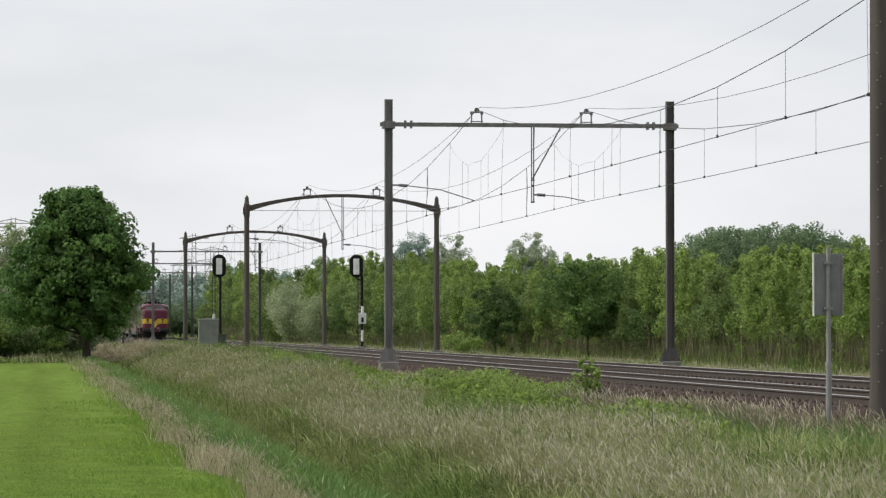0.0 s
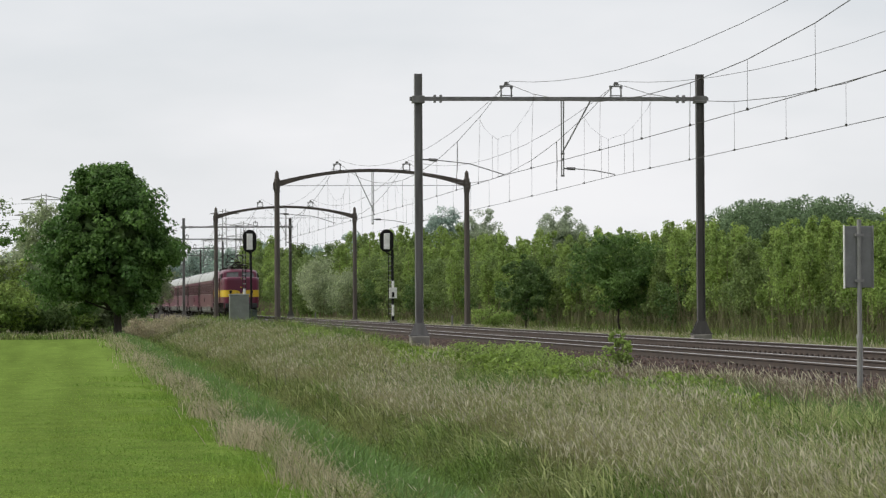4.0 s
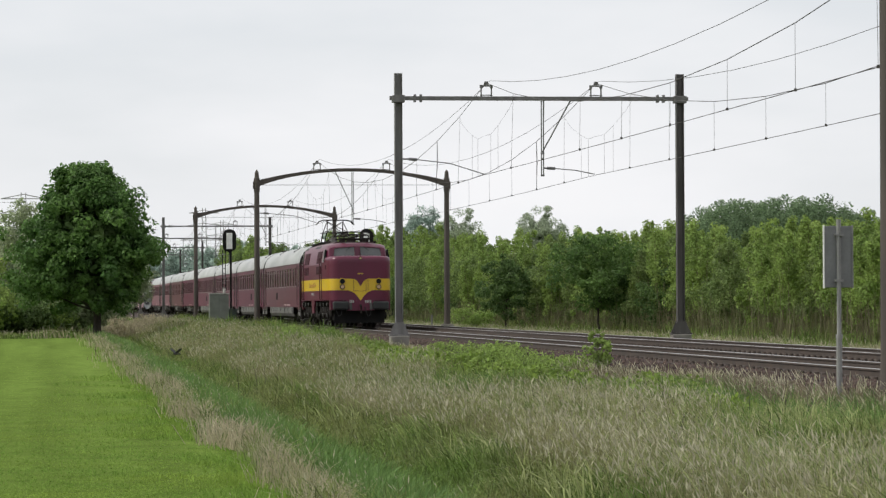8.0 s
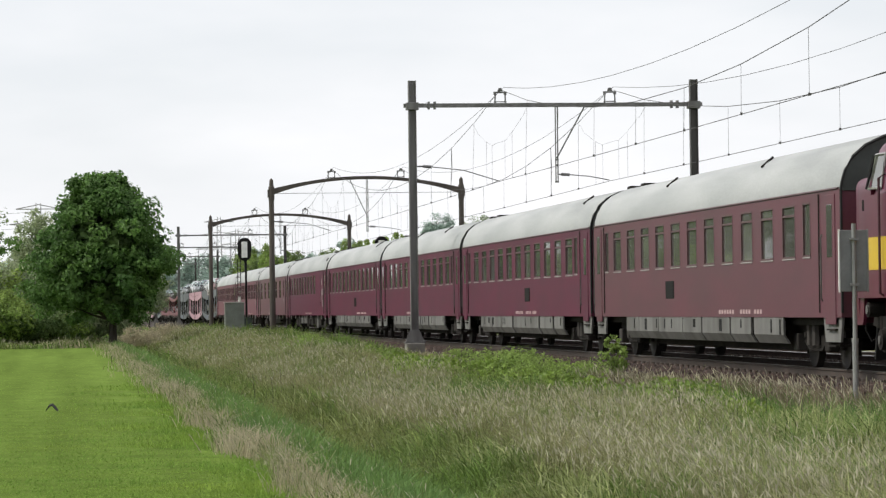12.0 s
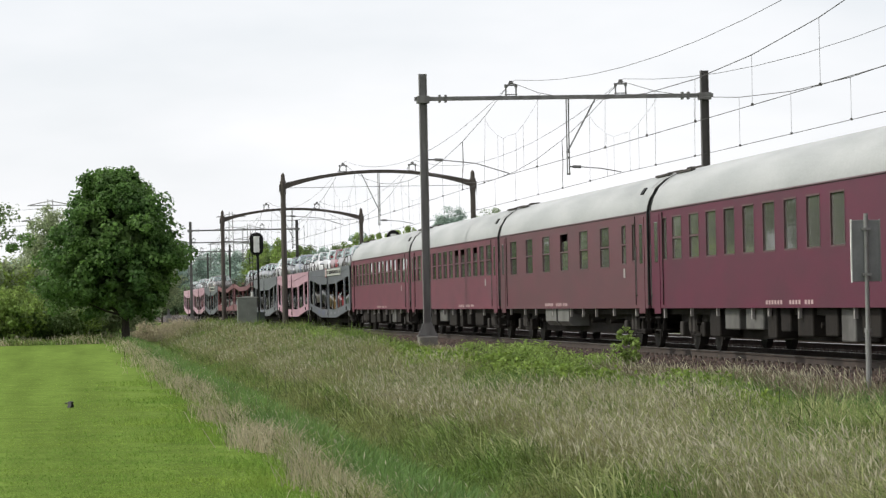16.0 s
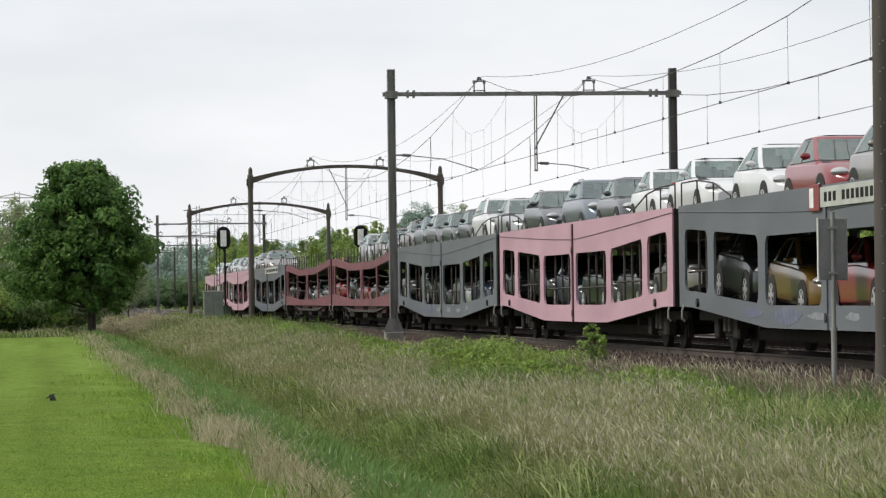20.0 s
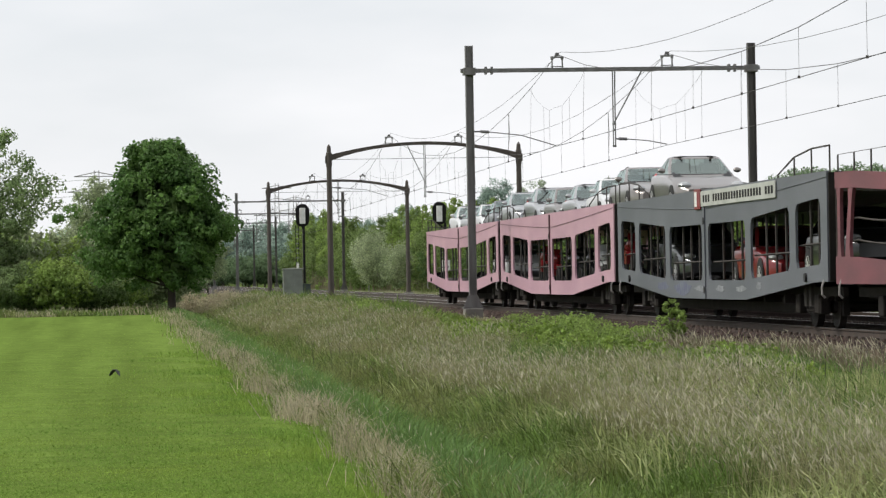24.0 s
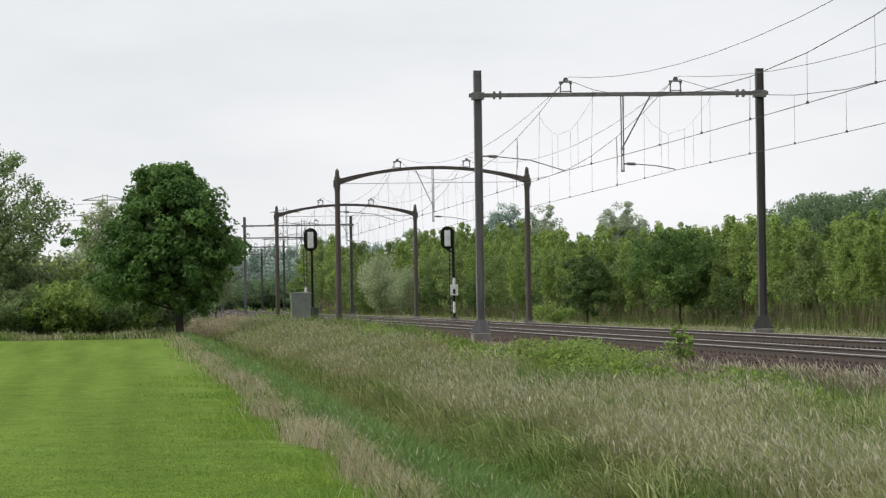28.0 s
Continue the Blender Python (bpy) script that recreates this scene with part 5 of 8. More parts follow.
    for y in ((-L + .5, L - .8) if index < 4 else (-L + .4,)):
        bm = bmesh.new()
        box(bm, -.35, .15, y - .22, y + .22, 4.04, 4.14, .04)
        part("roof_vent", bm, M["under"], co, "small dark roof vent")
    if index >= 4:
        for s in (-1, 1):  # foot boards along the ridge at the ends
            for x in (-.78, -.5):
                bm = bmesh.new()
                box(bm, x - .05, x + .05, *sorted((s * (L - .25), s * (L - 2.0))), 4.02 + (x + .5) * -.25 * -1, 4.07 + (x + .5) * .25)
                part("foot_board", bm, M["deck"], co, "grey roof foot board")
        bm = bmesh.new()
        prism(bm, [(-1.30, 3.56), (-1.20, 3.70), (-1.16, 3.68), (-1.26, 3.54)], -L + 1.1, -L + 1.45, "y")
        part("roof_hatch", bm, M["black"], co, "small dark roof hatch")
        for s in (-1, 1):
            bm = bmesh.new()
            half = [(x * 1.003, z + .006) for x, z in COACH_ROOF[3:]]
            arc2 = half + [(-x, z) for x, z in half[:-1][::-1]]
            loft(bm, [[(x, s * yy, z) for x, z in arc2] for yy in (L - .55, L - .16)], close_ends=False, cyclic=False)
            part("soot_strip", bm, M["soot"], co, "sooty band at the roof's end", True)
        bm = bmesh.new()
        box(bm, -1.36, -1.30, -.05, .05, .70, .93)
        tab = finish("sole_bracket", bm, M["sill"])
        place = random.Random(index + 90)
        for k in range(9):
            part("sole_bracket", tab, None, co).location = (0, -L + 1.6 + 2.85 * k + place.uniform(-.8, .8), place.uniform(0, .06))
        bm = bmesh.new()
        box(bm, -1.417, -1.406, -L + 3.05, -L + 3.30, 1.64, 1.86)
        part("notice_plate", bm, M["sill"], co, "pale notice plate")
    if index == 5:
        for y in (12.6, 14.9):
            bm = bmesh.new()
            prism(bm, [(-1.34, .93), (-1.34, .58), (-1.22, .46), (-.8, .46), (-.8, .93)], -L + y, -L + y + 2.0, "y")
            part("equipment_box", bm, M["skirt"], co, "pale grey rounded equipment box")
    if index == 4:
        for y in (-L + 1.48, -L + 3.54):
            bm = bmesh.new()
            for k in range(15):
                box(bm, -1.425, -1.405, y - .05, y + .05, 1.42 + .1 * k, 1.475 + .1 * k)
            part("ladder_bar", bm, M["black"], co, "black stepped ladder bar")
        for y, z in ((2.75, 2.05), (2.75, 2.55), (2.25, 2.05), (2.4, 1.5)):
            bm = bmesh.new()
            box(bm, -1.417, -1.406, -L + y - .16, -L + y + .16, z - .16, z + .16)
            part("notice_plate", bm, M["sill"], co, "pale notice plate")
    for k, y in enumerate((-L + 1.55, L - 1.55)):  # wiring and rain gutter
        bm = bmesh.new()
        tube(bm, [(-1.425, y, 1.0), (-1.425, y, 3.05)], .012, 4)
        part("drain_pipe", bm, M["under"], co)
    bm = bmesh.new()
    prism(bm, [(-1.40, 3.09), (-1.435, 3.10), (-1.43, 3.125), (-1.40, 3.13)], -L + .1, L - .1, "y")
    part("rain_gutter", bm, M["alu_dark"], co)
    ROLLING.append((co, 17.9 + 26.4 * index + 13.2 - .73 - (.45, .35, .22, .1, 0, 0, 0, 0)[index]))
    return co


M["intake"] = material("dark_maroon_intake", (0.050, 0.008, 0.018), (0.036, 0.007, 0.014), 0.6, 0, 2, 30, 0.1, spec=0.2)
M["letter_red"] = material("dark_red_lettering", (0.26, 0.09, 0.03), (0.20, 0.06, 0.03), 0.5, 0, 3, 30, 0)
M["lamp_lit"] = material("lit_headlamp", (0.28, 0.16, 0.08), None, 0.2, 0, 3, 30, 0)
M["lamp_lit"].node_tree.nodes["Principled BSDF"].inputs["Emission Color"].default_value = (1.0, 0.78, 0.48, 1)
M["lamp_lit"].node_tree.nodes["Principled BSDF"].inputs["Emission Strength"].default_value = 0.12
M["alu_dark"] = material("dull_window_frame", (0.11, 0.055, 0.06), (0.075, 0.04, 0.043), 0.5, 0.2, 3, 30, 0)
M["soot_green"] = material("dark_green_grey_roof_end", (0.055, 0.066, 0.060), (0.035, 0.040, 0.037), 0.6, 0, 1.5, 20, 0.1)
M["soot"] = material("sooty_roof_paint", (0.17, 0.17, 0.168), (0.32, 0.33, 0.33), 0.75, 0, 2.2, 18, 0.1, vary=.4)
M["sill"] = material("dull_pale_metal", (0.34, 0.32, 0.31), (0.24, 0.22, 0.21), 0.5, 0.1, 4, 30, 0)
M["faded_mark"] = material("faded_white_marking", (0.42, 0.30, 0.30), (0.25, 0.14, 0.15), 0.6, 0, 6, 30, 0)

build_locomotive()
NARROW = [(2.30, 1, 1, .52, 1.98, 2.94, 0), (24.0, 1, 1, .52, 1.98, 2.94, 0)]
COACHES = (
    ([(4.0, 1.852, 11, 1.06, 1.97, 2.93, 0.8), (2.55, 1, 1, .60, 1.98, 2.94, 0), NARROW[1]], True, "maroon_dirty", "maroon coach with grimy dark window strip and grey skirts", (-6, 4), ((15.8, 1.5),)),
    ([(3.44, 1.886, 11, 1.16, 1.97, 2.93, 0.78)] + NARROW, True, "maroon", "maroon coach with wide windows and grey skirts", (-10.8,), ((11.1, 1.52),)),
    ([(3.50, 1.872, 11, 1.12, 1.97, 2.93, 0.75)] + NARROW, True, "maroon", "maroon coach with eleven windows and grey skirts", (-7, 2)),
    ([(3.58, 1.872, 11, 1.08, 1.97, 2.93, 0)] + NARROW, True, "maroon", "maroon couchette coach with grey skirts", (-9.0,), ((11.2, 1.50),)),
    ([(7.38, 1.90, 7, 1.12, 1.97, 2.94, 0), (20.66, 2.0, 2, 1.12, 1.97, 2.94, 0.5), (24.13, 1, 1, .52, 1.98, 2.94, 0)], False, "maroon", "maroon sleeping coach with nine windows and black ladder bars", ()),
    ([(6.05, 3.36, 6, 1.40, 1.90, 2.92, 0.5), (3.2, 1, 1, .62, 1.95, 2.90, 0.5), (1.85, 1, 1, .4, 2.0, 2.90, 0)], False, "maroon_dirty", "grimy brown-maroon coach with six wide split windows", ()),
    ([(2.30, 1.708, 14, 1.16, 1.95, 2.93, 0.5)], False, "maroon_pale", "maroon coach with half-open sliding windows", ()),
    ([(2.30, 1.708, 14, 1.12, 1.95, 2.93, 0.5)], False, "maroon_pale", "maroon coach with a row of sliding windows", ()),
)
for ci, (cw, cs, cm, cl, *cx) in enumerate(COACHES):
    build_coach(ci, cw, cs, M[cm], cl, *cx)


# ---- car carriers ----
def build_carrier(index, style, paint, label, board=False):
    """style 'plate': side plates with six rounded openings; 'open': posts between two beams."""
    ca = thing("car_carrier_wagon", label, "car carrier", "car carriers")
    L = 12.85
    dip = lambda y, end, mid: mid + (end - mid) * min(1, max(0, (abs(y) - 4.6) / 7.2))
    for sx in (-1, 1):
        x0, x1 = sorted((sx * 1.40, sx * 1.45))
        if style == "plate":
            top = lambda y: 2.95 - 0.0 * abs(y)
            ins = ((-12.25, -9.95), (-9.35, -5.35), (-4.75, -.40), (.40, 4.75), (5.35, 9.35), (9.95, 12.25))
            bm = bmesh.new()
            whi = lambda y: dip(y, 2.46, 2.18)
            wlo = lambda y: dip(y, 1.22, .93)
            bot = lambda y: dip(y, .90, .52)
            def strip(ya, yb, lo, hi, n=1):
                for i in range(n):
                    a, b = ya + (yb - ya) * i / n, ya + (yb - ya) * (i + 1) / n
                    prism(bm, [(a, lo(a)), (b, lo(b)), (b, hi(b)), (a, hi(a))], x0, x1, "x")
            cuts = [-L, -12.25, -9.95, -9.35, -5.35, -4.75, -.4, .4, 4.75, 5.35, 9.35, 9.95, 12.25, L]
            for a, b in zip(cuts, cuts[1:]):
                if (a, b) in ins:
                    strip(a, b, whi, top, 3)
                    strip(a, b, bot, wlo, 3)
                    r = .22
                    for (yy, s) in ((a, 1), (b, -1)):  # rounded corners of the openings
                        for lvl, t in ((whi, -1), (wlo, 1)):
                            z = lvl(yy)
                            pts = [(yy, z), (yy + s * r, z)] + [(yy + s * r - s * r * math.sin(radians(k)), z + t * r - t * r * math.cos(radians(k))) for k in (30, 60)] + [(yy, z + t * r)]
                            prism(bm, pts, x0, x1, "x")
                else:
                    strip(a, b, bot, top, 1)
            bmesh.ops.remove_doubles(bm, verts=bm.verts[:], dist=.003)
            part("side_plate", bm, paint, ca)
            bm = bmesh.new()  # pressed crease under the top edge, and the middle strap
            for ya, yb in ((-L, -.2), (.2, L)):
                N = 8
                p = [(sx * 1.462, ya + (yb - ya) * i / N, 2.52 + .32 * (abs(ya + (yb - ya) * i / N) / L) ** 1.2) for i in range(N + 1)]
                tube(bm, p, .007, 4)
            box(bm, *sorted((sx * 1.45, sx * 1.48)), -.09, .09, .52, 2.90)
            part("crease_rib", bm, M["frame"] if paint is M["pink"] else M["grey_wagon"], ca)
            for y, z in ((-10.9, .98), (0, 2.25), (10.9, .98), (0, .72)):
                bm = bmesh.new()
                disc(bm, (sx * 1.47, y, z), .085, .05, "x", 12)
                part("lashing_eye", bm, M["rubber"], ca)
            for a, b in ins if index else ins[-1:]:  # bars inside the openings
                bm = bmesh.new()
                n = 2 if b - a < 3 else 3
                for k in range(1, n + 1):
                    y = a + (b - a) * k / (n + 1)
                    tube(bm, [(sx * 1.30, y, .95), (sx * 1.30, y, 2.42)], .028, 5)
                tube(bm, [(sx * 1.32, a - .2, dip((a + b) / 2, 1.66, 1.36)), (sx * 1.32, b + .2, dip((a + b) / 2, 1.62, 1.33))], .02, 4)
                part("guard_bar", bm, M["deck"], ca)
        else:
            N = 16
            bt = lambda y: dip(y, 2.90, 2.60)
            bm = bmesh.new()
            for i in range(N):
                a, b = -L + 2 * L * i / N, -L + 2 * L * (i + 1) / N
                prism(bm, [(a, bt(a) - .30), (b, bt(b) - .30), (b, bt(b)), (a, bt(a))], x0, x1, "x")
            bmesh.ops.remove_doubles(bm, verts=bm.verts[:], dist=.002)
            part("top_beam", bm, paint, ca)
            bm = bmesh.new()
            for i in range(N):
                a, b = -L + 2 * L * i / N, -L + 2 * L * (i + 1) / N
                prism(bm, [(a, .86), (b, .86), (b, dip(b, 1.36, 1.14)), (a, dip(a, 1.36, 1.14))], x0, x1, "x")
            bmesh.ops.remove_doubles(bm, verts=bm.verts[:], dist=.002)
            part("sole_beam", bm, paint, ca)
            bm = bmesh.new()
            prism(bm, [(-8.4, .86), (-7.2, .60), (7.2, .60), (8.4, .86)], *sorted((sx * 1.22, sx * 1.28)), "x")
            part("lower_sill", bm, paint, ca)
            for y, lean in ((-12.6, .0), (-11.9, .35), (-5.9, .0), (-.28, 0), (.28, 0), (5.9, 0), (11.9, -.35), (12.6, 0)):
                bm = bmesh.new()
                w = .12 if abs(y) > 12.3 else .15
                zm, zt2 = 1.55, bt(y) - .1
                prism(bm, [(y - w * 1.9, 1.1), (y + w * 1.9, 1.1), (y + w, zm), (y + w * .9 + lean * .7, zt2 - .45), (y + w * 1.8 + lean, zt2), (y - w * 1.8 + lean, zt2), (y - w * .9 + lean * .7, zt2 - .45), (y - w, zm)], *sorted((sx * 1.38, sx * 1.44)), "x")
                part("side_post", bm, paint, ca)
            for y in (-5.5, 0, 5.5):
                bm = bmesh.new()
                box(bm, *sorted((sx * .9, sx * 1.3)), y - .9, y + .9, .40, .84, .03)
                part("hanging_box", bm, M["under"], ca)
        # hand rails along the upper deck, higher at the ends
        rails = ((-L, -8.0), (8.0, L)) if style == "plate" else ((-L, L),)
        for ya, yb in rails:
            bm = bmesh.new()
            n = max(2, int((yb - ya) / (1.5 if style == "plate" else 1.3)))
            pts = []
            for i in range(n + 1):
                y = ya + (yb - ya) * i / n
                zt = 3.02 + (.40 if style == "plate" else .20) * (min(1, abs(y - (8.0 if y > 0 else -8.0)) / 2.2) if style == "plate" else 1)
                pts.append((sx * 1.38, y, zt))
                tube(bm, [(sx * 1.38, y, 2.55), (sx * 1.38, y, zt)], .018, 5)
            tube(bm, pts, .018 if style == "plate" else .006, 5)
            part("deck_rail", bm, M["deck"], ca)
        bm = bmesh.new()
        for y in (-9.6, 9.6):
            for dy in (-.9, .9):
                box(bm, *sorted((sx * .95, sx * 1.18)), y + dy - .2, y + dy + .2, .28, .66, .03)
        box(bm, *sorted((sx * 1.0, sx * 1.1)), -L + .3, L - .3, .62, .80)
        part("side_gear", bm, M["under"], ca)
    # decks
    bm = bmesh.new()
    N = 20
    for i in range(N):
        a, b = -L + 2 * L * i / N, -L + 2 * L * (i + 1) / N
        prism(bm, [(a, dip(a, .98, .62)), (b, dip(b, .98, .62)), (b, dip(b, 1.04, .70)), (a, dip(a, 1.04, .70))], -1.38, 1.38, "x")
    bmesh.ops.remove_doubles(bm, verts=bm.verts[:], dist=.002)
    part("lower_deck", bm, M["deck"], ca)
    ud = (2.64, 2.55) if style == "plate" else (2.62, 2.40)
    bm = bmesh.new()
    for i in range(N):
        a, b = -L + 2 * L * i / N, -L + 2 * L * (i + 1) / N
        prism(bm, [(a, dip(a, *ud) - .08), (b, dip(b, *ud) - .08), (b, dip(b, *ud)), (a, dip(a, *ud))], -1.38, 1.38, "x")
    bmesh.ops.remove_doubles(bm, verts=bm.verts[:], dist=.002)
    part("upper_deck", bm, M["deck"], ca)
    bm = bmesh.new()
    box(bm, -.95, .95, -7.6, 7.6, .26, .60, .04)
    box(bm, -.30, .30, -L + .2, L - .2, .55, .90)
    for k in range(9):
        box(bm, -1.30, 1.30, -8 + 2 * k - .06, -8 + 2 * k + .06, .48, .66)
    part("centre_sill", bm, M["under"], ca)
    if index == 7:  # rail across the tail end, and a hanging brake hose
        bm = bmesh.new()
        for x in (-1.36, -.68, 0, .68, 1.36):
            tube(bm, [(x, L - .1, 2.6), (x, L - .1, 3.14)], .018, 5)
        tube(bm, [(-1.36, L - .1, 3.14), (1.36, L - .1, 3.14)], .018, 5)
        part("end_rail", bm, M["deck"], ca)
        bm = bmesh.new()
        tube(bm, [(-1.1, L + .05, .95), (-1.05, L + .2, .62), (-.9, L + .25, .48), (-.7, L + .2, .62)], .022, 6)
        part("brake_hose", bm, M["rubber"], ca)
    for s in (-1, 1):
        bogie(ca, s * 9.6, 2.0, .42)
        buffers(ca, s * (L - .1), s)
        for x in (-1.36, 1.36):
            bm = bmesh.new()
            box(bm, x - .06, x + .06, s * L - .06, s * L + .10, .9, 2.92)
            part("end_post", bm, M["under"], ca)
        bm = bmesh.new()  # folded crossing flap between the wagons
        prism(bm, [(s * L, 2.56), (s * (L + .42), 2.64), (s * (L + .42), 2.70), (s * L, 2.63)], -1.2, 1.2, "x")
        part("crossing_flap", bm, M["under"], ca)
        bm = bmesh.new()
        tube(bm, [(-1.43, s * (L - .4), .95), (-1.48, s * (L - .4), .82), (-1.48, s * (L - .4), .66), (-1.42, s * (L - .4), .60)], .022, 6)
        part("lashing_hook", bm, M["sill"], ca, "pale hook at the sole bar")
        if style == "open":
            bm = bmesh.new()
            for z in (1.65, 2.05):
                n = 24
                tube(bm, [(-1.36, s * (.3 + 12.0 * k / n), z - .10 * math.sin(math.pi * ((2.15 * k / n) % 1))) for k in range(n + 1)], .018, 4)
            part("chain", bm, M["deck"], ca, "slack guard chains")
    if style == "plate" and paint is M["grey_wagon"]:
        for k, (y, w, h, nm) in enumerate(((3.0, 2.2, .30, "graffiti_blue"), (.6, 1.6, .12, "graffiti_pale"), (-1.8, .9, .14, "graffiti_pale"), (-6.2, .5, .16, "graffiti_pale"), (5.8, 1.5, .2, "graffiti_blue"), (-4.2, 1.1, .12, "graffiti_pale"))):
            bm = bmesh.new()
            pts = [(y + w / 2 * math.cos(a) * (1 + .18 * math.sin(5 * a + k)), .75 + (abs(y) - 4.6) / 7.2 * .3 * (abs(y) > 4.6) + h / 2 * math.sin(a) * (1 + .2 * math.cos(4 * a + k))) for a in (2 * math.pi * q / 18 for q in range(18))]
            prism(bm, pts, -1.455, -1.449, "x")
            part("paint_scrawl", bm, M[nm], ca, "faded spray-paint scrawl")
    if board:  # white name board above the top edge
        bm = bmesh.new()
        box(bm, -1.49, -1.46, -8.2, .25, 2.57, 2.91, .006)
        nb = part("name_board", bm, M["cabinet_lid"], ca, "white board with red end panels")
        name_bars(nb)
        bm = bmesh.new()
        box(bm, -1.50, -1.465, .28, 1.05, 2.52, 2.97, .01)
        part("logo_panel", bm, M["sign_red"], nb, "red and white panel")
        bm = bmesh.new()
        box(bm, -1.503, -1.499, .68, .98, 2.58, 2.91)
        part("logo_stripe", bm, M["white"], nb)
    ROLLING.append((ca, 17.9 + 26.4 * (8 + index) + 13.2 - .73))
    return ca


def name_bars(parent):
    bm = bmesh.new()
    box(bm, -1.494, -1.488, 0, .20, 2.66, 2.82)
    bar = finish("letter_bar", bm, M["black"])
    for k in range(26):
        if k not in (3, 22):
            part("letter_bar", bar, None, parent).location = (0, -8.0 + .31 * k, 0)


M["sign_red"] = material("red_sign_enamel", (0.22, 0.02, 0.03), None, 0.4, 0, 3, 30, 0)
M["graffiti_blue"] = material("faded_blue_spray", (0.08, 0.085, 0.15), (0.13, 0.145, 0.175), 0.6, 0, 5, 30, 0, vary=.4)
M["graffiti_pale"] = material("faded_pale_spray", (0.25, 0.26, 0.27), (0.14, 0.15, 0.165), 0.6, 0, 8, 30, 0, vary=.4)
CARRIERS = (
    ("plate", "grey_wagon", "grey two-deck car carrier with white name board", True),
    ("plate", "pink", "faded pink two-deck car carrier with rounded openings", False),
    ("plate", "grey_wagon", "grey two-deck car carrier with rounded openings", False),
    ("open", "brown_wagon", "brown-red open-sided two-deck car carrier, partly loaded", False),
    ("open", "brown_wagon", "brown-red open-sided two-deck car carrier, upper deck empty", False),
    ("plate", "grey_wagon", "grey two-deck car carrier with one car above", True),
    ("plate", "pink", "faded pink two-deck car carrier, fully loaded", False),
    ("plate", "pink", "faded pink two-deck car carrier at the train's end", False),
)
for di, (ds, dp, dl, db) in enumerate(CARRIERS):
    build_carrier(di, ds, M[dp], dl, db)


# ---- cars on the carriers ----
CAR_SHAPES = {  # (y from front, z) outlines: body side below the glass, roof line; half width, length
    "hatch": dict(length=4.1, width=1.72, hood=.86, belt=.92, roof=1.43, screen=(1.00, 2.12), back=(3.25, 3.88)),
    "van": dict(length=4.4, width=1.80, hood=1.0, belt=1.02, roof=1.56, screen=(1.00, 2.08), back=(3.70, 4.2)),
    "estate": dict(length=4.6, width=1.78, hood=.88, belt=.95, roof=1.43, screen=(1.20, 2.32), back=(3.80, 4.45)),
    "saloon": dict(length=4.5, width=1.76, hood=.86, belt=.94, roof=1.40, screen=(1.20, 2.30), back=(3.05, 3.8)),
    "suv": dict(length=4.5, width=1.84, hood=1.05, belt=1.10, roof=1.62, screen=(1.18, 2.1), back=(3.80, 4.35)),
}
M["tyre"] = material("tyre_rubber", (0.02, 0.02, 0.02), None, 0.85, 0, 3, 30, 0.1)
M["alloy"] = material("alloy_wheel", (0.62, 0.62, 0.62), None, 0.35, 0.5, 3, 30, 0)
M["car_lamp"] = material("car_headlamp", (0.45, 0.46, 0.47), None, 0.08, 0, 3, 30, 0, spec=0.8)
M["rear_lamp"] = material("rear_lamp_red", (0.4, 0.02, 0.02), None, 0.15, 0, 3, 30, 0)
PAINTS = {"white": (0.60, 0.61, 0.62), "silver": (0.46, 0.47, 0.48), "black": (0.007, 0.0075, 0.009), "grey": (0.085, 0.090, 0.098), "blue": (0.02, 0.03, 0.065),
          "red": (0.20, 0.012, 0.016), "gold": (0.12, 0.068, 0.012), "green": (0.008, 0.024, 0.012), "champagne": (0.27, 0.25, 0.235), "steel_blue": (0.16, 0.19, 0.23)}
CAR_MESHES = {}


def glass_sheet(name, tint, gloss=0.06, index=2.1):
    """Thin tinted sheet glass: clear straight through, with a mirror gloss on top."""
    m = bpy.data.materials.new(name)
    m.use_nodes = True
    nt = m.node_tree
    nt.nodes.clear()
    o = nt.nodes.new("ShaderNodeOutputMaterial")
    mix = nt.nodes.new("ShaderNodeMixShader")
    tr = nt.nodes.new("ShaderNodeBsdfTransparent")
    gl = nt.nodes.new("ShaderNodeBsdfGlossy")
    fr = nt.nodes.new("ShaderNodeFresnel")
    tr.inputs[0].default_value = (*tint, 1)
    gl.inputs["Color"].default_value = (0.82, 0.95, 0.90, 1)
    gl.inputs["Roughness"].default_value = gloss
    fr.inputs[0].default_value = index
    nt.links.new(fr.outputs[0], mix.inputs[0])
    nt.links.new(tr.outputs[0], mix.inputs[1])
    nt.links.new(gl.outputs[0], mix.inputs[2])
    nt.links.new(mix.outputs[0], o.inputs[0])
    return m


M["car_glass"] = glass_sheet("car_window_glass", (0.74, 0.80, 0.78), 0.03, 1.9)
M["windscreen"] = glass_sheet("pale_green_windscreen", (0.86, 0.94, 0.91), 0.04, 3.0)
M["cabin"] = material("car_interior_fabric", (0.035, 0.036, 0.04), None, 0.9, 0, 3, 30, 0.1)


def smooth(v, a, b):
    k = min(1, max(0, (v - a) / (b - a)))
    return k * k * (3 - 2 * k)


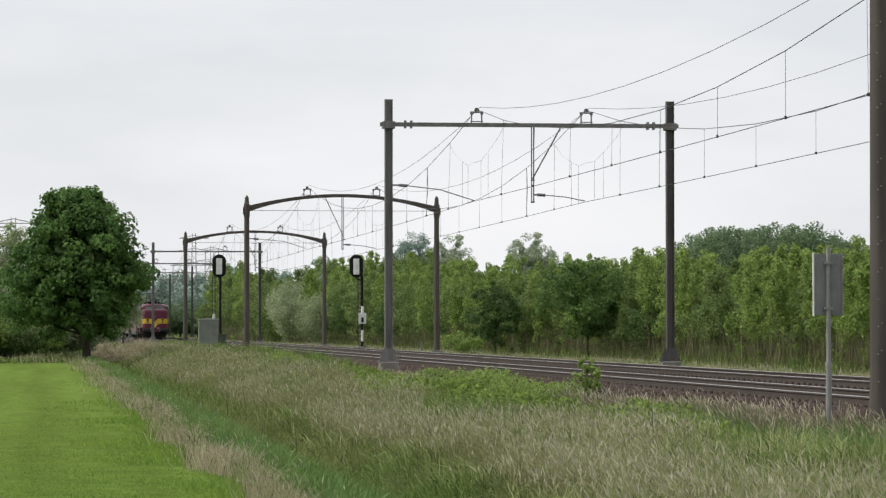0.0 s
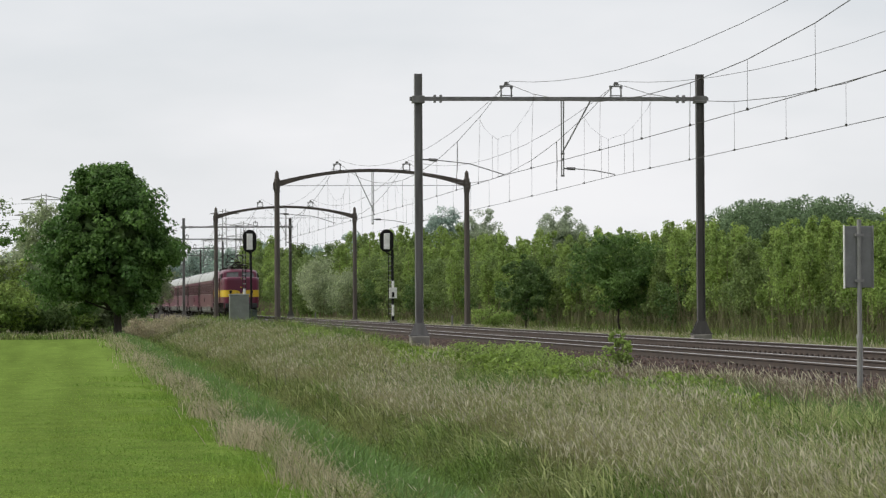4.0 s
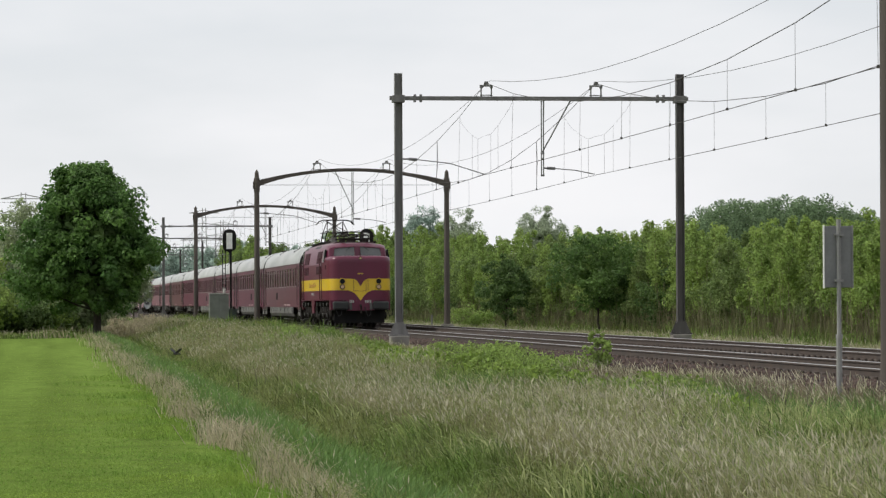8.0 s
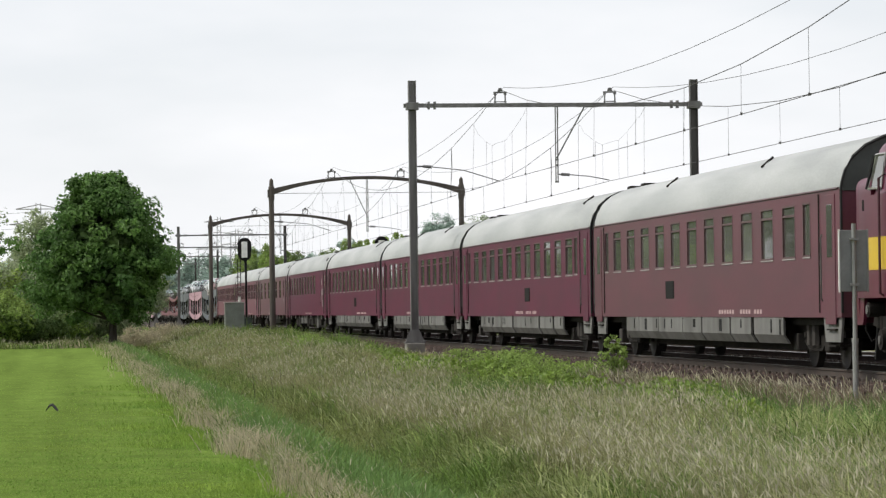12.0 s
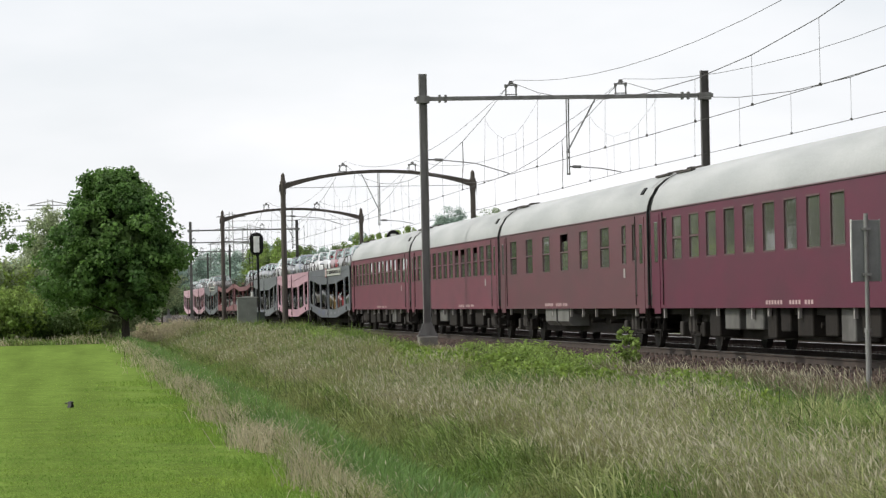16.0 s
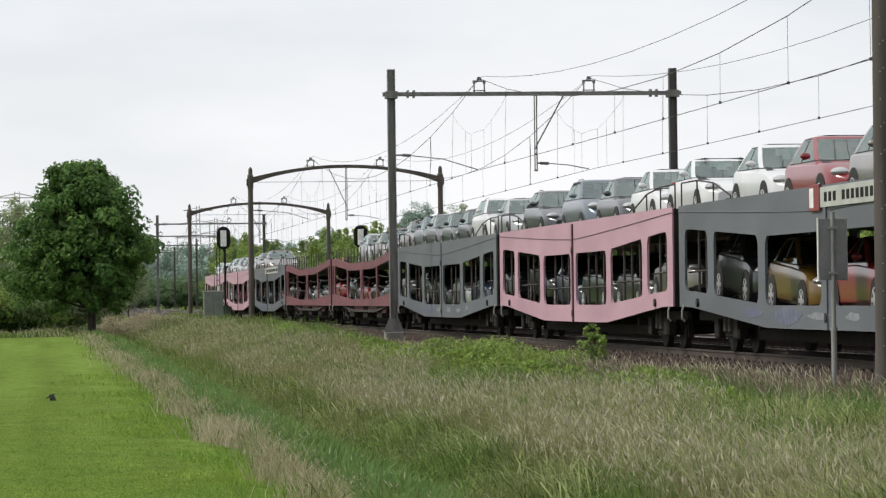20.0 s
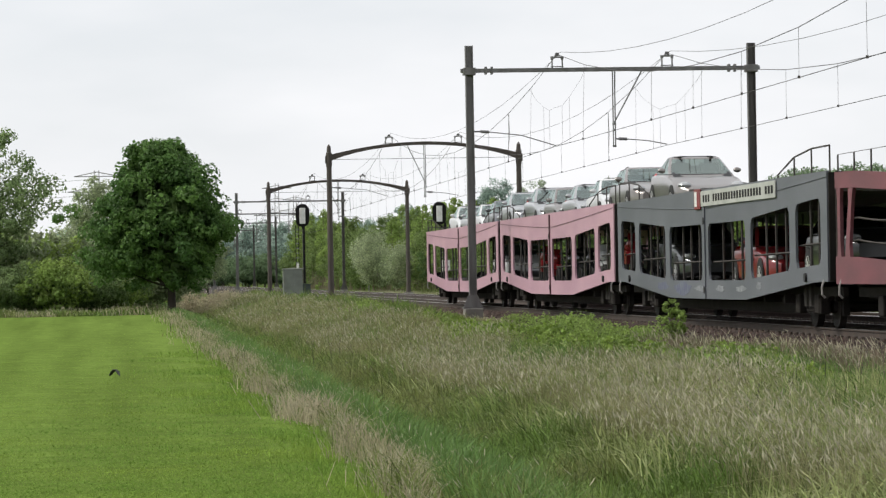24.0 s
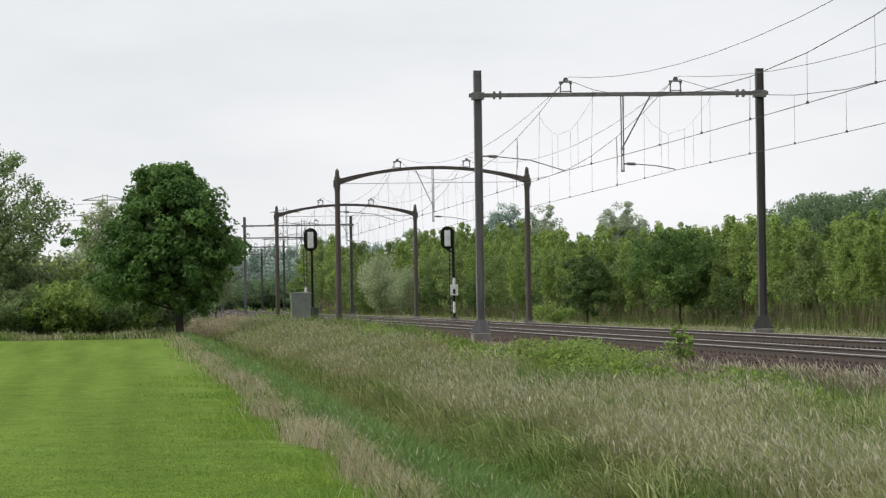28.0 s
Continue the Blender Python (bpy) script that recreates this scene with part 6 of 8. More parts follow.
def ellipsoid(bm, c, r, turn=0, n=10, rings=6):
    ca, sa = math.cos(turn), math.sin(turn)
    secs = []
    for i in range(rings + 1):
        a = math.pi * (i + .08) / (rings + .16)
        secs.append([(c[0] + ca * r[0] * math.sin(a) * math.cos(b) - sa * r[1] * math.sin(a) * math.sin(b),
                      c[1] + sa * r[0] * math.sin(a) * math.cos(b) + ca * r[1] * math.sin(a) * math.sin(b), c[2] + r[2] * math.cos(a)) for b in (2 * math.pi * k / n for k in range(n))])
    loft(bm, secs)


def car_meshes(shape, paint):
    key = (shape, paint)
    if key in CAR_MESHES:
        return CAR_MESHES[key]
    if ("paint", paint) not in CAR_MESHES:
        CAR_MESHES[("paint", paint)] = material("car_paint_" + paint, PAINTS[paint], tuple(c * .85 for c in PAINTS[paint]), 0.30, 0.75 if paint in ("silver", "grey", "champagne", "steel_blue") else 0.0, 1, 30, 0, vary=0.08, spec=0.45, coat=0.6)
    pm = CAR_MESHES[("paint", paint)]
    d = CAR_SHAPES[shape]
    Lc, hw = d["length"], d["width"] / 2
    hood, bl, r = d["hood"], d["belt"], d["roof"]
    s0, s1, b0, b1 = (v - Lc / 2 for v in (*d["screen"], *d["back"]))
    boot = -.02 if shape == "saloon" else .03
    # lower body: rounded sections along the length
    bm = bmesh.new()
    secs = []
    for i in range(19):
        u = i / 18
        y = Lc * (u - .12 * math.sin(2 * math.pi * u) / 2)
        e = min(y, Lc - y)
        nose = math.sqrt(max(0, 1 - (1 - min(1, (e + .012) / .62)) ** 2))
        w = hw * (.60 + .40 * nose)
        front = y < Lc / 2
        rise = math.sqrt(max(0, 1 - (1 - min(1, (e + .012) / (.55 if front else .22))) ** 2))
        top = (hood - .17 + .19 * smooth(y, .15, d["screen"][0])) if y < d["screen"][0] else bl + boot * smooth(y, d["screen"][1], Lc - .5)
        if d["screen"][0] <= y < d["screen"][1]:
            top = hood + .02 + (bl - hood - .02) * smooth(y, *d["screen"])
        lo = .20 + .14 * (1 - nose)
        zt = .56 + (top - .56) * rise
        yy = y - Lc / 2
        hgt = zt - lo
        half = [(.90, 0), (.985, .10), (1.0, .34), (1.0, .60), (.99, .80), (.968, .92), (.90, .99), (.5, 1.015)]
        secs.append([(-w * a, yy, lo + hgt * b) for a, b in half] + [(w * a, yy, lo + hgt * b) for a, b in half[::-1]])
    loft(bm, secs)
    # upper body: horizontal slices; pane faces go into meshes of their own
    xb, xt = hw * .95, hw * .71
    mid = (d["screen"][0] * .35 + d["screen"][1] * .65 + d["back"][0]) / 2 - Lc / 2 + .05

    def slice_points(f):
        k = min(1, f / .92)
        cap = max(0, (f - .92) / .08)
        yf = s0 + (s1 - s0) * k ** .92 + .55 * cap ** 2
        yr = b1 + (b0 - b1) * k ** 1.15 - .50 * cap ** 2
        w = (xb + (xt - xb) * k ** 1.25) * (1 - .42 * cap ** 2)
        z = bl - .09 + (r - bl + .09) * f
        half = [(w * c, yf + .16 * abs(c) ** 3) for c in (0, .32, .64, .925)]
        half += [(w * .985, yf + .20)]
        m0, m1 = mid - .05, mid + .05
        ya, yb = yf + .28, yr - (.22 if shape in ("van", "estate", "suv") else .34)
        m0, m1 = max(m0, ya + .06), max(m1, ya + .12)
        half += [(w * 1.0, v) for v in (ya, (ya + m0) / 2, m0, m1, (m1 + yb) / 2, yb)]
        half += [(w * .965, yr - .12)] + [(w * c, yr - .10 * abs(c) ** 3) for c in (.84, .6, .3, 0)]
        return [(x, y, z) for x, y in half]
    levels = (0, .15, .19, .38, .58, .76, .865, .90, .925, .96, .985, 1)
    rows = []
    for f in levels:
        h = slice_points(f)
        rows.append(h + [(-x, y, z) for x, y, z in h[-2:0:-1]])
    n = len(rows[0])
    cell = {}
    for j in (0, 1, 2):
        cell[j], cell[n - 1 - j] = "windscreen", "windscreen"
    for j in (5, 6):
        cell[j], cell[n - 1 - j] = "side_a", "side_b"
    for j in (8, 9):
        cell[j], cell[n - 1 - j] = "side_c", "side_d"
    cell[7], cell[n - 8] = "pillar_a", "pillar_b"
    for j in (12, 13, 14):
        cell[j], cell[n - 1 - j] = "rear_window", "rear_window"
    sheets = {}
    vs = [[bm.verts.new(p) for p in row] for row in rows]
    for i in range(len(levels) - 1):
        for j in range(n):
            a, b, c, e = (i, j), (i, (j + 1) % n), (i + 1, (j + 1) % n), (i + 1, j)
            if i == 1 or (i == 6 and 5 <= j <= 9) or (i == 6 and n - 10 <= j <= n - 6):
                sheets.setdefault("trim", []).append([rows[q[0]][q[1]] for q in (a, b, c, e)])
            elif 2 <= i <= 5 and j in cell:
                sheets.setdefault(cell[j], []).append([rows[q[0]][q[1]] for q in (a, b, c, e)])
            else:
                bm.faces.new([vs[q[0]][q[1]] for q in (a, b, c, e)])
    bm.faces.new(vs[-1])
    if shape in ("estate", "van", "suv"):
        for s in (-1, 1):
            tube(bm, [(s * xt * .84, s1 + .35, r - .04), (s * xt * .84, s1 + .5, r + .01), (s * xt * .84, b0 - .5, r + .01), (s * xt * .84, b0 - .3, r - .04)], .014, 5)
    bmesh.ops.recalc_face_normals(bm, faces=bm.faces[:])
    body = finish("car_body", bm, pm, True)
    panes = []
    for nm in ("windscreen", "rear_window", "side_a", "side_b", "side_c", "side_d", "pillar_a", "pillar_b", "trim"):
        pb = bmesh.new()
        for q in sheets[nm]:
            pb.faces.new([pb.verts.new(p) for p in q])
        bmesh.ops.remove_doubles(pb, verts=pb.verts[:], dist=.0005)
        bmesh.ops.recalc_face_normals(pb, faces=pb.faces[:])
        panes.append(({"side": "side_window", "pill": "door_pillar", "trim": "window_trim"}.get(nm[:4], nm), finish("car_glass", pb, M["windscreen" if nm == "windscreen" else "rubber" if nm[:4] in ("pill", "trim") else "car_glass"], True)))
    parts = list(panes)

    def add(nm, mat, fn, soft=True):
        q = bmesh.new()
        fn(q)
        parts.append((nm, finish(nm, q, mat, soft)))
    for x in (-.36, .36):
        add("seat", M["cabin"], lambda q: (prism(q, [(mid - .25, bl - .1), (mid - .10, bl - .1), (mid + .02, bl + .28), (mid - .08, bl + .28)], x - .23, x + .23, "x"), box(q, x - .11, x + .11, mid - .05, mid + .03, bl + .27, bl + .42)), False)
        add("wing_mirror", pm, lambda q: ellipsoid(q, (x / .36 * (hw + .07), s0 + .62, bl + .10), (.10, .06, .065)))
        add("headlamp", M["car_lamp"], lambda q: ellipsoid(q, (x / .36 * hw * .74, -Lc / 2 + .27, hood - .17), (.17, .17, .085), x / .36 * .62))
        add("rear_lamp", M["rear_lamp"], lambda q: ellipsoid(q, (x / .36 * hw * .74, Lc / 2 - .12, bl - .12), (.10, .10, .16)))
    add("rear_seat", M["cabin"], lambda q: prism(q, [(b0 - .55, bl - .1), (b0 - .35, bl - .1), (b0 - .25, bl + .2), (b0 - .33, bl + .22)], -hw * .75, hw * .75, "x"), False)
    add("dashboard", M["cabin"], lambda q: prism(q, [(s0 + .1, bl - .06), (s0 + .75, bl - .06), (s0 + .7, bl + .05), (s0 + .5, bl + .07)], -hw * .82, hw * .82, "x"), False)
    add("grille", M["rubber"], lambda q: (box(q, -hw * .50, hw * .50, -Lc / 2 - .006, -Lc / 2 + .1, .34, .44), box(q, -hw * .34, hw * .34, -Lc / 2 + .02, -Lc / 2 + .2, .53, .61)), False)
    add("number_plate", M["car_lamp"], lambda q: box(q, -.26, .26, -Lc / 2 - .018, -Lc / 2 + .05, .45, .54), False)
    wr = .31 if shape != "suv" else .35
    ys = (-Lc / 2 + .82, Lc / 2 - .80)
    for y in ys:
        for s in (-1, 1):
            add("wheel_arch", M["rubber"], lambda q: disc(q, (s * (hw - .09), y, wr + .02), wr + .055, .20, "x", 20), False)
    bm = bmesh.new()
    disc(bm, (0, 0, 0), wr, .20, "x", 20)
    tyre = finish("tyre", bm, M["tyre"])
    bm = bmesh.new()
    disc(bm, (0, 0, 0), wr * .25, .232, "x", 8)
    for k in range(6):
        a = k * math.pi / 3
        p0, p1, wd = wr * .15, wr * .68, wr * .13
        for sx in (-.112, .112):
            q = [bm.verts.new((sx, math.cos(a) * t + math.sin(a) * v, math.sin(a) * t - math.cos(a) * v)) for t, v in ((p0, -wd), (p0, wd), (p1, wd), (p1, -wd))]
            bm.faces.new(q if sx > 0 else q[::-1])
    for k in range(14):
        a, b = k * math.pi / 7, (k + 1) * math.pi / 7
        for sx in (-.108, .108):
            q = [bm.verts.new((sx, math.cos(t) * v, math.sin(t) * v)) for t, v in ((a, wr * .62), (b, wr * .62), (b, wr * .70), (a, wr * .70))]
            bm.faces.new(q if sx < 0 else q[::-1])
    rim = finish("rim", bm, M["alloy"])
    CAR_MESHES[key] = (d, wr, body, parts, tyre, rim)
    return CAR_MESHES[key]


def build_car(shape, paint, behind, z, tilt, words, upper, flip=False):
    d, r, body, parts, tyre, rim = car_meshes(shape, paint)
    c = thing("car", "%s %s %s" % (words, {"hatch": "hatchback", "van": "people carrier", "estate": "estate car", "saloon": "saloon car", "suv": "off-road car"}[shape], "on the carrier's upper deck" if upper else "on the carrier's lower deck"), "car", "cars on the train")
    for nm, me in (("car_body", body), *parts):
        if upper or nm not in ("seat", "rear_seat", "dashboard", "number_plate", "grille"):
            part(nm, me, None, c)
    for y in (-d["length"] / 2 + .82, d["length"] / 2 - .80):
        for s in (-1, 1):
            w = part("wheel", tyre, None, c)
            w.location = (s * (d["width"] / 2 - .085), y, r)
            part("rim", rim, None, w)
    ROLLING.append((c, behind, z, tilt, flip))


COLOUR_WORDS = {"white": "white", "silver": "silver", "black": "black", "grey": "dark grey", "blue": "dark blue", "red": "red", "gold": "golden yellow", "green": "dark green", "champagne": "champagne beige", "steel_blue": "steel blue"}


def load_cars():
    # per wagon: upper deck (position from the middle, shape, paint), negative is towards the front
    upper = {
        0: ((-10.6, "hatch", "silver"), (-6.0, "estate", "silver"), (-.8, "hatch", "champagne"), (4.1, "hatch", "red"), (8.7, "hatch", "white")),
        1: ((-11.2, "saloon", "white"), (-6.3, "hatch", "white"), (-1.6, "hatch", "grey"), (3.4, "van", "steel_blue"), (10.2, "estate", "grey")),
        2: ((-9.8, "hatch", "silver"), (-5.3, "suv", "white"), (-1.0, "hatch", "black"), (3.2, "hatch", "green"), (7.4, "estate", "grey"), (11.0, "saloon", "steel_blue")),
        3: ((-11.0, "saloon", "champagne"), (-5.8, "hatch", "grey"), (-.5, "saloon", "champagne"), (4.7, "estate", "silver")),
        5: ((9.2, "saloon", "champagne"),),
        6: ((-10.2, "estate", "champagne"), (-5.2, "hatch", "white"), (-.2, "saloon", "silver"), (4.4, "hatch", "champagne"), (9.2, "saloon", "silver")),
        7: ((-10.2, "hatch", "silver"), (-5.2, "hatch", "grey"), (-.8, "saloon", "white"), (3.4, "hatch", "silver"), (7.4, "saloon", "white")),
    }
    lower = {
        0: ((-10, "hatch", "grey"), (-5.2, "saloon", "green"), (.4, "saloon", "red"), (5.6, "hatch", "gold"), (10.4, "hatch", "black")),
        1: ((-9.4, "saloon", "champagne"), (-4.4, "hatch", "grey"), (.3, "estate", "green"), (5.2, "hatch", "blue"), (9.8, "hatch", "black")),
        2: ((-9.4, "hatch", "grey"), (-4.6, "saloon", "blue"), (.3, "hatch", "silver"), (5.2, "estate", "black"), (9.8, "hatch", "grey")),
        3: ((-9.6, "hatch", "black"), (-5.0, "saloon", "steel_blue"), (.2, "saloon", "black"), (4.6, "hatch", "red"), (9.4, "hatch", "grey")),
        4: ((-9.4, "hatch", "red"), (-3.6, "hatch", "steel_blue"), (1.6, "hatch", "silver"), (6.6, "hatch", "grey")),
        5: ((-9.6, "hatch", "black"), (-2.0, "saloon", "red"), (8.6, "hatch", "grey")),
        7: ((-7.6, "hatch", "white"),),
    }
    dip = lambda y, end, mid: mid + (end - mid) * min(1, max(0, (abs(y) - 4.6) / 7.2))
    for rows, (hi, lo), up in ((upper, (2.64, 2.55), True), (lower, (1.04, .70), False)):
        for w, cars in rows.items():
            mid = 17.9 + 26.4 * (8 + w) + 13.2 - .73
            for y, shape, paint in cars:
                if up and w in (3, 4):
                    hi, lo = 2.62, 2.40
                z = dip(y, hi, lo) + .005 if not (up and w == 5) else dip(y, 2.64, 2.55) + .005
                slope = 0 if abs(y) < 5.2 or abs(y) > 11.4 else math.degrees(math.atan((hi - lo) / 7.2)) * (1 if y > 0 else -1)
                build_car(shape, paint, mid + y, z, slope, COLOUR_WORDS[paint], up)


load_cars()


def build_motorbikes():
    """Motorbikes strapped down in the lower deck of the seventh carrier."""
    bm = bmesh.new()
    ring = [[bm.verts.new((.045 * math.cos(b), (.28 + .045 * math.sin(b)) * math.cos(a), (.28 + .045 * math.sin(b)) * math.sin(a))) for b in (2 * math.pi * j / 6 for j in range(6))] for a in (2 * math.pi * k / 18 for k in range(18))]
    for k in range(18):
        for j in range(6):
            bm.faces.new((ring[k][j], ring[(k + 1) % 18][j], ring[(k + 1) % 18][(j + 1) % 6], ring[k][(j + 1) % 6]))
    wheel = finish("bike_wheel", bm, M["tyre"])
    bm = bmesh.new()
    prism(bm, [(-.28, .34), (.22, .34), (.30, .58), (.16, .70), (-.20, .72), (-.36, .56)], -.13, .13, "x")  # engine
    ellipsoid(bm, (0, -.16, .80), (.15, .30, .12))  # tank
    ellipsoid(bm, (0, -.52, .86), (.17, .16, .15))  # lamp cowl
    prism(bm, [(-.60, .96), (-.46, 1.16), (-.43, 1.15), (-.50, .94)], -.11, .11, "x")  # screen
    prism(bm, [(.10, .76), (.50, .78), (.86, .90), (.84, .95), (.48, .86), (.12, .86)], -.10, .10, "x")  # saddle and tail
    prism(bm, [(-.88, .60), (-.66, .66), (-.46, .60), (-.66, .70)], -.06, .06, "x")  # mudguard
    bodies = []
    for paint in ("black", "red", "grey", "white"):
        bodies.append(finish("fairing", bm.copy(), CAR_MESHES[("paint", paint)]))
    bm.free()
    bm = bmesh.new()
    tube(bm, [(-.36, -.30, 1.05), (0, -.34, 1.0)], .02, 5)
    tube(bm, [(0, -.68, .31), (0, -.34, 1.05)], .03, 5)
    tube(bm, [(-.36, -.28, 1.05), (.36, -.28, 1.05)], .018, 5)
    bar = finish("handlebar", bm, M["under"])
    mid = 17.9 + 26.4 * 14 + 13.2 - .73
    colours = ("black", "red", "grey", "white")
    for y, x, c in ((-10.6, -.7, 1), (-9.2, .4, 0), (-8.0, -.7, 0), (-6.6, .5, 2), (-5.4, -.7, 3), (-4.2, .5, 0), (-3.0, -.7, 0), (-1.6, .5, 1), (-.6, -.7, 2), (.6, .5, 0), (1.8, -.6, 0), (3.2, .4, 3), (4.4, -.7, 1), (5.8, .3, 0), (7.2, -.7, 1)):
        b = thing("motorbike", "%s motorbike strapped on the carrier's lower deck" % colours[c], "motorbike", "motorbikes on the train")
        for nm, me in (("fairing", bodies[c]), ("handlebar", bar)):
            part(nm, me, None, b)
        for at in (-.68, .68):
            part("wheel", wheel, None, b).location = (0, at, .325)
        ROLLING.append((b, mid + y, .705 + .34 * min(1, max(0, (abs(y) + .7 - 4.6) / 7.2)), 0, False, x))


build_motorbikes()


def build_bike_rack(wagon, ya, yb, z):
    """Long stand of wheel holders on the empty upper deck of an open carrier."""
    mid = 17.9 + 26.4 * (8 + wagon) + 13.2 - .73
    c = (ya + yb) / 2
    rk = thing("loading_rack", "brown-red steel loading rack with yellow ends on the empty upper deck", "rack", "loading racks on the train")
    half = (yb - ya) / 2
    for lo, hi in ((.22, .30), (.44, .58)):
        bm = bmesh.new()
        box(bm, -.03, .03, -half, half, z + lo, z + hi, .01)
        part("rail", bm, M["rack_brown"], rk)
    bm = bmesh.new()
    box(bm, -.025, .025, -.03, .03, 0, z + .60)
    leg = finish("rack_leg", bm, M["deck"])
    n = int(2 * half / .8)
    for i in range(n + 1):
        o = part("leg", leg, None, rk)
        o.location = (.06, -half + 2 * half * i / n, 0)
    bm = bmesh.new()
    box(bm, -.045, -.032, -.32, .32, z + .42, z + .60, .004)
    plate = finish("rack_plate", bm, M["yellow"])
    for y in (-half * .55, half * .30):
        part("end_plate", plate, None, rk, "yellow plate").location = (0, y, 0)
    ROLLING.append((rk, mid + c, 2.405, 0, False, .1))


M["rack_brown"] = material("brown_red_rack_steel", (0.085, 0.040, 0.036), (0.055, 0.030, 0.027), 0.7, 0, 1, 20, 0.1)
build_bike_rack(4, -4.4, 4.4, .10)


# ---- trees, hedges and grass ----
def leaf_cloud(centres, radii, per, size, rs, flat=0.75, gravity=0.0):
    """Small leaf blades round each clump centre, mostly near its skin and turned outwards. Returns verts and quads."""
    n = len(centres)
    c = np.repeat(np.asarray(centres), per, 0)
    r = np.repeat(np.asarray(radii), per)
    d = rs.normal(size=(n * per, 3))
    d /= np.linalg.norm(d, axis=1)[:, None]
    rad = r * (0.45 + 0.6 * rs.rand(n * per) ** 0.6)
    p = c + d * rad[:, None] * np.array([1, 1, flat])
    p[:, 2] -= gravity * rs.rand(n * per) * r
    nrm = d + rs.normal(scale=0.7, size=d.shape) + np.array([0, 0, 0.35])
    nrm /= np.linalg.norm(nrm, axis=1)[:, None]
    t = np.cross(nrm, rs.normal(size=d.shape))
    t /= np.linalg.norm(t, axis=1)[:, None] + 1e-9
    b = np.cross(nrm, t)
    s = (size * rs.uniform(0.6, 1.3, n * per))[:, None]
    v = np.stack([p - t * s * .5, p + b * s * .32 + nrm * s * .10, p + t * s * .6, p - b * s * .32 + nrm * s * .10], 1)
    f = np.arange(n * per * 4).reshape(-1, 4)
    return v.reshape(-1, 3), f


def crown_clumps(rs, height, width, base, count, shape="round", clump=0.16):
    """Clump centres through an uneven crown: more towards its skin."""
    out, rad = [], []
    lobes = [(rs.uniform(0, 2 * math.pi), rs.uniform(-.6, .9), rs.uniform(.10, .30)) for _ in range(9)]
    while len(out) < count:
        d = rs.normal(size=3)
        d /= np.linalg.norm(d)
        k = rs.rand() ** (1 / 2.4)
        if shape == "round":
            prof = 1.0 - 0.18 * max(0, -d[2])
        elif shape == "cone":
            prof = 0.55 + 0.45 * (1 - max(0, d[2]))
        elif shape == "tall":
            prof = 0.8 + 0.2 * (1 - abs(d[2]))
        else:
            prof = 0.85
        bulge = 1 + sum(g * max(0, math.cos(math.atan2(d[1], d[0]) - a) * .7 + .3 - abs(d[2] - h)) for a, h, g in lobes)
        out.append((d[0] * k * prof * bulge * width / 2, d[1] * k * prof * bulge * width / 2, base + (height - base) * .5 * (1 + d[2] * k * min(1.06, bulge) * .96)))
        rad.append(clump * width * rs.uniform(.6, 1.25))
    return out, rad


def woody(rs, height, width, base, girth, limbs, trunks=1, lean=0.0):
    """Tapered trunk or stems with limbs that reach into the crown."""
    bm = bmesh.new()
    for k in range(trunks):
        a0 = 2 * math.pi * k / trunks
        off = (0.25 * width * .2 * math.cos(a0), 0.25 * width * .2 * math.sin(a0)) if trunks > 1 else (0, 0)
        top = (off[0] * 3 + rs.normal() * .08 * width + lean, off[1] * 3 + rs.normal() * .08 * width, height * .78)
        path = [Vector((off[0] + (top[0] - off[0]) * u ** 1.5 + rs.normal() * .015 * width * (u > 0), off[1] + (top[1] - off[1]) * u ** 1.5, -.15 + (top[2] + .15) * u)) for u in (0, .05, .2, .4, .6, .8, 1)]
        tube(bm, path, girth, 8, girth * .18)
        for i in range(limbs):
            u = rs.uniform(max(.30, base / height), .85)
            p = path[0].lerp(path[-1], u)
            j = min(5, int(u * 6))
            p = path[j].lerp(path[j + 1], u * 6 - j) if j < 6 else p
            a = rs.uniform(0, 2 * math.pi)
            ln = width * rs.uniform(.22, .42) * (1.1 - .5 * u)
            q = p + Vector((math.cos(a) * ln, math.sin(a) * ln, ln * rs.uniform(.35, .9)))
            tube(bm, [p, p.lerp(q, .5) + Vector((0, 0, -.04 * ln)), q], girth * (.42 - .25 * u), 5, girth * .06)
    return bm


def tree_meshes(name, seed, height, width, base, clumps, per, leaf, leaf_mat, girth=.16, limbs=14, shape="round", trunks=1, bark="bark", clump=0.13, gravity=0.0):
    rs = np.random.RandomState(seed)
    c, r = crown_clumps(rs, height, width, base, clumps, shape, clump)
    v, f = leaf_cloud(c, r, per, leaf, rs, gravity=gravity)
    crown = raw_mesh(name + "_crown", v, f, M[leaf_mat])
    trunk = finish(name + "_trunk", woody(rs, height, width, base, girth, limbs, trunks), M[bark])
    return trunk, crown


